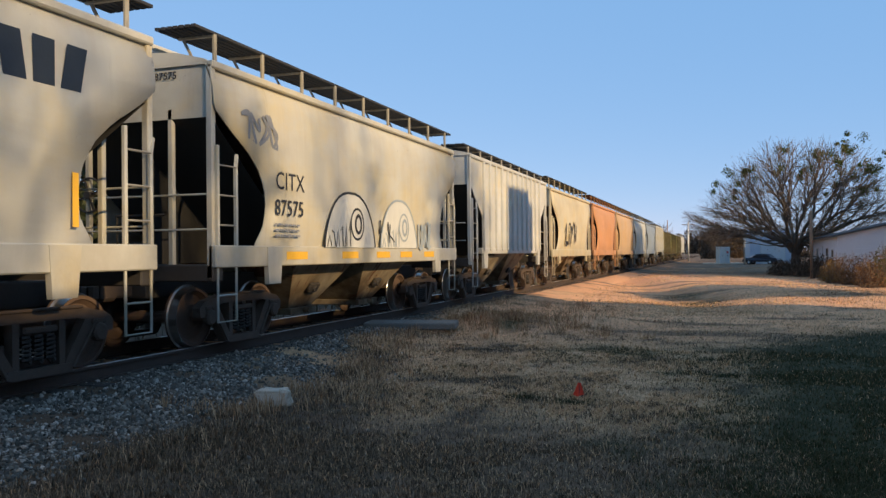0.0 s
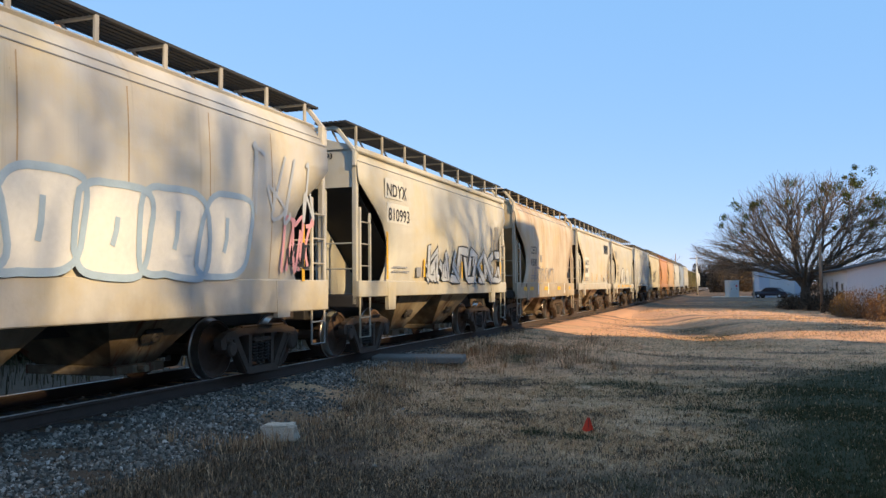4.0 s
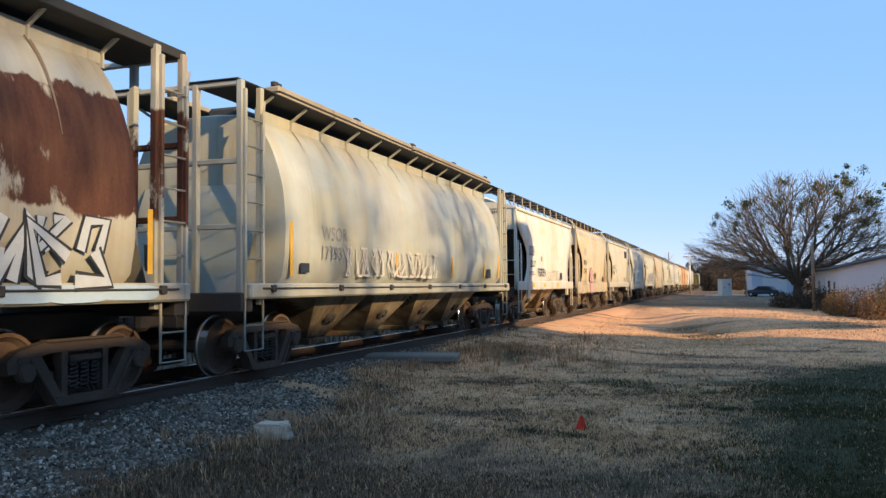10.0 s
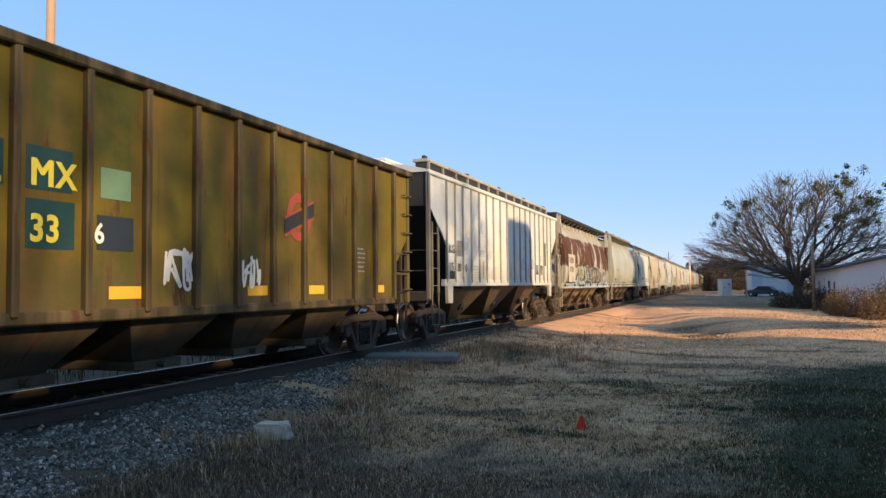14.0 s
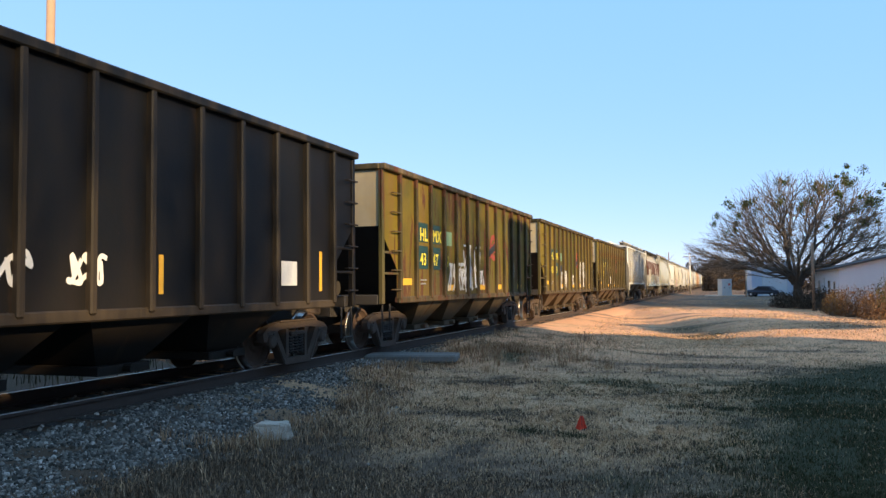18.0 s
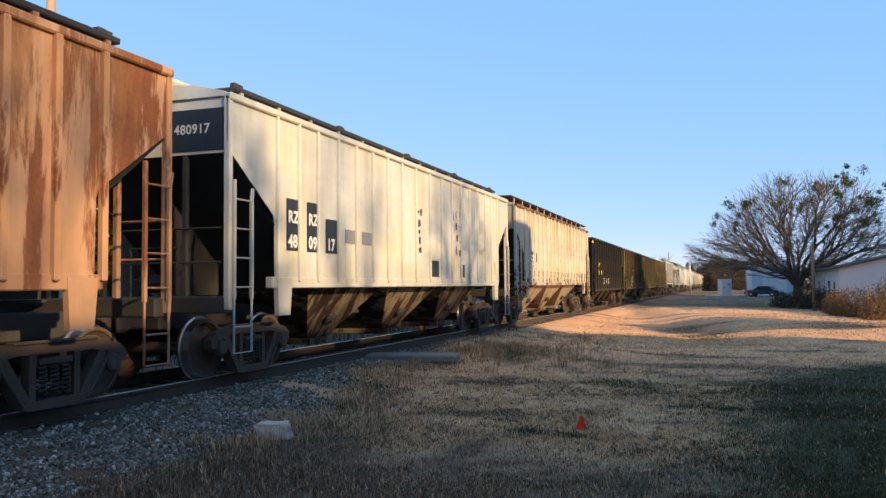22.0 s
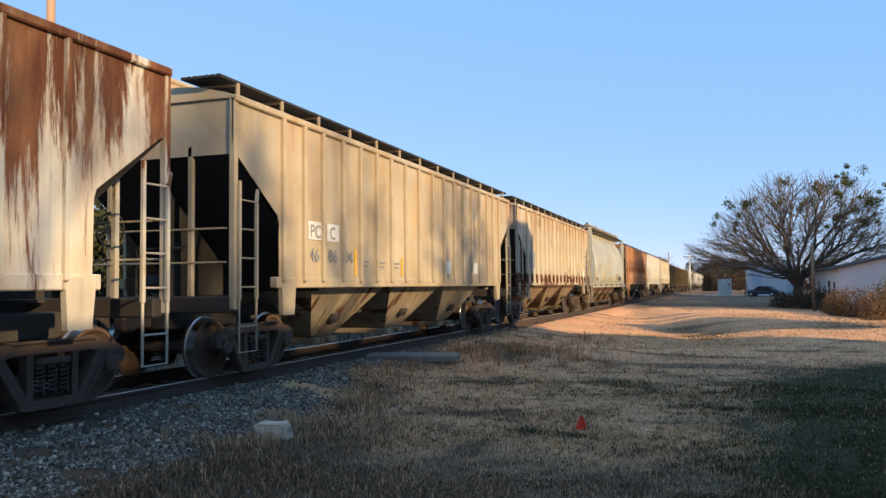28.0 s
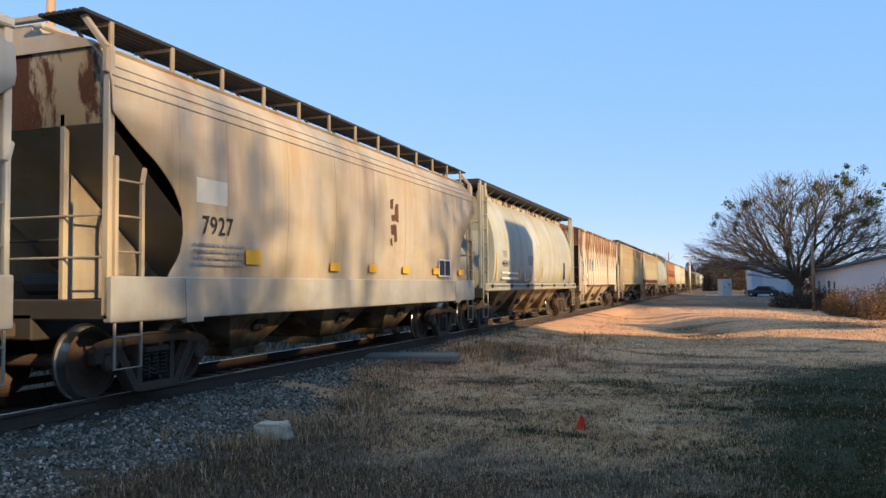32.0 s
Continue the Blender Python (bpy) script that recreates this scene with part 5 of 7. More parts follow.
    for mid, L0, seed, a, b, lab in ((-134.05, 13.77, 12, "43", "33", "olive green open hopper car with yellow lettering"),
                                     (-149.39, 13.58, 13, "43", "03", "olive green open hopper car with silver graffiti"),
                                     (-164.66, 13.86, 14, "43", "47", "rust-streaked olive green open hopper car with silver graffiti")):
        c, L = open_car(mid, L0, (0.20, 0.155, 0.019), seed, lab, 0.24 if seed < 14 else 0.34, 0.8, bay=M_BAY_DARK, end=paint("cream_end_%d" % seed, (0.55, 0.46, 0.30), 0.3, 0.5, seed=seed), post=paint("cream_post_%d" % seed, (0.09, 0.08, 0.025), 0.3, seed=seed + 1))
        flat(c, L, 0.62, 0.46, 2.2, 2.42, M_TEAL, 1.536, 0, "number_patch")
        lit(c, L, "HL", 2.26, 2.46, 0.42, M_LEMON, 1.542, 0.012)
        lit(c, L, "MX", 3.14, 2.46, 0.42, M_LEMON, 1.542)
        lit(c, L, a, 2.28, 1.88, 0.40, M_LEMON, 1.542, 0.012)
        lit(c, L, b, 3.14, 1.88, 0.40, M_LEMON, 1.542, 0.012)
        if seed == 14:
            flat(c, L, 0.62, 0.55, 2.2, 1.78, M_TEAL, 1.536, 0, "number_patch")
            flat(c, L, 0.62, 0.55, 3.1, 1.78, M_TEAL, 1.536, 0, "number_patch")
            flat(c, L, 0.62, 0.46, 3.1, 2.42, M_TEAL, 1.536, 0, "number_patch")
            lit(c, L, "1", 4.2, 1.88, 0.40, M_LEMON, 1.542)
        else:
            flat(c, L, 0.6, 0.40, 4.1, 1.82, M_NAVY, 1.536, 0, "number_patch")
            lit(c, L, "6", 4.05, 1.90, 0.32, M_WHITE, 1.542, 0.008)
            flat(c, L, 0.62, 0.46, 3.1, 2.42, M_TEAL, 1.536, 0, "number_patch")
            flat(c, L, 0.66, 0.52, 3.1, 1.8, M_TEAL, 1.536, 0, "number_patch")
        flat(c, L, 0.5, 0.36, 4.15, 2.42, M_MINT, 1.536, 0, "painted_patch")
        for k, d in enumerate((0.98, 4.1, 7.0, 8.9, 11.6)):
            flat(c, L, 0.55, 0.15, d + 0.2, 1.25 if k else 1.4, M_YELLOW, 1.536, 0.0, "reflective_strip")
        badge = Geo()
        ribbon(badge, [(0.33 * math.cos(t), 0.33 * math.sin(t)) for t in np.linspace(0, 2 * math.pi, 22)], 0.16, 0.001)
        mark(c, badge, 8.75, 2.55, M_OXIDE, 1.536, L, "emblem")
        mark(c, Geo().plate([(-0.5, -0.30), (0.5, 0.06), (0.5, 0.30), (-0.5, -0.06)], 0.003), 8.75, 2.55, M_INK, 1.546, L, "emblem")
        for k in (-0.2, 0.09):
            mark(c, Geo().plate([(-0.5, k - 0.16), (0.5, k + 0.20), (0.5, k + 0.24), (-0.5, k - 0.12)], 0.003), 8.75, 2.55, M_OXIDE, 1.550, L, "emblem")
        mark(c, scrawl(0.6, 0.45, seed, 4, 0.05), 5.3, 1.4, M_WHITE, 1.538, L, "graffiti")
        mark(c, scrawl(0.6, 0.4, seed + 9, 4, 0.05), 7.0, 1.4, M_WHITE, 1.538, L, "graffiti")
        if seed > 12:
            tag_piece(c, L, 1.9, 0.8, seed + 3, 4, 4.3, 1.2, M_SILVER, M_DUSK, 1.535, 0.05, 0.03)
            tag_piece(c, L, 1.6, 1.35, seed + 5, 5, 9.0 if seed == 13 else 5.6, 1.2, M_WHITE, M_SILVER, 1.535, 0.05, 0.02)
        small_print(c, L, 10.9, 2.1, 0.5, 6, M_GREY, 1.538)
        small_print(c, L, 2.3, 1.5, 0.4, 2, M_GREY, 1.538)

    c, L = open_car(-179.83, 13.83, (0.008, 0.008, 0.009), 15, "black open hopper car with yellow lettering", 0.02, 0.2, stain=(0.03, 0.018, 0.012), low=0.06)
    lit(c, L, "NLM", 2.2, 2.42, 0.36, M_LEMON, 1.542, 0.012)
    end_mark(c, L, ("NLMX", "145090"), 0.35, 3.5, 0.2, M_LEMON)
    lit(c, L, "X", 3.4, 2.42, 0.36, M_LEMON, 1.542)
    lit(c, L, "145", 2.2, 1.96, 0.36, M_LEMON, 1.542, 0.012)
    lit(c, L, "090", 3.3, 1.96, 0.36, M_LEMON, 1.542, 0.012)
    flat(c, L, 0.55, 0.16, 0.12, 3.68, M_LEMON, 1.536)
    slashes(c, L, ((1.3, 1.3, 0.4), (5.4, 1.3, 0.55), (8.1, 1.3, 0.5), (9.9, 1.3, 0.5), (12.4, 1.3, 0.7)), 1.536)
    for d, s in ((4.2, 1), (5.5, 2), (6.6, 3)):
        mark(c, scrawl(0.55, 0.3, 80 + s, 3, 0.06), d, 1.45, M_WHITE, 1.538, L, "graffiti")
    flat(c, L, 0.5, 0.4, 11.1, 1.4, M_WHITE, 1.536)

    c, L = ribbed_car(-195.98, 15.82, (0.70, 0.66, 0.55), 16, "cream ribbed covered hopper car streaked with rust", 0.10, 0.5, wash=0.85, blister=1.0, ribs=18, rib_end=6.66, plate=paint("rusty_plate", (0.3, 0.17, 0.1), 0.4), bay=paint("tan_bay", (0.50, 0.42, 0.31), 0.3, 0.5, seed=2))
    flat(c, L, 0.55, 0.4, 2.15, 2.24, M_NAVY, 1.543, 0, "number_patch")
    lit(c, L, "KO", 2.21, 2.28, 0.33, M_WHITE, 1.55, 0.016)
    lit(c, L, "630", 2.22, 1.96, 0.27, M_GREY, 1.55)
    lit(c, L, "11", 3.03, 1.96, 0.28, M_GREY, 1.55)
    flat(c, L, 0.42, 0.34, 2.92, 2.26, M_NAVY, 1.543, 0, "number_patch")
    small_print(c, L, 2.2, 1.85, 0.45, 3, M_GREY, 1.545)
    slashes(c, L, ((1.4, 1.6, 0.9), (4.3, 1.6, 0.4)), 1.545)
    flat(c, L, 0.32, 0.3, 13.9, 1.7, M_WHITE, 1.545)

    c, L = ribbed_car(-213.08, 16.03, (0.74, 0.72, 0.66), 17, "white ribbed covered hopper car with black number panels", 0.06, 0.35, wash=0.12, rib_size=(0.03, 0.06), end_post=M_STEEL, walk="low", bay=paint("tan_bay_b", (0.36, 0.275, 0.18), 0.45, 0.8, seed=3, low=0.6, rust_color=(0.05, 0.026, 0.016)))
    end_plate(c, L, 0.5, 3.4, 0.95, 0.62, M_NAVY)
    end_mark(c, L, ("", "480917"), 0.58, 3.85, 0.2, M_WHITE)
    for k, (t, u) in enumerate((("RZ", "48"), ("RZ", "09"), ("", "17"))):
        d = 1.66 + 0.69 * k
        flat(c, L, 0.44, 0.86 if k < 2 else 0.62, d, 1.98, M_NAVY, 1.543, 0, "number_patch")
        if t:
            lit(c, L, t, d + 0.04, 2.45, 0.27, M_WHITE, 1.55, 0.012)
        lit(c, L, u, d + 0.04, 2.04, 0.29, M_WHITE, 1.55, 0.012)
    for d in (3.83, 4.59):
        flat(c, L, 0.46, 0.26, d, 2.2, M_GREY, 1.543, 0, "painted_patch")
    flat(c, L, 0.55, 0.4, 8.6, 1.6, M_NAVY, 1.543)
    flat(c, L, 0.4, 0.35, 10.9, 1.6, M_NAVY, 1.543)
    mark(c, torn(0.06, 1.0, 92, 2, 0.6), 7.75, 2.1, M_RUSTY, 1.546, L, "torn_decal")
    slashes(c, L, ((5.1, 1.6, 0.5), (10.3, 1.7, 0.5), (14.4, 1.7, 0.4)), 1.545)
    mark(c, torn(0.7, 1.3, 91, 3, 0.9), 10.2, 2.15, M_RUSTY, 1.546, L, "torn_decal")

    c, L = ribbed_car(-230.26, 15.78, (0.64, 0.365, 0.22), 18, "rust-red ribbed covered hopper car with black number panels", 0.41, 0.6, rust_color=(0.28, 0.10, 0.046), stain=(0.30, 0.12, 0.05), wash=0.8, grain=(1, 1.4, 0.28), walk="low", bay=paint("tan_bay_c", (0.46, 0.37, 0.26), 0.33, 0.8, seed=5, low=0.6, rust_color=(0.05, 0.026, 0.016)))
    end_plate(c, L, 0.5, 3.6, 0.75, 0.5, M_GREY)
    end_mark(c, L, ("KO", "20642"), 0.56, 3.88, 0.18, M_WHITE, 0.22)
    for k, (t, u, h) in enumerate((("KO", "20", 0.86), ("", "64", 0.86), ("", "2", 0.72))):
        d = 1.98 + 0.82 * k
        flat(c, L, 0.62, h, d, 2.16, M_NAVY, 1.543, 0, "number_patch")
        if t:
            lit(c, L, t, d + 0.03, 2.62, 0.34, M_WHITE, 1.55, 0.012)
        lit(c, L, u, d + 0.08, 2.24, 0.34, M_WHITE, 1.55, 0.012)
    for k in range(2):
        flat(c, L, 0.55, 0.18, 2.0 + 0.82 * k, 1.92, M_WHITE, 1.543, 0, "painted_patch")
    for d in (3.6, 6.0, 9.5):
        flat(c, L, 0.5, 0.15, d, 1.58, M_YELLOW, 1.543, 0.0, "reflective_strip")
    flat(c, L, 0.4, 0.3, 12.6, 1.75, M_WHITE, 1.543)

    c, L = round_car(-247.46, 15.58, (0.50, 0.53, 0.49), 19, "pale grey round-bodied hopper car with tan stains", 0.07, 0.5, run_shift=-0.45)
    lit(c, L, "WSOR", 2.38, 2.33, 0.34, M_GREY, 1.607)
    lit(c, L, "17147", 2.3, 1.98, 0.34, M_GREY, 1.607)
    slashes(c, L, ((1.2, 1.55, 0.8), (4.6, 1.6, 0.5), (7.6, 1.6, 0.5), (11.2, 1.6, 0.45), (14.3, 1.6, 0.75)), 1.602)
    flat(c, L, 0.3, 0.16, 1.6, 1.62, M_NAVY, 1.6)
    for d in (11.98, 12.40):
        flat(c, L, 0.36, 0.28, d, 1.62, M_NAVY, 1.602)
    mark(c, scrawl(5.2, 0.42, 95, 16, 0.022), 4.6, 1.95, M_FAINT, 1.607, L, "graffiti")
    mark(c, scrawl(0.55, 0.32, 96, 7, 0.018), 10.4, 1.70, M_INK, 1.607, L, "graffiti")
    mark(c, scrawl(0.5, 0.26, 97, 6, 0.018), 11.45, 1.78, M_INK, 1.607, L, "graffiti")

    c, L = ribbed_car(-264.18, 15.60, (0.62, 0.57, 0.45), 20, "cream ribbed covered hopper car blistered with rust", 0.16, 0.5, ribs=17, top=0.12, wash=0.8, blister=0.9)
    flat(c, L, 0.4, 0.35, 13.9, 1.75, M_WHITE, 1.543)
    flat(c, L, 0.9, 0.6, 1.9, 2.0, M_GREY, 1.543, 0, "number_patch")
    slashes(c, L, ((14.3, 1.6, 0.9),), 1.545)

    c, L = ribbed_car(-281.20, 16.11, (0.58, 0.49, 0.36), 21, "tan ribbed covered hopper car with grey lettering", 0.05, 0.5, wash=0.45, bay=paint("tan_bay_d", (0.50, 0.42, 0.31), 0.3, 0.5, seed=6))
    for d in (2.26, 2.96):
        flat(c, L, 0.48, 0.32, d, 2.2, M_WHITE, 1.543, 0, "number_patch")
    lit(c, L, "PC", 2.31, 2.24, 0.32, M_GREY, 1.55)
    lit(c, L, "C", 3.05, 2.24, 0.32, M_GREY, 1.55)
    for t, d in (("46", 2.31), ("86", 3.0), ("04", 3.66)):
        lit(c, L, t, d, 1.82, 0.34, M_GREY, 1.55)
    slashes(c, L, ((4.1, 1.6, 0.5), (6.5, 1.6, 0.4)), 1.545)
    flat(c, L, 0.45, 0.3, 9.5, 1.7, M_WHITE, 1.543)
    flat(c, L, 0.4, 0.32, 12.0, 1.7, M_WHITE, 1.543)
    for d in (4.4, 5.2, 6.0):
        small_print(c, L, d, 1.85, 0.4, 2, M_GREY, 1.545)

    c, L = ribbed_car(-298.50, 15.61, (0.79, 0.75, 0.66), 22, "white ribbed covered hopper car with tall brown rust streaks", 0.43, 0.3, ribs=15, rib_end=6.06, wash=0.75, rib_size=(0.035, 0.065), grain=(1, 1.5, 0.2), top=0.06, rust_color=(0.19, 0.068, 0.036), bay=paint("pale_bay", (0.76, 0.71, 0.56), 0.04, 0.35, seed=7, low=0.35), walk=False)
    for k, (t, u, z0, h) in enumerate((("KO", "20", 2.14, 0.62), ("", "602", 2.12, 0.55))):
        d = 2.64 + 0.88 * k
        flat(c, L, 0.66, h, d, z0, M_BLUEPANEL, 1.543, 0, "number_patch")
        if t:
            lit(c, L, t, d + 0.08, 2.46, 0.30, M_WHITE, 1.55)
        lit(c, L, u, d + 0.06, 2.17, 0.30, M_WHITE, 1.55)
    flat(c, L, 0.3, 0.16, 1.7, 1.7, M_NAVY, 1.543)
    flat(c, L, 0.28, 0.28, 2.05, 1.7, M_WHITE, 1.543)

    for a, b in ((1.0, 2.5), (5.2, 8.8), (10.8, 13.6)):
        part("roof_board", Geo().box(0.78, 1.22, -L / 2 + a, -L / 2 + b, 4.24, 4.30, 0.01), M_TROUGH, c, "short roof board")
    for a in (3.8, 9.8):
        hatch = part("roof_hatch", Geo().lathe([(0.0, 0.26), (0.1, 0.26), (0.14, 0.2), (0.15, 0.001)], 20, pose(1.0, -L / 2 + a, 4.2, 0, -90, 0)), M_TROUGH, c, "round roof hatch", True)
        part("latch", Geo().box(0.95, 1.3, -L / 2 + a - 0.03, -L / 2 + a + 0.03, 4.32, 4.36), M_STEEL, hatch)

    c, L = round_car(-315.74, 15.71, (0.52, 0.54, 0.50), 23, "white round-bodied hopper car with a rusty roof edge", 0.05, 0.45, runs=False, edge=paint("flaking_edge", (0.6, 0.56, 0.48), 0.4, 0.5, seed=31, grain=(1, 2.0, 2.0)), trough=False)
    lit(c, L, "KO", 2.1, 2.3, 0.30, M_GREY, 1.607)
    lit(c, L, "465413", 1.98, 1.99, 0.28, M_LETTER, 1.607)
    small_print(c, L, 1.9, 1.75, 2.2, 2, M_WHITE, 1.607, 0.07)
    slashes(c, L, ((1.25, 1.5, 0.9), (4.3, 1.6, 0.4), (8.1, 1.6, 0.45), (12.0, 1.6, 0.5), (14.2, 1.6, 0.5)), 1.604)
    flat(c, L, 0.32, 0.75, 12.5, 1.6, M_NAVY, 1.604)
    flat(c, L, 0.8, 0.35, 5.6, 2.1, M_GREY, 1.604, 0, "painted_patch")
    mark(c, scrawl(2.0, 0.45, 97, 6, 0.04), 4.8, 1.55, M_SILVER, 1.607, L, "graffiti")

    c, L = smooth_car(-331.83, 14.53, (0.56, 0.485, 0.395), 24, "dusty beige covered hopper car with a grey side sill", 0.10, 0.32, zt=4.28, hoop=True, seams=3, sill=0.97, welds=7, sill_paint=paint("grey_sill", (0.5, 0.5, 0.49), 0.08, seed=3), slope=paint("beige_slope", (0.40, 0.36, 0.27), 0.15, 0.5, seed=8), wash=0.45, end=paint("rusty_upper_end", (0.42, 0.33, 0.22), 0.42, 0.6, seed=28))
    flat(c, L, 0.72, 0.34, 1.56, 2.54, M_PATCH, 1.574, 0, "number_patch")
    lit(c, L, "7927", 1.68, 2.12, 0.36, M_LETTER)
    small_print(c, L, 1.5, 1.95, 1.3, 4, M_GREY)
    flat(c, L, 0.42, 0.22, 2.76, 1.72, M_YELLOW, 1.576, 0.0, "reflective_strip")
    for d in (5.5, 7.2, 9.0, 11.0, 13.0):
        flat(c, L, 0.4, 0.16, d, 1.66, M_YELLOW, 1.576, 0.0, "reflective_strip")
    mark(c, torn(0.2, 0.95, 99, 2, 1.3), 8.35, 2.2, M_RUSTY, 1.575, L, "torn_decal")
    flat(c, L, 0.9, 0.45, 11.4, 1.6, M_WHITE, 1.574)
    for k in (0, 1):
        flat(c, L, 0.37, 0.37, 11.45 + 0.43 * k, 1.64, M_NAVY, 1.58)

    smooth_car(-347.46, 14.0, (0.62, 0.60, 0.56), 25, "white covered hopper car with a yellow strip on its sill", 0.05, 0.4, sill=0.97)


def travelled(t):
    """How far the train has gone after t seconds."""
    return 10.087 * t + 2.294 * (t / 16) ** 2 + 1.842 * (t / 16) ** 3


def motions():
    for car, mid in CARS:
        walk(car, [(t, pose(TRACK_X, mid + travelled(t), 0)) for t in range(0, 33, 2)])
    first = WHEELS[0]
    walk(first, [(k / FPS, pose(0, 0, 0, -math.degrees(travelled(k / FPS) / WHEEL_R))) for k in range(32 * FPS + 1)])
    turning = first.animation_data
    for w in WHEELS[1:]:
        w.rotation_mode = "QUATERNION"
        keys = w.animation_data_create()
        keys.action = turning.action
        keys.action_slot = turning.action_slot


# ---------------------------------------------------------------- the ground and the track
def smooth_step(k):
    k = min(1.0, max(0.0, k))
    return k * k * (3 - 2 * k)


def lie(x, y):
    """Height of the ground."""
    d = abs(x - TRACK_X)
    if d < 1.45:
        z = -0.2
    elif d < 3.0:
        z = -0.2 - 0.2 * (d - 1.45) / 1.55
    else:
        z = -0.4
    if x > -6 and 8 < y < 75:
        near, far = smooth_step((y - 24.5) / 5), smooth_step((72 - y) / 26)
        across = x - (0.9 - 0.23 * (y - 28)) + 0.35 * noise.noise((x * 0.4, y * 0.3, 61))
        z += near * far * (0.26 * smooth_step((across + 1.3) / 2.6) * smooth_step((9.5 - across) / 5) - 0.10 * math.exp(-((across + 1.6) / 1.3) ** 2))
        z += 0.32 * math.exp(-((x + 4.9) / 1.5) ** 2 - ((y - 18.3) / 1.5) ** 2) + 0.16 * math.exp(-((x + 3.0) / 1.2) ** 2 - ((y - 20.2) / 1.0) ** 2)
    z += 0.07 * noise.noise((x * 0.15, y * 0.15, 0)) * min(1, max(0, d - 2.2)) + (0.03 * noise.noise((x * 1.3, y * 1.3, 3)) + 0.016 * noise.noise((x * 3.7, y * 3.7, 5))) * (1 if y < 22 else 0.35) * (d > 1.5)
    return z


def cover(x, y):
    """How far the lawn is green, and how far it is dark weedy soil, at a place."""
    rough = 0.35 * noise.noise((x * 0.9, y * 0.9, 31)) + 0.25 * noise.noise((x * 2.7, y * 2.7, 32))
    edge = 0.0 + 0.08 * max(0, y - 13.3) ** 2
    lush = min(1, max(0, (x - edge + 1.3 * rough) / 1.5 + 0.5)) if y < 22 else 0.0
    lush = max(lush, min(0.9, max(0, 5 * (noise.noise((x * 0.55, y * 0.8, 11)) + 0.35 * noise.noise((x * 2, y * 2, 12)) - 0.33 - 0.02 * abs(y - 15)))) if y < 26 else 0)
    # green tufts in the hollow; its tongue of shade is painted in too
    hollow = x - (0.9 - 0.23 * (y - 28)) + 1.0
    if 24 < y < 48:
        lush = max(lush, min(0.85, 1.3 * math.exp(-(hollow / 1.1) ** 2) * math.exp(-((y - 32) / 4.5) ** 2) * (0.7 + 1.6 * rough)))
    lush = max(lush, min(0.8, max(0, 1.5 * math.exp(-((y - 14.6 - 0.12 * x) / 1.3) ** 2) * (0.35 + 2.2 * rough)))) if x > -3 else lush
    weedy = min(1, max(0, (-2.3 - 0.6 * (y - 6.4) - x + 1.8 * rough) / 1.4 + 0.5)) * min(1, max(0, (11.5 - y + 2 * rough) / 2.5))
    weedy = max(weedy, (1 - 0.6 * smooth_step((y - 16.5) / 4)) * min(0.95, max(0, 2.5 * (noise.noise((x * 0.6, y * 0.8, 41)) + 0.7 * noise.noise((x * 2.1, y * 2.4, 42)) + 0.6 * noise.noise((x * 6, y * 6, 43)) - 0.16))))
    if y > 13:
        weedy = max(weedy, min(0.75, max(0, 3.2 * (noise.noise((x * 0.22 + 0.05 * y, y * 0.75, 71)) + 0.4 * noise.noise((x * 1.4, y * 2.6, 72)) - 0.2))) * smooth_step((y - 13) / 3) * smooth_step((60 - y) / 12))
    if y < 13:
        weedy = max(weedy, 0.8 * math.exp(-((x - verge(y) - 0.5) / 0.7) ** 2) * (0.7 + rough))
    weedy = max(weedy, min(0.9, max(0, (9.3 - y + 2.6 * rough) / 2.4)))
    return max(0, lush), min(1, weedy)


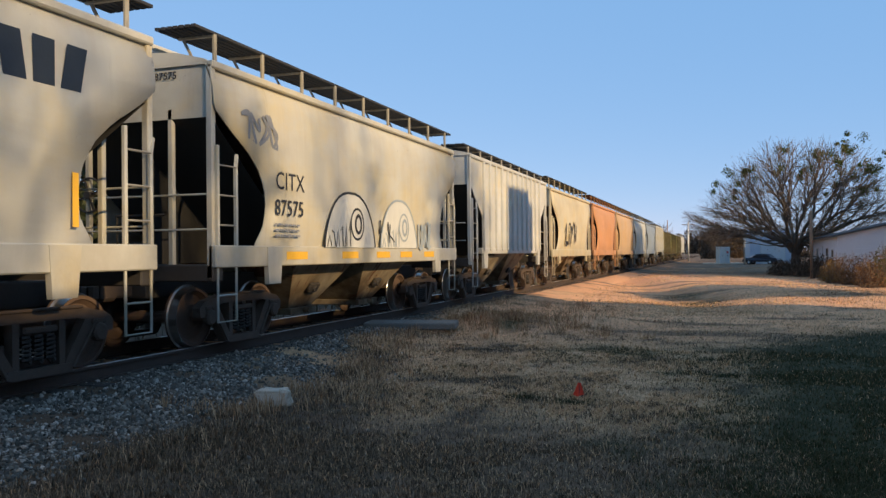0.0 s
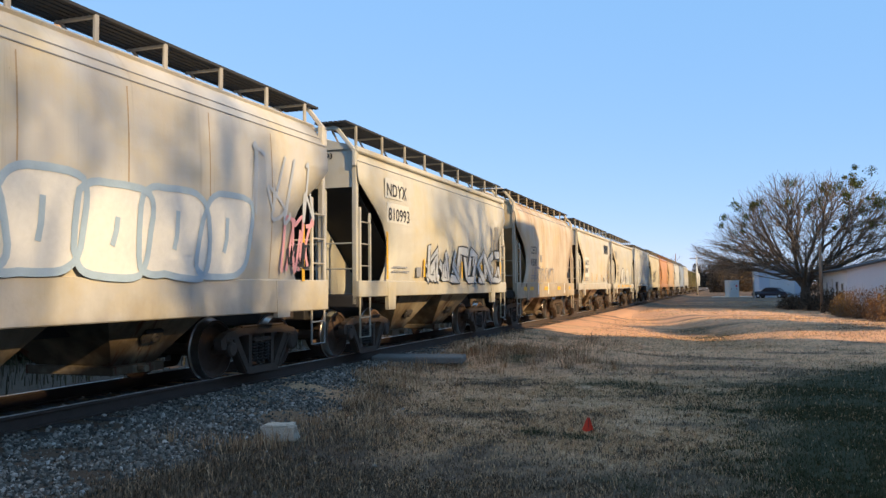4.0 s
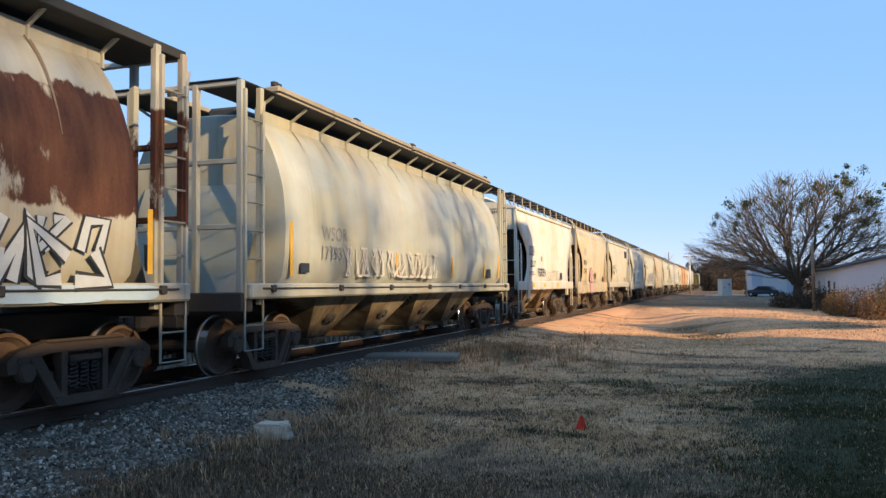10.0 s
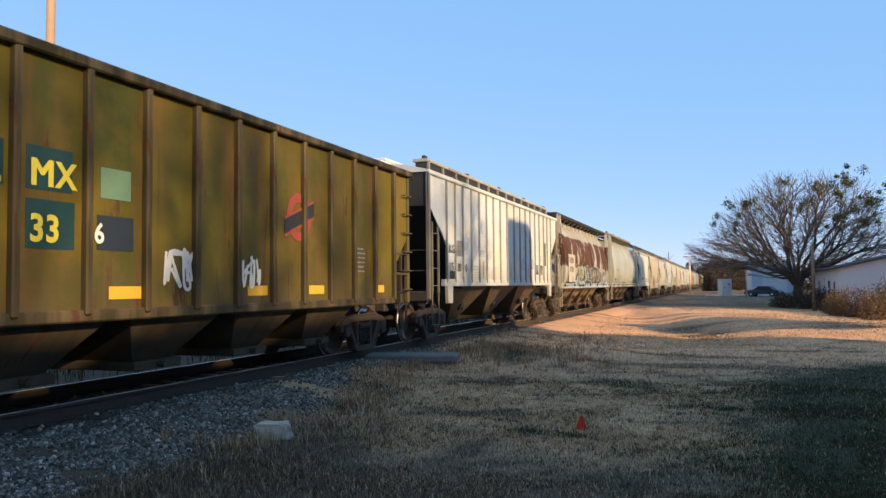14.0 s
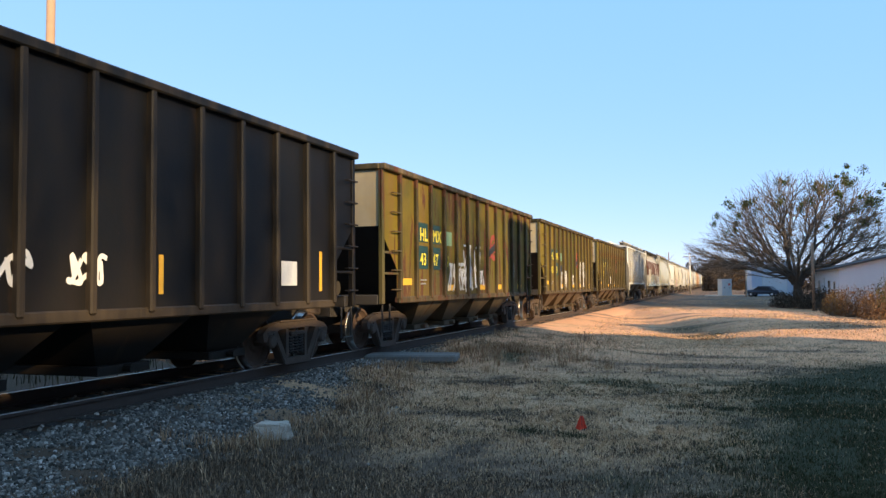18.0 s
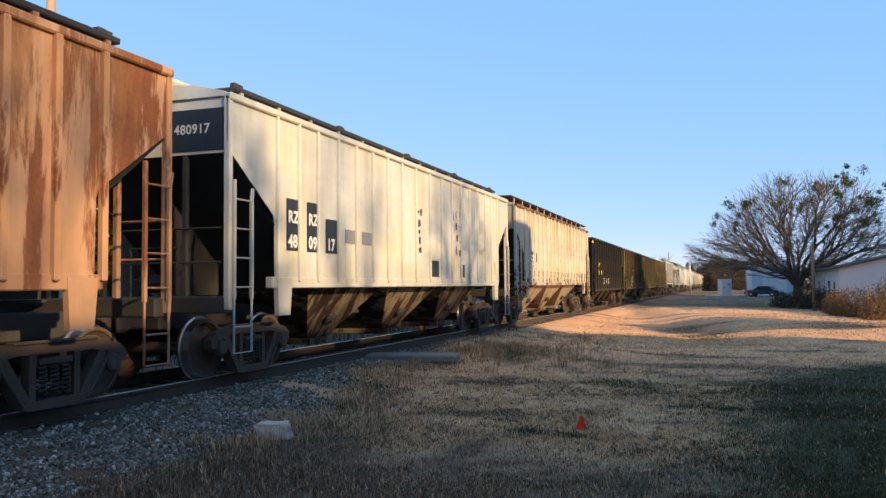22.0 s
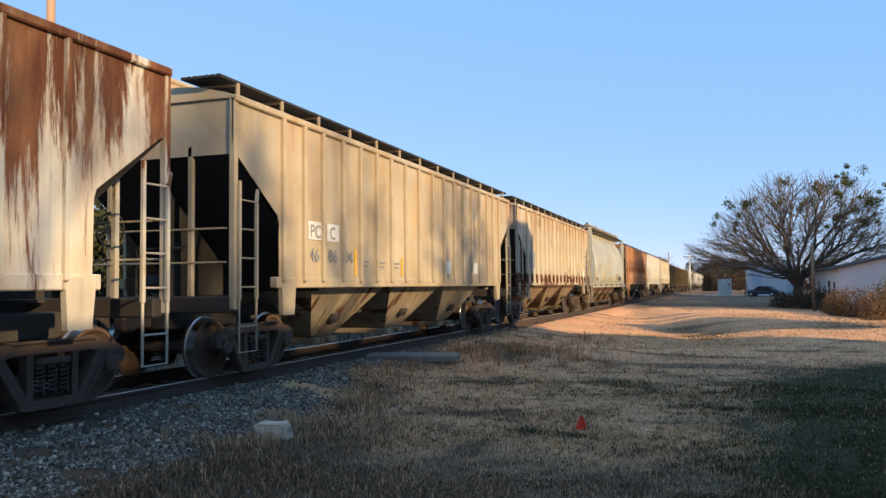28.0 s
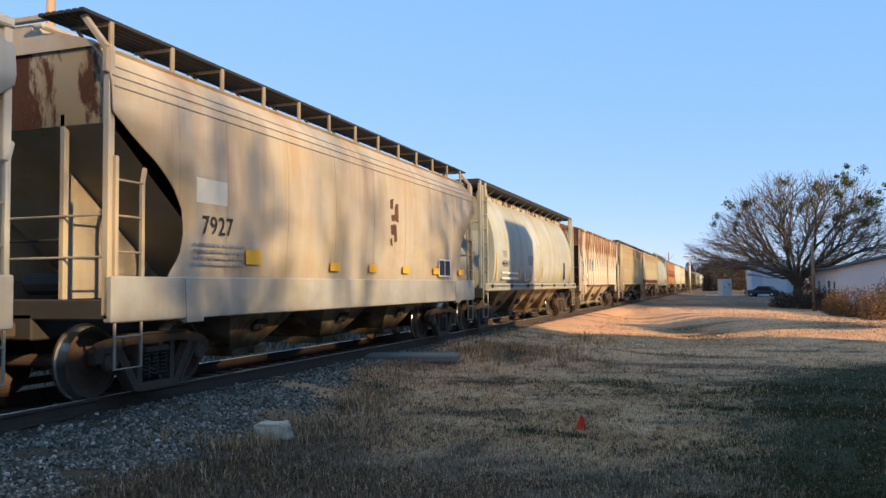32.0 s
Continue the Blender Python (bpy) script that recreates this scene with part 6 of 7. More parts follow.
def ground_material():
    mat, nt, b = nodes("dry_grass_ground")
    v = mapped(nt, (1, 1, 1))
    sep = nt.nodes.new("ShaderNodeSeparateXYZ")
    nt.links.new(v, sep.inputs[0])

    def between(axis, lo, hi):
        r = nt.nodes.new("ShaderNodeMapRange")
        r.interpolation_type = "SMOOTHSTEP"
        r.inputs["From Min"].default_value, r.inputs["From Max"].default_value = lo, hi
        nt.links.new(sep.outputs[axis], r.inputs["Value"])
        return r.outputs[0]
    big, mid, fine = noisy(nt, v, 0.22, 6), noisy(nt, v, 1.6, 6, 0.7), noisy(nt, v, 26, 5, 0.75)
    clump = noisy(nt, v, 8.0, 5, 0.75)
    def field(name):
        at = nt.nodes.new("ShaderNodeAttribute")
        at.attribute_name = name
        return at.outputs["Fac"]
    straw = mixed(nt, ramp(nt, mid, [(0.3, 0.0), (0.7, 1.0)]), (0.92, 0.555, 0.31), (0.78, 0.46, 0.245))
    dirt = mixed(nt, mid, (0.92, 0.50, 0.27), (0.84, 0.44, 0.23))
    bare = mixed(nt, 1.0, ramp(nt, big, [(0.30, 0.0), (0.46, 1.0)]), between("Y", 14, 19), "MULTIPLY")
    c = mixed(nt, bare, straw, dirt)
    fine_far = mixed(nt, between("Y", 16, 22), (0.55, 0.55, 0.55), (0.15, 0.15, 0.15))
    c = mixed(nt, fine_far, c, ramp(nt, fine, [(0.36, 0.22), (0.62, 1.0)]), "MULTIPLY")
    c = mixed(nt, fine_far, c, ramp(nt, clump, [(0.38, 0.3), (0.58, 1.0)]), "MULTIPLY")
    c = mixed(nt, field("weedy"), c, mixed(nt, fine, (0.08, 0.054, 0.038), (0.19, 0.13, 0.088)))
    c = mixed(nt, field("lush"), c, mixed(nt, fine, (0.032, 0.036, 0.017), (0.10, 0.085, 0.045)))
    # darker brown past the lane: the shade on the far ground, painted in
    litter = mixed(nt, fine, (0.10, 0.072, 0.05), (0.24, 0.17, 0.115))
    c = mixed(nt, mixed(nt, 1.0, between("Y", 57, 70), ramp(nt, mixed(nt, 0.5, big, mid), [(0.33, 0.45), (0.52, 1.0)]), "MULTIPLY"), c, litter)
    nt.links.new(c, b.inputs["Base Color"])
    b.inputs["Roughness"].default_value = 0.95
    b.inputs["Specular IOR Level"].default_value = 0.1
    bumped(nt, b, mixed(nt, 0.5, fine, clump), 0.8, 0.06)
    return mat


def spread(lo, hi, fine_lo, fine_hi, step, grow=1.25):
    """Grid lines, close together between fine_lo and fine_hi and ever wider outside."""
    xs = list(np.arange(fine_lo, fine_hi + 1e-6, step))
    d, x = step, fine_hi
    while x < hi:
        d *= grow
        x += d
        xs.append(x)
    d, x = step, fine_lo
    while x > lo:
        d *= grow
        x -= d
        xs.insert(0, x)
    return xs


def build_ground():
    xs, ys = spread(-900, 900, -14, 12, 0.25), spread(-200, 2500, -3, 45, 0.3)
    g = Geo()
    g.v = [(x, y, lie(x, y)) for y in ys for x in xs]
    n = len(xs)
    g.f = [(j * n + i, j * n + i + 1, (j + 1) * n + i + 1, (j + 1) * n + i) for j in range(len(ys) - 1) for i in range(n - 1)]
    me = g.mesh("ground", True)
    # past the track the ground is set fully dark, standing in for shade
    both = [(0.0, 1.0) if x < TRACK_X - 1.6 else cover(x, y) if x < 14 and y < 45 else (0.0, 0.0) for x, y, z in g.v]
    for i, name in enumerate(("lush", "weedy")):
        me.attributes.new(name, "FLOAT", "POINT").data.foreach_set("value", [q[i] for q in both])
    tagged(part("ground", me, ground_material()), "dry winter grass and bare dirt beside a railway", "ground", kind="structure")


def build_track():
    M_RAIL = plain("rail_rust", (0.06, 0.04, 0.03), 0.8, 0.0, 0.4, 5)
    M_TOP = plain("rail_head", (0.85, 0.83, 0.80), 0.38, 0.55, 0.1, 5, 0.02)
    M_TIE = plain("creosoted_tie", (0.055, 0.045, 0.038), 0.9, 0.0, 0.4, 5, 0.5)
    tr = thing("railway_track", "single railway track of steel rails on dark wooden ties", "railway track", kind="structure")
    for s in (1, -1):
        x = TRACK_X + s * GAUGE / 2
        g = Geo().box(x - 0.07, x + 0.07, -80, 900, -0.185, -0.165)
        g.box(x - 0.009, x + 0.009, -80, 900, -0.17, -0.04)
        g.box(x - 0.036, x + 0.036, -80, 900, -0.045, -0.003, 0.006)
        part("rail", g, M_RAIL, tr)
        part("rail_head", Geo().box(x - 0.028, x + 0.028, -80, 900, -0.004, 0.0), M_TOP, tr, "bright worn rail head")
    tie = Geo().box(-1.3, 1.3, -0.115, 0.115, -0.35, -0.183, 0.012).mesh("tie")
    spike = Geo().box(-0.05, 0.05, -0.09, 0.09, -0.186, -0.165).box(-0.11, -0.075, -0.06, -0.03, -0.17, -0.13).box(0.075, 0.11, 0.03, 0.06, -0.17, -0.13).mesh("tie_plate")
    far = Geo()
    rnd = random.Random(4)
    for k in range(-25, 1600):
        y = k * 0.53
        if -3 < y < 60:
            ob = part("tie", tie, M_TIE, tr)
            ob.matrix_basis = pose(TRACK_X + rnd.uniform(-0.04, 0.04), y, rnd.uniform(-0.012, 0.0), 0, 0, rnd.uniform(-1, 1))
        elif y < 300:
            far.box(TRACK_X - 1.3, TRACK_X + 1.3, y - 0.115, y + 0.115, -0.35, -0.185)
    tagged(part("tie_row", far, M_TIE, tr), kind="stuff")


def stone_material():
    mat, nt, b = nodes("ballast_stone")
    geo = nt.nodes.new("ShaderNodeNewGeometry")
    v = mapped(nt, (1, 1, 1))
    c = ramp(nt, geo.outputs["Random Per Island"], [(0.0, (0.04, 0.034, 0.026)), (0.38, (0.12, 0.104, 0.082)), (0.68, (0.21, 0.18, 0.145)), (0.90, (0.36, 0.31, 0.255)), (1.0, (0.60, 0.52, 0.44))])
    c = mixed(nt, 0.5, c, ramp(nt, noisy(nt, v, 40, 4), [(0.3, 0.5), (0.7, 1.0)]), "MULTIPLY")
    nt.links.new(c, b.inputs["Base Color"])
    b.inputs["Roughness"].default_value = 0.85
    return mat


def scatter_mesh(name, verts, faces, places, rng, squash=(0.5, 1.1), turn_all=True, rugged=0.15):
    """Many small solids in one mesh: places are rows of x, y, z, size."""
    verts, faces, places = np.array(verts, float), np.array(faces), np.array(places, float)
    n, m = len(places), len(verts)
    ang = rng.uniform(0, 2 * np.pi, (n, 3))
    c, s = np.cos(ang), np.sin(ang)
    if not turn_all:
        c[:, :2], s[:, :2] = 1, 0
    one, zero = np.ones(n), np.zeros(n)
    rx = np.array([[one, zero, zero], [zero, c[:, 0], -s[:, 0]], [zero, s[:, 0], c[:, 0]]]).transpose(2, 0, 1)
    ry = np.array([[c[:, 1], zero, s[:, 1]], [zero, one, zero], [-s[:, 1], zero, c[:, 1]]]).transpose(2, 0, 1)
    rz = np.array([[c[:, 2], -s[:, 2], zero], [s[:, 2], c[:, 2], zero], [zero, zero, one]]).transpose(2, 0, 1)
    local = verts[None] * rng.uniform(squash[0], squash[1], (n, 1, 3)) * rng.uniform(1 - rugged, 1 + rugged, (n, m, 1))
    pts = np.einsum("nij,nmj->nmi", rz @ ry @ rx, local) * places[:, 3][:, None, None] + places[:, None, :3]
    tri = (faces[None] + (np.arange(n) * m)[:, None, None]).reshape(-1, faces.shape[1])
    me = bpy.data.meshes.new(name)
    me.from_pydata(pts.reshape(-1, 3).tolist(), [], tri.tolist())
    me.update()
    return me


def ico():
    p = (1 + 5 ** 0.5) / 2
    v = [(-1, p, 0), (1, p, 0), (-1, -p, 0), (1, -p, 0), (0, -1, p), (0, 1, p), (0, -1, -p), (0, 1, -p), (p, 0, -1), (p, 0, 1), (-p, 0, -1), (-p, 0, 1)]
    f = [(0, 11, 5), (0, 5, 1), (0, 1, 7), (0, 7, 10), (0, 10, 11), (1, 5, 9), (5, 11, 4), (11, 10, 2), (10, 7, 6), (7, 1, 8),
         (3, 9, 4), (3, 4, 2), (3, 2, 6), (3, 6, 8), (3, 8, 9), (4, 9, 5), (2, 4, 11), (6, 2, 10), (8, 6, 7), (9, 8, 1)]
    return np.array(v) / math.hypot(1, p), f


def verge(y):
    """Where the ballast gives way to grass."""
    return -5.55 + 0.35 * math.sin(y * 0.8) + 0.3 * noise.noise((y * 0.6, 2, 0)) + (0.55 if y < 7.4 else 0) - max(0, (y - 9) * 0.13)


def build_ballast():
    rng = np.random.default_rng(5)
    v, f = ico()
    rows = []
    while len(rows) < 33000:
        y = 4.0 + 26 * rng.random() ** 1.5
        x = rng.uniform(TRACK_X + 0.85, -4.3)
        if x > verge(y) + rng.normal(0, 0.16):
            continue
        if noise.noise((x * 0.9, y * 0.9, 7)) + 0.5 * noise.noise((x * 2.6, y * 2.6, 17)) > 0.2 and rng.random() < 0.88:
            continue
        s = rng.choice((0.009, 0.014, 0.020, 0.030), p=(0.36, 0.36, 0.21, 0.07))
        rows.append((x, y, lie(x, y) + s * 0.35, s * rng.uniform(0.8, 1.2)))
    for k in range(2600):
        x, y = rng.uniform(TRACK_X - 2.6, TRACK_X + 0.7), 4 + 40 * rng.random()
        rows.append((x, y, lie(x, y) + 0.0, rng.uniform(0.025, 0.045)))
    for k in range(420):
        y = rng.uniform(6, 14)
        x = verge(y) + abs(rng.normal(0, 0.9))
        rows.append((x, y, lie(x, y), rng.uniform(0.012, 0.03)))
    tagged(part("ballast", scatter_mesh("ballast", v, f, rows, rng, (0.45, 1.2), True, 0.32), stone_material()), "loose grey crushed stone beside the rails", "gravel", kind="stuff")


def straw_material(name, a, b_, c_):
    mat, nt, b = nodes(name)
    geo = nt.nodes.new("ShaderNodeNewGeometry")
    nt.links.new(ramp(nt, geo.outputs["Random Per Island"], [(0.0, a), (0.5, b_), (1.0, c_)]), b.inputs["Base Color"])
    b.inputs["Roughness"].default_value = 0.85
    b.inputs["Specular IOR Level"].default_value = 0.15
    return mat


def blade_mesh(name, rows, rng, bend=0.5):
    """Grass blades: rows of x, y, z, height, width; each a bent strip of two faces."""
    rows = np.array(rows, float)
    n = len(rows)
    a, lean = rng.uniform(0, 2 * np.pi, n), rng.uniform(0.1, bend, n)
    d = np.stack([np.cos(a), np.sin(a), np.zeros(n)], 1)
    side = np.stack([-np.sin(a + rng.uniform(-1, 1, n)), np.cos(a), np.zeros(n)], 1) * rows[:, 4:5] / 2
    base = rows[:, :3]
    h = rows[:, 3:4]
    up = np.array([[0, 0, 1.0]])
    mid = base + h * 0.55 * up + d * h * lean[:, None] * 0.35
    tip = base + h * (1 - 0.35 * lean[:, None]) * up + d * h * lean[:, None]
    pts = np.stack([base - side, base + side, mid + side * 0.7, mid - side * 0.7, tip], 1).reshape(-1, 3)
    me = bpy.data.meshes.new(name)
    idx = np.arange(n) * 5
    fs = [(i, i + 1, i + 2, i + 3) for i in idx] + [(i + 3, i + 2, i + 4) for i in idx]
    me.from_pydata(pts.tolist(), [], fs)
    me.update()
    return me


def build_grass():
    rng = np.random.default_rng(9)
    dry = straw_material("dry_blades", (0.37, 0.22, 0.12), (0.60, 0.37, 0.20), (0.78, 0.51, 0.285))
    green = straw_material("green_blades", (0.028, 0.034, 0.012), (0.055, 0.055, 0.022), (0.12, 0.095, 0.045))
    dark = straw_material("brown_weed_blades", (0.05, 0.034, 0.022), (0.13, 0.09, 0.058), (0.32, 0.22, 0.135))
    rows, lush, brown = [], [], []
    while len(rows) + len(lush) + len(brown) < 250000:
        d = 5.6 + 24 * rng.random() ** 1.7
        side = rng.uniform(-0.62, 0.60) * d
        x, y = side * 0.945 - d * 0.328, side * 0.328 + d * 0.945
        if x < verge(y) + rng.normal(0.1, 0.2):
            continue
        k = noise.noise((x * 0.7, y * 0.7, 4)) + 0.5 * noise.noise((x * 2.2, y * 2.2, 14)) + 0.35 * noise.noise((x * 6, y * 6, 15))
        if (k < -0.1 or y > 15) and rng.random() < 0.7:
            continue
        h = rng.uniform(0.02, 0.06) * (1.35 if k > 0.3 else 1.0)
        near_edge = math.exp(-((x - verge(y) - 0.7) / 0.6) ** 2)
        h *= 1 + 2.0 * near_edge * rng.random() ** 2
        w = 0.0035 + 0.0005 * d
        a, b_ = cover(x, y)
        u = rng.random()
        dim = noise.noise((x * 7.5, y * 7.5, 51)) + 0.6 * noise.noise((x * 16, y * 16, 52)) > 0.2 + 0.03 * max(0, y - 11)
        (lush if u < a * 0.93 else brown if rng.random() < (0.85 if dim and y < 18.5 else b_ * 0.9) else rows).append((x, y, lie(x, y) - 0.005, h, w))
    for i in range(70000):
        d = 22 + 64 * rng.random() ** 1.4
        side = rng.uniform(-0.20, 0.60) * d
        x, y = side * 0.945 - d * 0.328, side * 0.328 + d * 0.945
        if x < TRACK_X + 2.6 or noise.noise((x * 0.25, y * 0.25, 8)) + 0.5 * noise.noise((x, y, 9)) < -0.25:
            continue
        rows.append((x, y, lie(x, y) - 0.01, rng.uniform(0.02, 0.06), 0.012 + 0.0009 * d))
    tagged(part("weedy_grass", blade_mesh("weedy_grass", brown, rng, 0.95), dark), "low brown weeds on dark soil", "grass", kind="stuff")
    tagged(part("lawn", blade_mesh("lawn", rows, rng, 0.9), dry), "short dry straw-coloured grass", "grass", kind="stuff")
    tagged(part("green_grass", blade_mesh("green_grass", lush, rng, 0.9), green), "patches of short dark green grass", "grass", kind="stuff")
    tan = straw_material("tan_tufts", (0.20, 0.11, 0.06), (0.40, 0.235, 0.125), (0.58, 0.39, 0.23))
    tall = []
    spots = [(-4.75, 7.75, 34, 0.3), (-5.05, 7.5, 30, 0.28), (-5.5, 7.6, 26, 0.22), (-5.9, 7.5, 26, 0.25), (-4.4, 8.3, 30, 0.2)]
    for k in range(150):
        y = rng.uniform(7.5, 17)
        spots.append((verge(y) + abs(rng.normal(0.2, 0.6)), y, int(rng.uniform(8, 26)), rng.uniform(0.1, 0.24)))
    for k in range(60):
        spots.append((rng.uniform(-7.0, -3.0), rng.uniform(17, 27), int(rng.uniform(10, 25)), rng.uniform(0.1, 0.3)))
    for k in range(150):
        spots.append((-4.7 + rng.normal(0, 0.95), 18.2 + rng.normal(0, 0.9), int(rng.uniform(14, 34)), rng.uniform(0.12, 0.26)))
    for x, y, n, h in spots:
        for i in range(n):
            px, py = x + rng.normal(0, 0.09), y + rng.normal(0, 0.09)
            tall.append((px, py, lie(px, py) - 0.01, h * rng.uniform(0.5, 1.15), 0.007 + 0.0004 * y))
    tagged(part("tall_grass", blade_mesh("tall_grass", tall, rng, 0.7), tan), "tufts of tall dead grass along the ballast", "grass", kind="stuff")
    weeds = []
    # the gloom behind the train is put into these blade colours
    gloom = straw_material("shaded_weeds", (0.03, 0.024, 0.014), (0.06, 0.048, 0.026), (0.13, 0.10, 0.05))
    for k in range(16000):
        x, y = rng.uniform(-24, -11.3), rng.uniform(3, 75)
        h = rng.uniform(0.25, 0.75) * (0.6 + 0.8 * abs(noise.noise((x * 0.4, y * 0.4, 2))))
        weeds.append((x, y, lie(x, y), h, 0.02))
    tagged(part("weeds", blade_mesh("weeds", weeds, rng, 0.6), gloom), "weeds on the far side of the track, shade in their colour", "grass", kind="stuff")


# ---------------------------------------------------------------- trees and bushes
M_BARK = plain("grey_bark", (0.115, 0.09, 0.07), 0.95, 0.0, 0.4, 4, 0.6)
M_TWIG = plain("brown_twig", (0.17, 0.12, 0.08), 0.95, 0.0, 0.3, 4, 0.2)
M_CLUMP = straw_material("evergreen_clump", (0.025, 0.038, 0.008), (0.065, 0.08, 0.016), (0.14, 0.14, 0.03))
M_RUSSET = straw_material("russet_leaf", (0.09, 0.045, 0.022), (0.18, 0.09, 0.04), (0.29, 0.16, 0.07))
M_GOLD = straw_material("gold_leaf", (0.12, 0.065, 0.022), (0.21, 0.12, 0.038), (0.32, 0.195, 0.065))
M_BROWN = straw_material("brown_leaf", (0.07, 0.04, 0.02), (0.13, 0.075, 0.035), (0.22, 0.13, 0.06))
M_COPSE = straw_material("bare_copse", (0.04, 0.029, 0.021), (0.08, 0.058, 0.041), (0.15, 0.11, 0.075))
M_HEDGE = straw_material("dark_leaf", (0.02, 0.026, 0.012), (0.04, 0.045, 0.02), (0.08, 0.075, 0.035))


def branch_out(wood, twig, root, targets, r_tip, rnd, thick=0.5, wander=0.16, reach=(0.30, 0.46)):
    """Grow one crown from root to all targets, splitting their crowd in two again and again."""
    def go(p, d, ts, lvl):
        n = len(ts)
        r = r_tip * n ** thick
        if n <= 1:
            t = ts[0]
            mid = (p + t) / 2 + Vector((rnd.uniform(-1, 1), rnd.uniform(-1, 1), rnd.uniform(-0.6, 0.9))) * (t - p).length * 0.1
            twig.tube([p, mid, t], [r, r * 0.85, r * 0.55], 3, False)
            return
        cen = sum(ts, Vector()) / n
        step = (cen - p) * rnd.uniform(*reach)
        wob = Vector((rnd.uniform(-1, 1), rnd.uniform(-1, 1), rnd.uniform(-1, 1))) * step.length * wander
        q = p + step + wob
        if n > 1 and step.length > 0.02:
            m = p + step * 0.5 + d * step.length * 0.18
            (wood if n > 12 else twig).tube([p, m, q], [r, r * 0.95, r * 0.86], 8 if n > 200 else (5 if n > 12 else 3), False)
        a = rnd.choice(ts)
        b = max(ts, key=lambda t: (t - a).length_squared)
        a = max(ts, key=lambda t: (t - b).length_squared)
        near = [t for t in ts if (t - a).length_squared < (t - b).length_squared]
        rest = [t for t in ts if (t - a).length_squared >= (t - b).length_squared]
        nd = step.normalized() if step.length > 1e-6 else d
        for grp in (near, rest):
            if grp:
                go(q, nd, grp, lvl + 1)
    go(Vector(root), Vector((0, 0, 1)), targets, 0)


def leaf_mesh(name, places, rng, size):
    """Small bent leaves: rows of x, y, z."""
    v = [(-1, 0, 0), (0, -0.45, 0.15), (1, 0, 0), (0, 0.45, 0.15)]
    rows = [(*p, size * rng.uniform(0.6, 1.3)) for p in places]
    return scatter_mesh(name, v, [(0, 1, 2, 3)], rows, rng)


def dome(rnd, n, cx, cy, z0, rx, ry, rz, low=0.0, inner=0.55):
    out = []
    while len(out) < n:
        u, a = rnd.uniform(-low, 1), rnd.uniform(0, 2 * math.pi)
        k = rnd.uniform(inner ** 3, 1) ** (1 / 3)
        k *= 0.9 + 0.16 * noise.noise((math.cos(a) * 2, math.sin(a) * 2, u * 3))
        s = math.sqrt(max(0, 1 - u * u))
        out.append(Vector((cx + rx * s * math.cos(a) * k, cy + ry * s * math.sin(a) * k, z0 + rz * u * k)))
    return out


def bare_tree(x, y, label, trunk_h, targets, r_tip, seed, forks=1, thick=0.47, reach=(0.30, 0.46)):
    rnd = random.Random(seed)
    tree = thing("tree", label, "tree", "", "", pose(x, y, lie(x, y)))
    wood, twig = Geo(), Geo()
    r0 = r_tip * len(targets) ** thick
    wood.tube([(0, 0, -0.2), (0, 0, 0.15), (0.04, 0.02, trunk_h * 0.5), (0, 0, trunk_h)], [r0 * 1.5, r0 * 1.15, r0 * 0.95, r0], 12, False)
    if forks == 1:
        branch_out(wood, twig, (0, 0, trunk_h), targets, r_tip, rnd, thick)
    else:
        ways = [v.normalized() for v in dome(rnd, forks, 0, 0, 0, 1, 1, 1, 0.0, 0.9)]
        groups = [[] for _ in range(forks)]
        for t in targets:
            u = (t - Vector((0, 0, trunk_h))).normalized()
            groups[max(range(forks), key=lambda i: u.dot(ways[i]))].append(t)
        for k, g in enumerate(groups):
            if g:
                a = 2 * math.pi * k / forks
                branch_out(wood, twig, (0.3 * math.cos(a), 0.3 * math.sin(a), trunk_h * rnd.uniform(0.75, 1.0)), g, r_tip, rnd, thick, 0.07, reach)
    part("trunk", wood, M_BARK, tree, smooth=True)
    tagged(part("twig", twig, M_TWIG, tree, "fine bare twigs"), kind="stuff")
    return tree


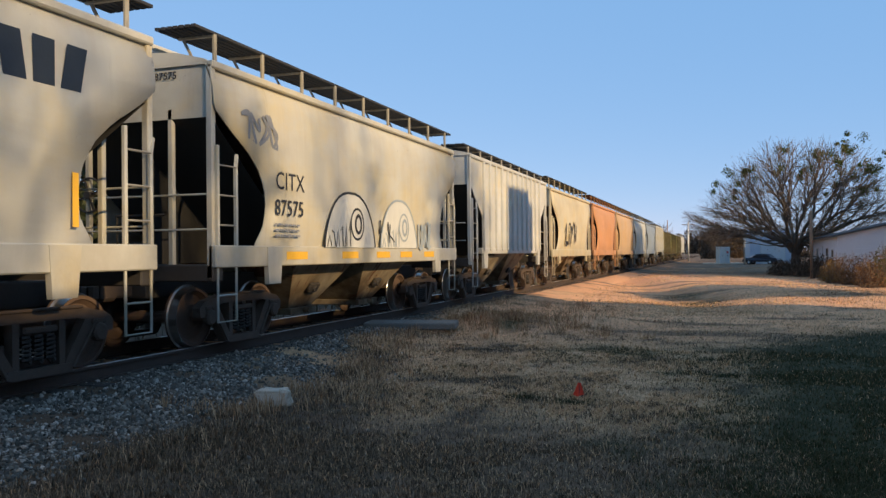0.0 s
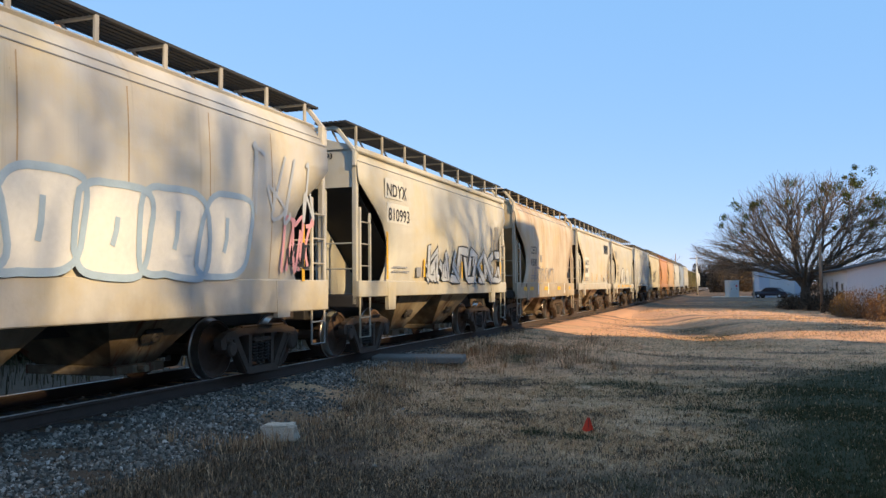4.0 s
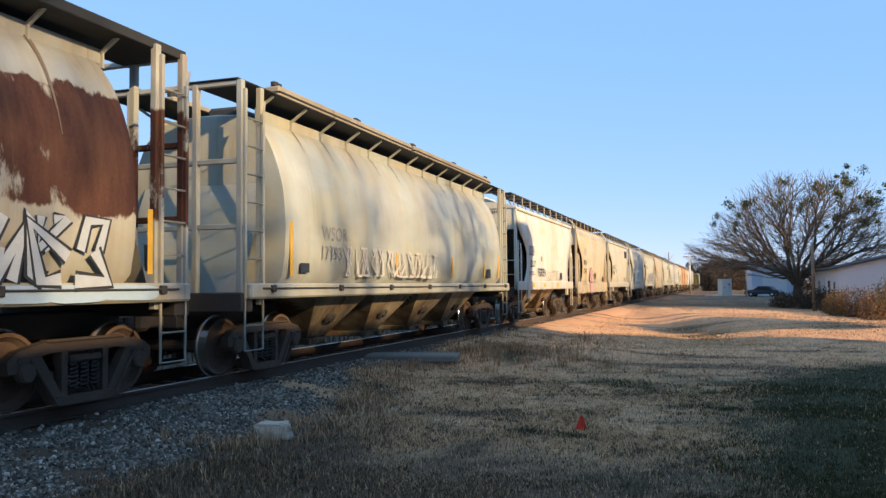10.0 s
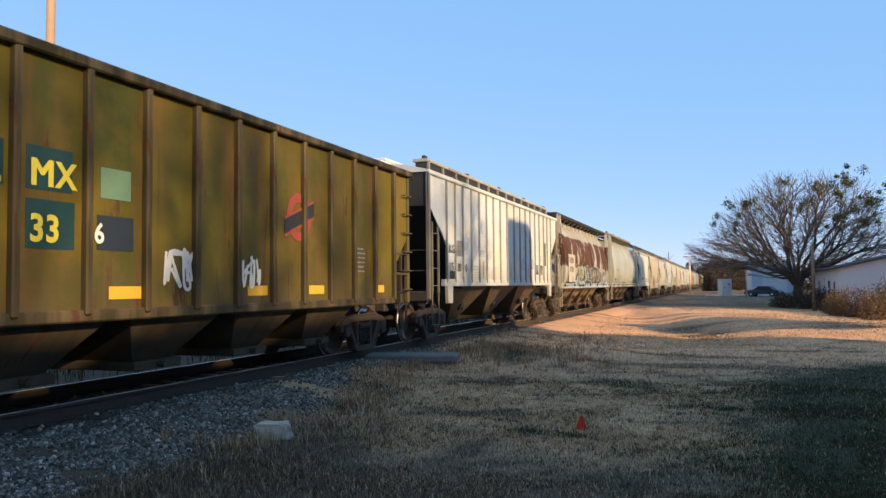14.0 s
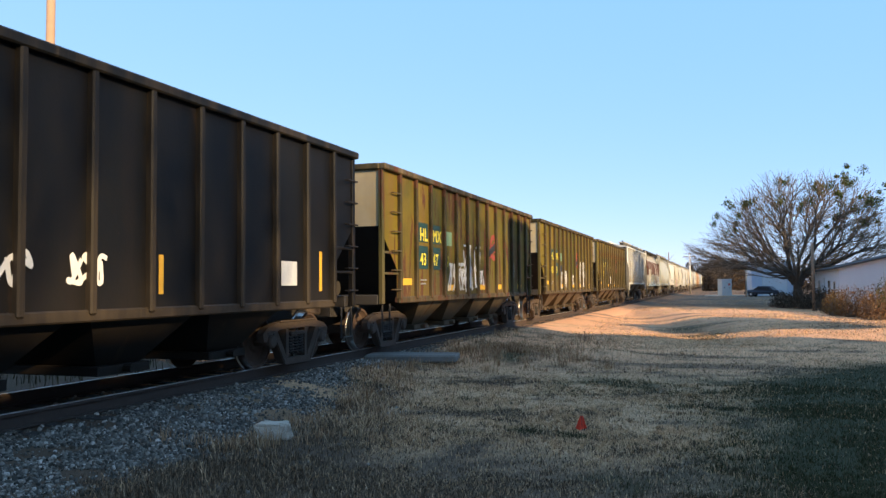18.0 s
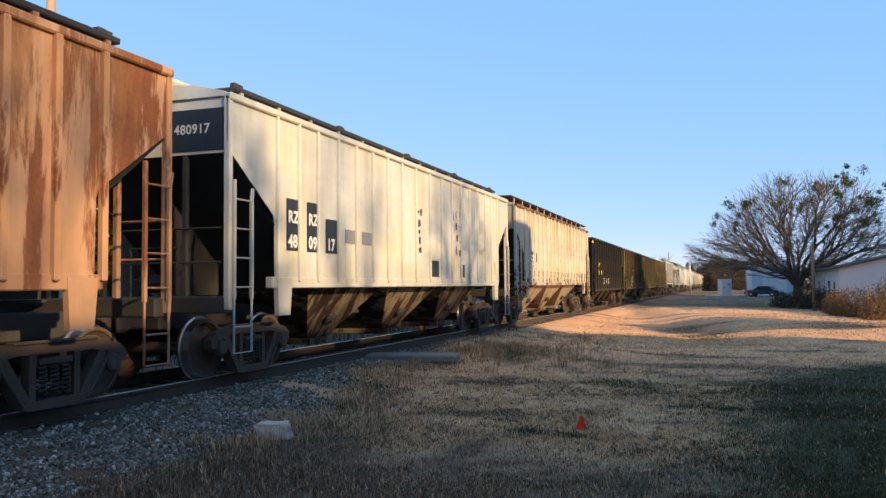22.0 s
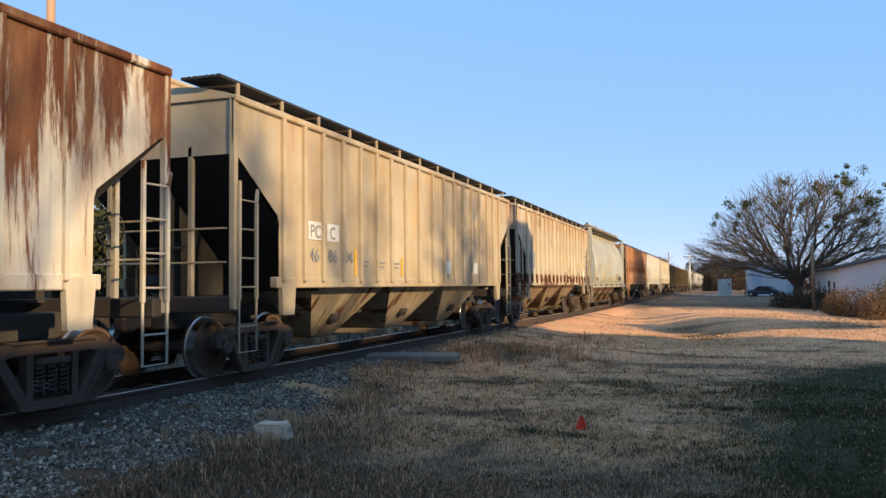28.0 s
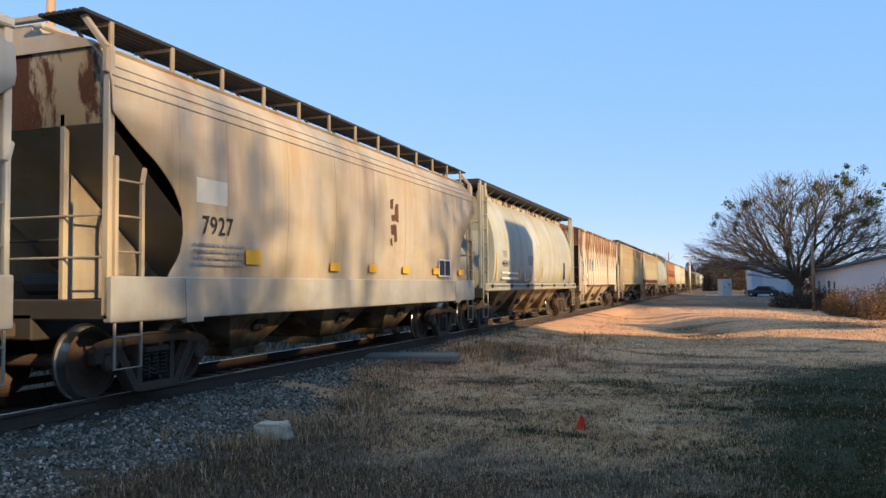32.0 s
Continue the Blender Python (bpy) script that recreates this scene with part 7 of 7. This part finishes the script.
def build_trees():
    rnd, rng = random.Random(21), np.random.default_rng(21)
    # the broad tree beside the lane
    ts = dome(rnd, 7000, 0.5, 0, 2.9, 8.6, 8.0, 8.0, 0.05, 0.6)
    ts += dome(rnd, 2200, 0.5, 0, 2.9, 7.8, 7.5, 7.2, 0.02, 0.3)
    ts += [Vector((rnd.uniform(-8.2, -5.5), rnd.uniform(-4, 4), rnd.uniform(3.2, 5.2))) for _ in range(300)]
    tree = bare_tree(5.3, 66.0, "broad bare winter tree with dark green clumps in its crown", 2.1, ts, 0.0105, 7, 26, 0.40, (0.2, 0.36))
    places = []
    for cx, cz, n, s in ((3.5, 10.0, 3, 0.2), (3.8, 9.5, 5, 0.28), (1.8, 9.3, 4, 0.22), (1.7, 8.5, 5, 0.24), (-0.5, 9.9, 3, 0.25), (-2.8, 7.55, 3, 0.2), (-3.5, 7.65, 3, 0.2), (-1.3, 7.7, 3, 0.2), (0.3, 7.4, 3, 0.22),
                         (2.8, 8.0, 3, 0.25), (3.5, 7.1, 6, 0.35), (4.5, 7.5, 6, 0.35), (5.2, 7.7, 5, 0.3), (5.4, 8.5, 3, 0.15), (4.8, 6.3, 8, 0.45), (2.9, 6.4, 6, 0.4), (6.0, 6.6, 6, 0.4), (-4.7, 7.7, 2, 0.15), (-4.6, 5.7, 2, 0.15), (-5.6, 6.7, 2, 0.12), (1.2, 7.9, 3, 0.25), (-4.0, 6.6, 2, 0.2), (3.0, 9.0, 3, 0.25)):
        for k in range(n):
            c = Vector((cx + rnd.gauss(0, s), rnd.uniform(-3.5, 2.5), cz + rnd.gauss(0, s * 0.8)))
            r = rnd.uniform(0.09, 0.2)
            places += [tuple(c + Vector((rnd.gauss(0, r), rnd.gauss(0, r), rnd.gauss(0, r)))) for _ in range(110)]
    tagged(part("mistletoe", leaf_mesh("mistletoe", places, rng, 0.09), M_CLUMP, tree, "dark green evergreen clumps"), kind="stuff")
    low = [(rnd.gauss(-0.6, 2.6), rnd.uniform(-3, 3), abs(rnd.gauss(3.8, 0.7))) for _ in range(2600)]
    tagged(part("dead_leaf", leaf_mesh("dead_leaf", low, rng, 0.06), M_RUSSET, tree, "brown leaves left on low boughs"), kind="stuff")
    yellow = [(rnd.gauss(2.1, 0.45), rnd.uniform(-3.5, -1), rnd.gauss(3.6, 0.25)) for _ in range(700)] + [(rnd.gauss(0, 0.8), rnd.uniform(-3, -1), rnd.gauss(3.5, 0.4)) for _ in range(420)]
    tagged(part("yellow_leaf", leaf_mesh("yellow_leaf", yellow, rng, 0.06), M_GOLD, tree, "yellowed leaves on a low bough"), kind="stuff")
    # trees past the lane
    for x, y, rx, h, mat, n in ((7.5, 164, 5.5, 7.0, M_BROWN, 3600), (4.4, 152, 4.0, 6.2, M_BROWN, 2600), (1.5, 200, 5.0, 7.0, M_COPSE, 2400)):
        t2 = bare_tree(x, y, "small tree with russet autumn leaves" if mat == M_BROWN else "small bare brown tree past the crossing", 1.6, dome(rnd, 420, 0, 0, 1.8, rx, rx, h - 2, 0.2), 0.02, int(y), 1)
        lv = dome(rnd, n, 0, 0, 1.4, rx, rx, h - 1.4, 0.2, 0.2)
        tagged(part("leaf", leaf_mesh("leaf", lv, rng, 0.24), mat, t2), kind="stuff")
    # the dark wood where the track runs out of sight
    def far_tree(x, y, r, h, seed, leaves, size):
        t3 = bare_tree(x, y, "dark far-off tree at the edge of the wood", 2.0, dome(rnd, 200, 0, 0, 2.0, r * 0.95, r * 0.95, h - 2.0, 0.3, 0.2), 0.03, seed, 1)
        tagged(part("leaf", leaf_mesh("leaf", dome(rnd, leaves, 0, 0, 0.3, r, r, h - 1.6, 0.25, 0.05), rng, size), M_COPSE, t3), kind="stuff")
    for k in range(14):           # beside the line
        far_tree(-0.6 + k * 2.3 + rnd.uniform(-0.6, 0.6), 232 + rnd.uniform(-12, 34), 3.6, rnd.uniform(7.5, 10.5), 100 + k, 1600, 0.40)
    for k in range(4):
        far_tree(-3.4 + rnd.uniform(0, 0.8), 205 + 16 * k, 2.3, rnd.uniform(7.5, 9.5), 120 + k, 1300, 0.36)
    for k in range(9):
        far_tree(-13.6 - k * 2.4 + rnd.uniform(-0.6, 0.2), 232 + rnd.uniform(-12, 40), 2.6 if k < 2 else 3.8, rnd.uniform(8, 11.5), 130 + k, 1500, 0.40)
    for k in range(9):            # where the line runs out of sight
        far_tree(-26 + 4.6 * k + rnd.uniform(-1, 1), 690 + rnd.uniform(-15, 30), 6.0, rnd.uniform(21, 27), 140 + k, 1800, 0.9)
    for k in range(9):
        x, y = -16 - 6 * k + rnd.uniform(-2, 2), 205 + rnd.uniform(-12, 40)
        bare_tree(x, y, "bare far-off tree behind the train", 2.5, dome(rnd, 260, 0, 0, 3, 5, 5, rnd.uniform(6, 9), 0.2), 0.03, 200 + k, 2)
    # added dark growth behind the train, to block the sky in the car gaps
    for k in range(30):
        x, y, h = -18 - rnd.uniform(0, 4), 4 + 3.0 * k + rnd.uniform(-1, 1), rnd.uniform(4.2, 6.0)
        t5 = bare_tree(x, y, "shrubby tree added behind the train to darken the gaps", 0.8, dome(rnd, 60, 0, 0, 0.6, 2.6, 2.6, h, 0.1, 0.2), 0.02, 400 + k, 1)
        tagged(part("leaf", leaf_mesh("leaf", dome(rnd, 1900, 0, 0, 0.2, 2.9, 2.9, h, 0.1, 0.1), rng, 0.32), M_HEDGE, t5), kind="stuff")
    # dead brush and bushes beside the house
    dead, dim = "russet dead bush beside the house", "dark low bush under the tree"
    for x, y, rx, h, mat, n, lab in ((5.55, 47.0, 0.8, 1.5, M_GOLD, 900, "brown bush with yellowed leaves"), (6.3, 46.2, 1.0, 1.9, M_RUSSET, 1500, dead), (7.2, 45.6, 1.1, 2.1, M_RUSSET, 1600, dead), (8.2, 46.4, 1.1, 2.2, M_RUSSET, 1500, dead),
                                     (7.4, 43.6, 0.7, 2.5, M_CLUMP, 900, "green bush among dead brush"), (6.7, 43.0, 0.9, 1.6, M_RUSSET, 1300, dead), (5.9, 48.6, 0.9, 1.7, M_RUSSET, 1200, dead), (7.9, 44.6, 0.9, 1.9, M_GOLD, 900, "brown bush with yellowed leaves"),
                                     (4.2, 62.0, 1.3, 1.3, M_COPSE, 1700, dim), (5.4, 60.0, 1.5, 1.7, M_COPSE, 2000, dim), (6.6, 58.5, 1.4, 1.9, M_COPSE, 2000, dim), (6.3, 54.0, 1.2, 1.6, M_COPSE, 1600, "dark low bush beside the pole")):
        bush = thing("bush", lab, "bush", "", "", pose(x, y, lie(x, y)))
        stems = Geo()
        ts = dome(rnd, 90, 0, 0, 0.1, rx, rx, h, 0.0, 0.3)
        for t in ts:
            stems.tube([(rnd.uniform(-0.5, 0.5) * rx, rnd.uniform(-0.5, 0.5) * rx, -0.05), tuple(Vector((t.x * 0.7, t.y * 0.7, t.z * 0.6))), tuple(t)], [0.016, 0.012, 0.006], 3, False)
        tagged(part("stem", stems, M_TWIG, bush, "thin dead stems"), kind="stuff")
        tagged(part("leaf", leaf_mesh("leaf", dome(rnd, n, 0, 0, 0.1, rx, rx, h * 0.85, 0.0, 0.1), rng, 0.09 if mat == M_COPSE else 0.06), mat, bush), kind="stuff")


# ---------------------------------------------------------------- houses, poles and small things
M_SIDING = plain("white_siding", (0.58, 0.59, 0.61), 0.7, 0.0, 0.12, 2)
M_SHINGLE = plain("dark_shingle", (0.07, 0.065, 0.065), 0.9, 0.0, 0.4, 6, 0.4)
M_PANE = plain("dark_pane", (0.03, 0.035, 0.045), 0.15, 0.0, 0.2, 3, 0.0)
M_TRIM = plain("pale_trim", (0.55, 0.53, 0.5), 0.7, 0.0, 0.2, 4)
M_POLE = plain("pole_wood", (0.27, 0.165, 0.10), 0.9, 0.0, 0.35, 5, 0.5)
M_METAL = plain("pale_metal", (0.44, 0.49, 0.58), 0.5, 0.0, 0.12, 3)
M_CONC = plain("rough_concrete", (0.60, 0.50, 0.39), 0.95, 0.0, 0.35, 9, 0.9)


def gable_house(label, w, d, eave, ridge, m, siding, roof_mat, openings=(), courses=0.25, category="house", gable=False):
    """A house with its ridge along its local x: lapped siding, gabled roof with eaves, doors and windows on its front (-y)."""
    ho = thing("house", label, category, "", "", m)
    wall = Geo()
    wall.box(-w / 2, w / 2, -d / 2, d / 2, 0, eave)
    for s in (1, -1):
        wall.add([(s * w / 2, -d / 2, eave), (s * w / 2, d / 2, eave), (s * w / 2, 0, ridge)], [(0, 1, 2)[::s]])
    part("wall", wall, siding, ho)
    lap = shared(("lap", w), lambda: Geo().box(-w / 2 - 0.012, w / 2 + 0.012, -0.02, 0.0, 0, courses - 0.02).mesh("siding_board"))
    z = 0.1
    while z < eave - courses * 0.5:
        part("siding_board", lap, siding, ho).matrix_basis = pose(0, -d / 2 - 0.002, z, -3)
        z += courses
    if gable:
        z = 0.1
        while z < ridge - courses:
            half = d / 2 if z + courses < eave else (d / 2) * (ridge - z - courses) / (ridge - eave)
            part("siding_board", Geo().box(0, 0.02, -half, half, 0, courses - 0.02), siding, ho).matrix_basis = pose(w / 2 + 0.002, 0, z, 0, 3, 0)
            z += courses
    for s in (1, -1):
        r = Geo()
        a, b = Vector((0, s * (d / 2 + 0.35), eave - 0.35 * (ridge - eave) / (d / 2))), Vector((0, 0, ridge + 0.02))
        up = Vector((0, s * (ridge - eave), d / 2)).normalized() * 0.1
        q = [a, b, b + up, a + up]
        n0 = [(x, p.y, p.z) for x in (-w / 2 - 0.3, w / 2 + 0.3) for p in q]
        r.add(n0, [(0, 1, 2, 3), (7, 6, 5, 4), (0, 4, 5, 1), (1, 5, 6, 2), (2, 6, 7, 3), (3, 7, 4, 0)])
        part("roof", r, roof_mat, ho)
    for kind, x, z, ww, hh in openings:
        o = part(kind, Geo().box(x - ww / 2 - 0.07, x + ww / 2 + 0.07, -d / 2 - 0.06, -d / 2 - 0.02, z - 0.07, z + hh + 0.07, 0.01), M_TRIM, ho)
        part("pane" if kind == "window" else "leaf", Geo().box(x - ww / 2, x + ww / 2, -d / 2 - 0.075, -d / 2 - 0.05, z, z + hh), M_PANE if kind == "window" else M_SIDING, o)
        if kind == "window":
            part("glazing_bar", Geo().box(x - ww / 2, x + ww / 2, -d / 2 - 0.09, -d / 2 - 0.07, z + hh / 2 - 0.03, z + hh / 2 + 0.03), M_TRIM, o)
    return ho


def utility_pole(x, y, h, r, label, arms=0, mat=None, group="poles"):
    po = thing("utility_pole", label, "pole", group, "", pose(x, y, lie(x, y)))
    part("shaft", Geo().tube([(0, 0, -0.3), (0, 0, h * 0.5), (0.02, 0, h)], [r * 1.15, r, r * 0.8], 12), mat or M_POLE, po, smooth=True)
    for k in range(arms):
        part("crossarm", Geo().box(-1.1, 1.1, -0.06, 0.06, h - 0.5 - 0.7 * k, h - 0.38 - 0.7 * k, 0.01), M_POLE, po)
    return po


def build_place():
    # white house, its gable towards the track, behind the bushes
    gable_house("low white house with a grey gabled roof", 13, 12, 2.62, 3.95, pose(12.45, 58.5, -0.42, 0, 0, -90), M_SIDING, M_SHINGLE,
                (("window", -3.6, 0.9, 0.8, 1.0), ("door", -1.0, 0.05, 0.9, 2.0), ("window", 2.0, 0.9, 0.9, 1.0), ("window", 4.6, 0.9, 0.7, 0.9)), 0.15, gable=True)
    gable_house("pale blue metal storage building", 5.2, 8, 4.3, 4.6, pose(6.15, 122.0, -0.42, 0, 0, 3), M_METAL, M_METAL, (("door", 0.3, 0.05, 3.0, 3.2),), 0.5, "storage building")
    # relay cabinet beside the track
    sh = thing("equipment_cabinet", "white metal railway equipment cabinet on a concrete pad", "cabinet", "", "", pose(0.25, 120, -0.42, 0, 0, 28))
    part("pad", Geo().box(-1.3, 1.3, -0.9, 0.9, 0, 0.12, 0.02), M_CONC, sh)
    part("body", Geo().box(-0.75, 0.75, -0.6, 0.6, 0.12, 2.35, 0.03), plain("cabinet_white", (0.58, 0.58, 0.56), 0.5, 0, 0.08), sh)
    part("roof", Geo().box(-0.82, 0.82, -0.68, 0.68, 2.35, 2.42, 0.02), plain("cabinet_roof", (0.6, 0.6, 0.6), 0.5), sh)
    for s in (-0.37, 0.37):
        door = part("door", Geo().box(s - 0.34, s + 0.34, -0.63, -0.6, 0.25, 2.25, 0.01), plain("cabinet_door", (0.56, 0.56, 0.54), 0.5, 0, 0.1), sh)
        part("handle", Geo().box(s - 0.03, s + 0.03, -0.67, -0.63, 1.1, 1.3), M_STEEL, door)
    part("notice", Geo().box(0.2, 0.5, -0.645, -0.632, 1.5, 1.8), M_REDSP, sh)
    tagged(part("pavement", Geo().box(-2.5, 5.5, 122.5, 127, -0.45, -0.33, 0.02), M_CONC), "pale concrete crossing slab", "pavement", kind="structure")
    # poles
    utility_pole(5.38, 55.5, 4.3, 0.10, "short weathered wooden pole beside the lane")
    utility_pole(2.85, 110, 6.3, 0.13, "pale wooden utility pole past the lane", 0, plain("pale_pole", (0.45, 0.42, 0.38), 0.9))
    utility_pole(-5.5, 150, 7.0, 0.16, "pale utility pole beside the track", 1, plain("white_pole", (0.6, 0.58, 0.55), 0.9))
    # paler wood than the other poles: warm sunlight is put into its colour
    utility_pole(-16.0, 15.8, 12.5, 0.12, "tall orange-brown wooden utility pole behind the train", 0, plain("sunlit_pole", (0.46, 0.29, 0.18), 0.9, 0.0, 0.25, 5, 0.4))
    utility_pole(-11.5, 190, 9.0, 0.11, "distant wooden utility pole", 0)
    # parked car
    car = thing("parked_car", "dark blue sedan parked beside the storage building", "car", "", "", pose(5.0, 113, -0.4, 0, 0, 68))
    navy = plain("car_paint", (0.025, 0.03, 0.045), 0.3, 0.3, 0.1, 2, 0.0)
    prof = [(-2.2, 0.35), (-2.25, 0.62), (-2.1, 0.85), (-1.5, 0.92), (-1.0, 1.36), (-0.2, 1.42), (0.5, 1.38), (1.1, 0.95), (1.9, 0.86), (2.2, 0.68), (2.2, 0.35)]
    body = Geo()
    n = len(prof)
    for x, k in ((-0.85, 0.93), (-0.72, 1.0), (0.72, 1.0), (0.85, 0.93)):
        body.v += [(x * (1 if z < 0.95 else 0.82), y, 0.35 + (z - 0.35) * k) for y, z in prof]
    for i in range(3):
        body.f += [(i * n + j, i * n + (j + 1) % n, (i + 1) * n + (j + 1) % n, (i + 1) * n + j) for j in range(n)]
    body.f += [tuple(range(n))[::-1], tuple(range(3 * n, 4 * n))]
    part("body", body, navy, car)
    for s in (1, -1):
        part("window", Geo().plate([(-1.2, 0.95), (0.85, 0.95), (0.4, 1.28), (-0.9, 1.28)], 0.01, pose(s * 0.86 if s > 0 else -0.85, 0, 0)), M_PANE, car)
        for yy in (-1.35, 1.35):
            wh = part("wheel", Geo().lathe([(-0.1, 0.15), (-0.1, 0.30), (-0.06, 0.33), (0.06, 0.33), (0.1, 0.30), (0.1, 0.15)], 18, pose(s * 0.78, yy, 0.33)), M_DARK, car)
            part("rim", Geo().lathe([(s * 0.08, 0.001), (s * 0.09, 0.16), (s * 0.02, 0.19)], 12, pose(s * 0.78, yy, 0.33)), M_SILVER, wh)
    # small things on the near ground
    rk = Geo()
    v, f = ico()
    rr = random.Random(3)
    for i in range(13):
        for j in range(22):
            u, w = math.pi * i / 12, 2 * math.pi * j / 22
            p = [math.copysign(abs(k) ** 0.32, k) for k in (math.sin(u) * math.cos(w), math.sin(u) * math.sin(w), math.cos(u))]
            bump = 1 + 0.26 * noise.noise((p[0] * 2.2, p[1] * 2.2, p[2] * 2.2)) + 0.10 * noise.noise((p[0] * 6, p[1] * 6, p[2] * 6))
            rk.v.append((0.2 * p[0] * bump, 0.12 * p[1] * bump, 0.1 + 0.11 * p[2] * bump))
    rk.f = [(i * 22 + j, (i + 1) * 22 + j, (i + 1) * 22 + (j + 1) % 22, i * 22 + (j + 1) % 22) for i in range(12) for j in range(22)]
    blk = part("concrete_block", rk, M_CONC)
    blk.matrix_basis = pose(-5.0, 8.33, lie(-5.0, 8.33) - 0.015, 2, -3, 18)
    tagged(blk, "broken lump of pale concrete in the grass", "concrete block")
    fl = thing("marker_flag", "small red survey flag on a wire stake", "flag", "", "", pose(-1.6, 9.5, lie(-1.6, 9.5)))
    part("wire", Geo().tube([(0, 0, -0.02), (0.005, 0, 0.10), (0.0, 0, 0.2)], 0.0025, 5), M_STEEL, fl)
    cl = Geo()
    cl.add([(-0.012, 0, 0.2), (0.02, 0.006, 0.195), (-0.075, 0.01, 0.05), (-0.02, -0.02, 0.035), (0.03, 0.012, 0.05), (0.06, -0.004, 0.06)], [(0, 2, 3), (0, 3, 4, 1), (1, 4, 5)])
    part("cloth", cl, plain("red_vinyl", (0.72, 0.05, 0.02), 0.5, 0, 0.1, 20, 0.0), fl, "drooping red plastic flag")
    slab = part("timber_slab", Geo().box(-1.0, 1.0, -0.42, 0.42, -0.02, 0.14, 0.03), plain("old_timber", (0.19, 0.17, 0.145), 0.95, 0, 0.4, 5, 0.6))
    slab.matrix_basis = pose(-6.45, 16.5, lie(-6.45, 16.5), 0, 0, 12)
    tagged(slab, "old dark crossing timber half sunk in the dirt", "timber")
    st = part("stake", Geo().box(-0.012, 0.012, -0.012, 0.012, 0, 0.36, 0.003), M_POLE)
    st.matrix_basis = pose(-4.05, 24.9, lie(-4.05, 24.9) - 0.02, 2, 1, 0)
    tagged(st, "thin wooden survey stake", "stake")
    bit = part("litter", Geo().box(-0.08, 0.08, -0.05, 0.05, 0, 0.07, 0.02), M_WHITE)
    bit.matrix_basis = pose(-5.84, 21.37, lie(-5.84, 21.37), 0, 8, 30)
    tagged(bit, "scrap of white litter on the dirt", "litter")
    # unseen houses, tower and trees, added across the street to throw the evening shade
    gable_house("unseen tall white house added across the street for shade", 17, 8, 7.8, 10.1, pose(15.5, -6.8, -0.42, 0, 0, 90), M_SIDING, M_SHINGLE)
    gable_house("unseen tall white house added across the street for shade", 17.4, 8, 7.7, 10.05, pose(15.5, 10.45, -0.42, 0, 0, 90), M_SIDING, M_SHINGLE)
    tw = part("shade_tower", Geo().box(10.2, 11.6, 18.5, 21.5, -0.45, 10.4, 0.03), plain("stack_brick", (0.3, 0.14, 0.09), 0.9, 0, 0.3, 6))
    tagged(tw, "unseen plain brick tower added beside a house for shade", "tower")
    rnd = random.Random(77)
    # unseen trees added where their crowns dapple the train
    for x, y, z, rx, rz, n, s in ((30, -6.5, 17.3, 2.3, 2.6, 1500, 1), (33, -11.4, 20.2, 2.3, 1.5, 520, 2), (28, 5.6, 16.8, 3.3, 2.4, 1300, 4), (34, -4, 19.6, 2.2, 2.0, 300, 3), (27, 25.5, 9.0, 2.5, 1.2, 140, 5)):
        bare_tree(x, y, "unseen tall bare tree added across the street for shade", z * 0.5, dome(rnd, n, 0, 0, z, rx, rx, rz, 1.0, 0.2), 0.012, 300 + s, 1, 0.38)
    rng = np.random.default_rng(31)
    # unseen small trees added to lay shade on the sunlit ground
    for x, y, z, r, deep, n in ((20.2, 22.9, 7.3, 1.9, 0.8, 1700), (18.7, 25.2, 7.4, 2.4, 1.1, 2600), (17.3, 27.6, 7.4, 2.2, 1.0, 2300), (13.5, 44.0, 6.2, 1.5, 0.35, 500), (26.0, 47.0, 11.7, 2.4, 1.0, 600)):
        t4 = bare_tree(x, y, "unseen half-bare small tree added across the street for shade", z * 0.7, dome(rnd, 80, 0, 0, z, r, r, deep, 0.8, 0.2), 0.02, int(y), 1)
        tagged(part("leaf", leaf_mesh("leaf", dome(rnd, n, 0, 0, z, r, r, deep, 0.8, 0.2), rng, 0.24), M_HEDGE, t4), kind="stuff")
    # unseen evergreen row, added to shade the far ground and the house
    for k in range(24):
        x, y, h = 24.5 + rnd.uniform(-0.8, 0.8), 43.8 + 3.4 * k, rnd.uniform(14.0, 15.5)
        ev = thing("tree", "unseen tall dense evergreen added behind the houses for shade", "tree", "evergreens behind the houses", "", pose(x, y, -0.42))
        part("trunk", Geo().tube([(0, 0, -0.2), (0, 0, h * 0.9)], [0.25, 0.06], 8), M_BARK, ev)
        tagged(part("leaf", leaf_mesh("leaf", dome(rnd, 2600, 0, 0, 0.6, 2.9, 2.9, h - 0.6, 0.05, 0.2), rng, 0.5), M_HEDGE, ev), kind="stuff")
    # more unseen evergreens, added to cut light from the low sky
    for k in range(17):
        x, y = 33 + rnd.uniform(-3, 4), -62 + 5.6 * k
        ev = thing("tree", "unseen dense evergreen added across the street to block low sky", "tree", "evergreens across the street", "", pose(x, y, -0.42))
        part("trunk", Geo().tube([(0, 0, -0.2), (0, 0, 7)], [0.25, 0.08], 8), M_BARK, ev)
        tagged(part("leaf", leaf_mesh("leaf", dome(rnd, 900, 0, 0, 1.0, 3.2, 3.2, rnd.uniform(7.0, 8.3), 0.1, 0.2), rng, 0.6), M_HEDGE, ev), kind="stuff")


build_ground()
build_track()
build_ballast()
build_grass()
build_trees()
build_place()
build_train()
motions()
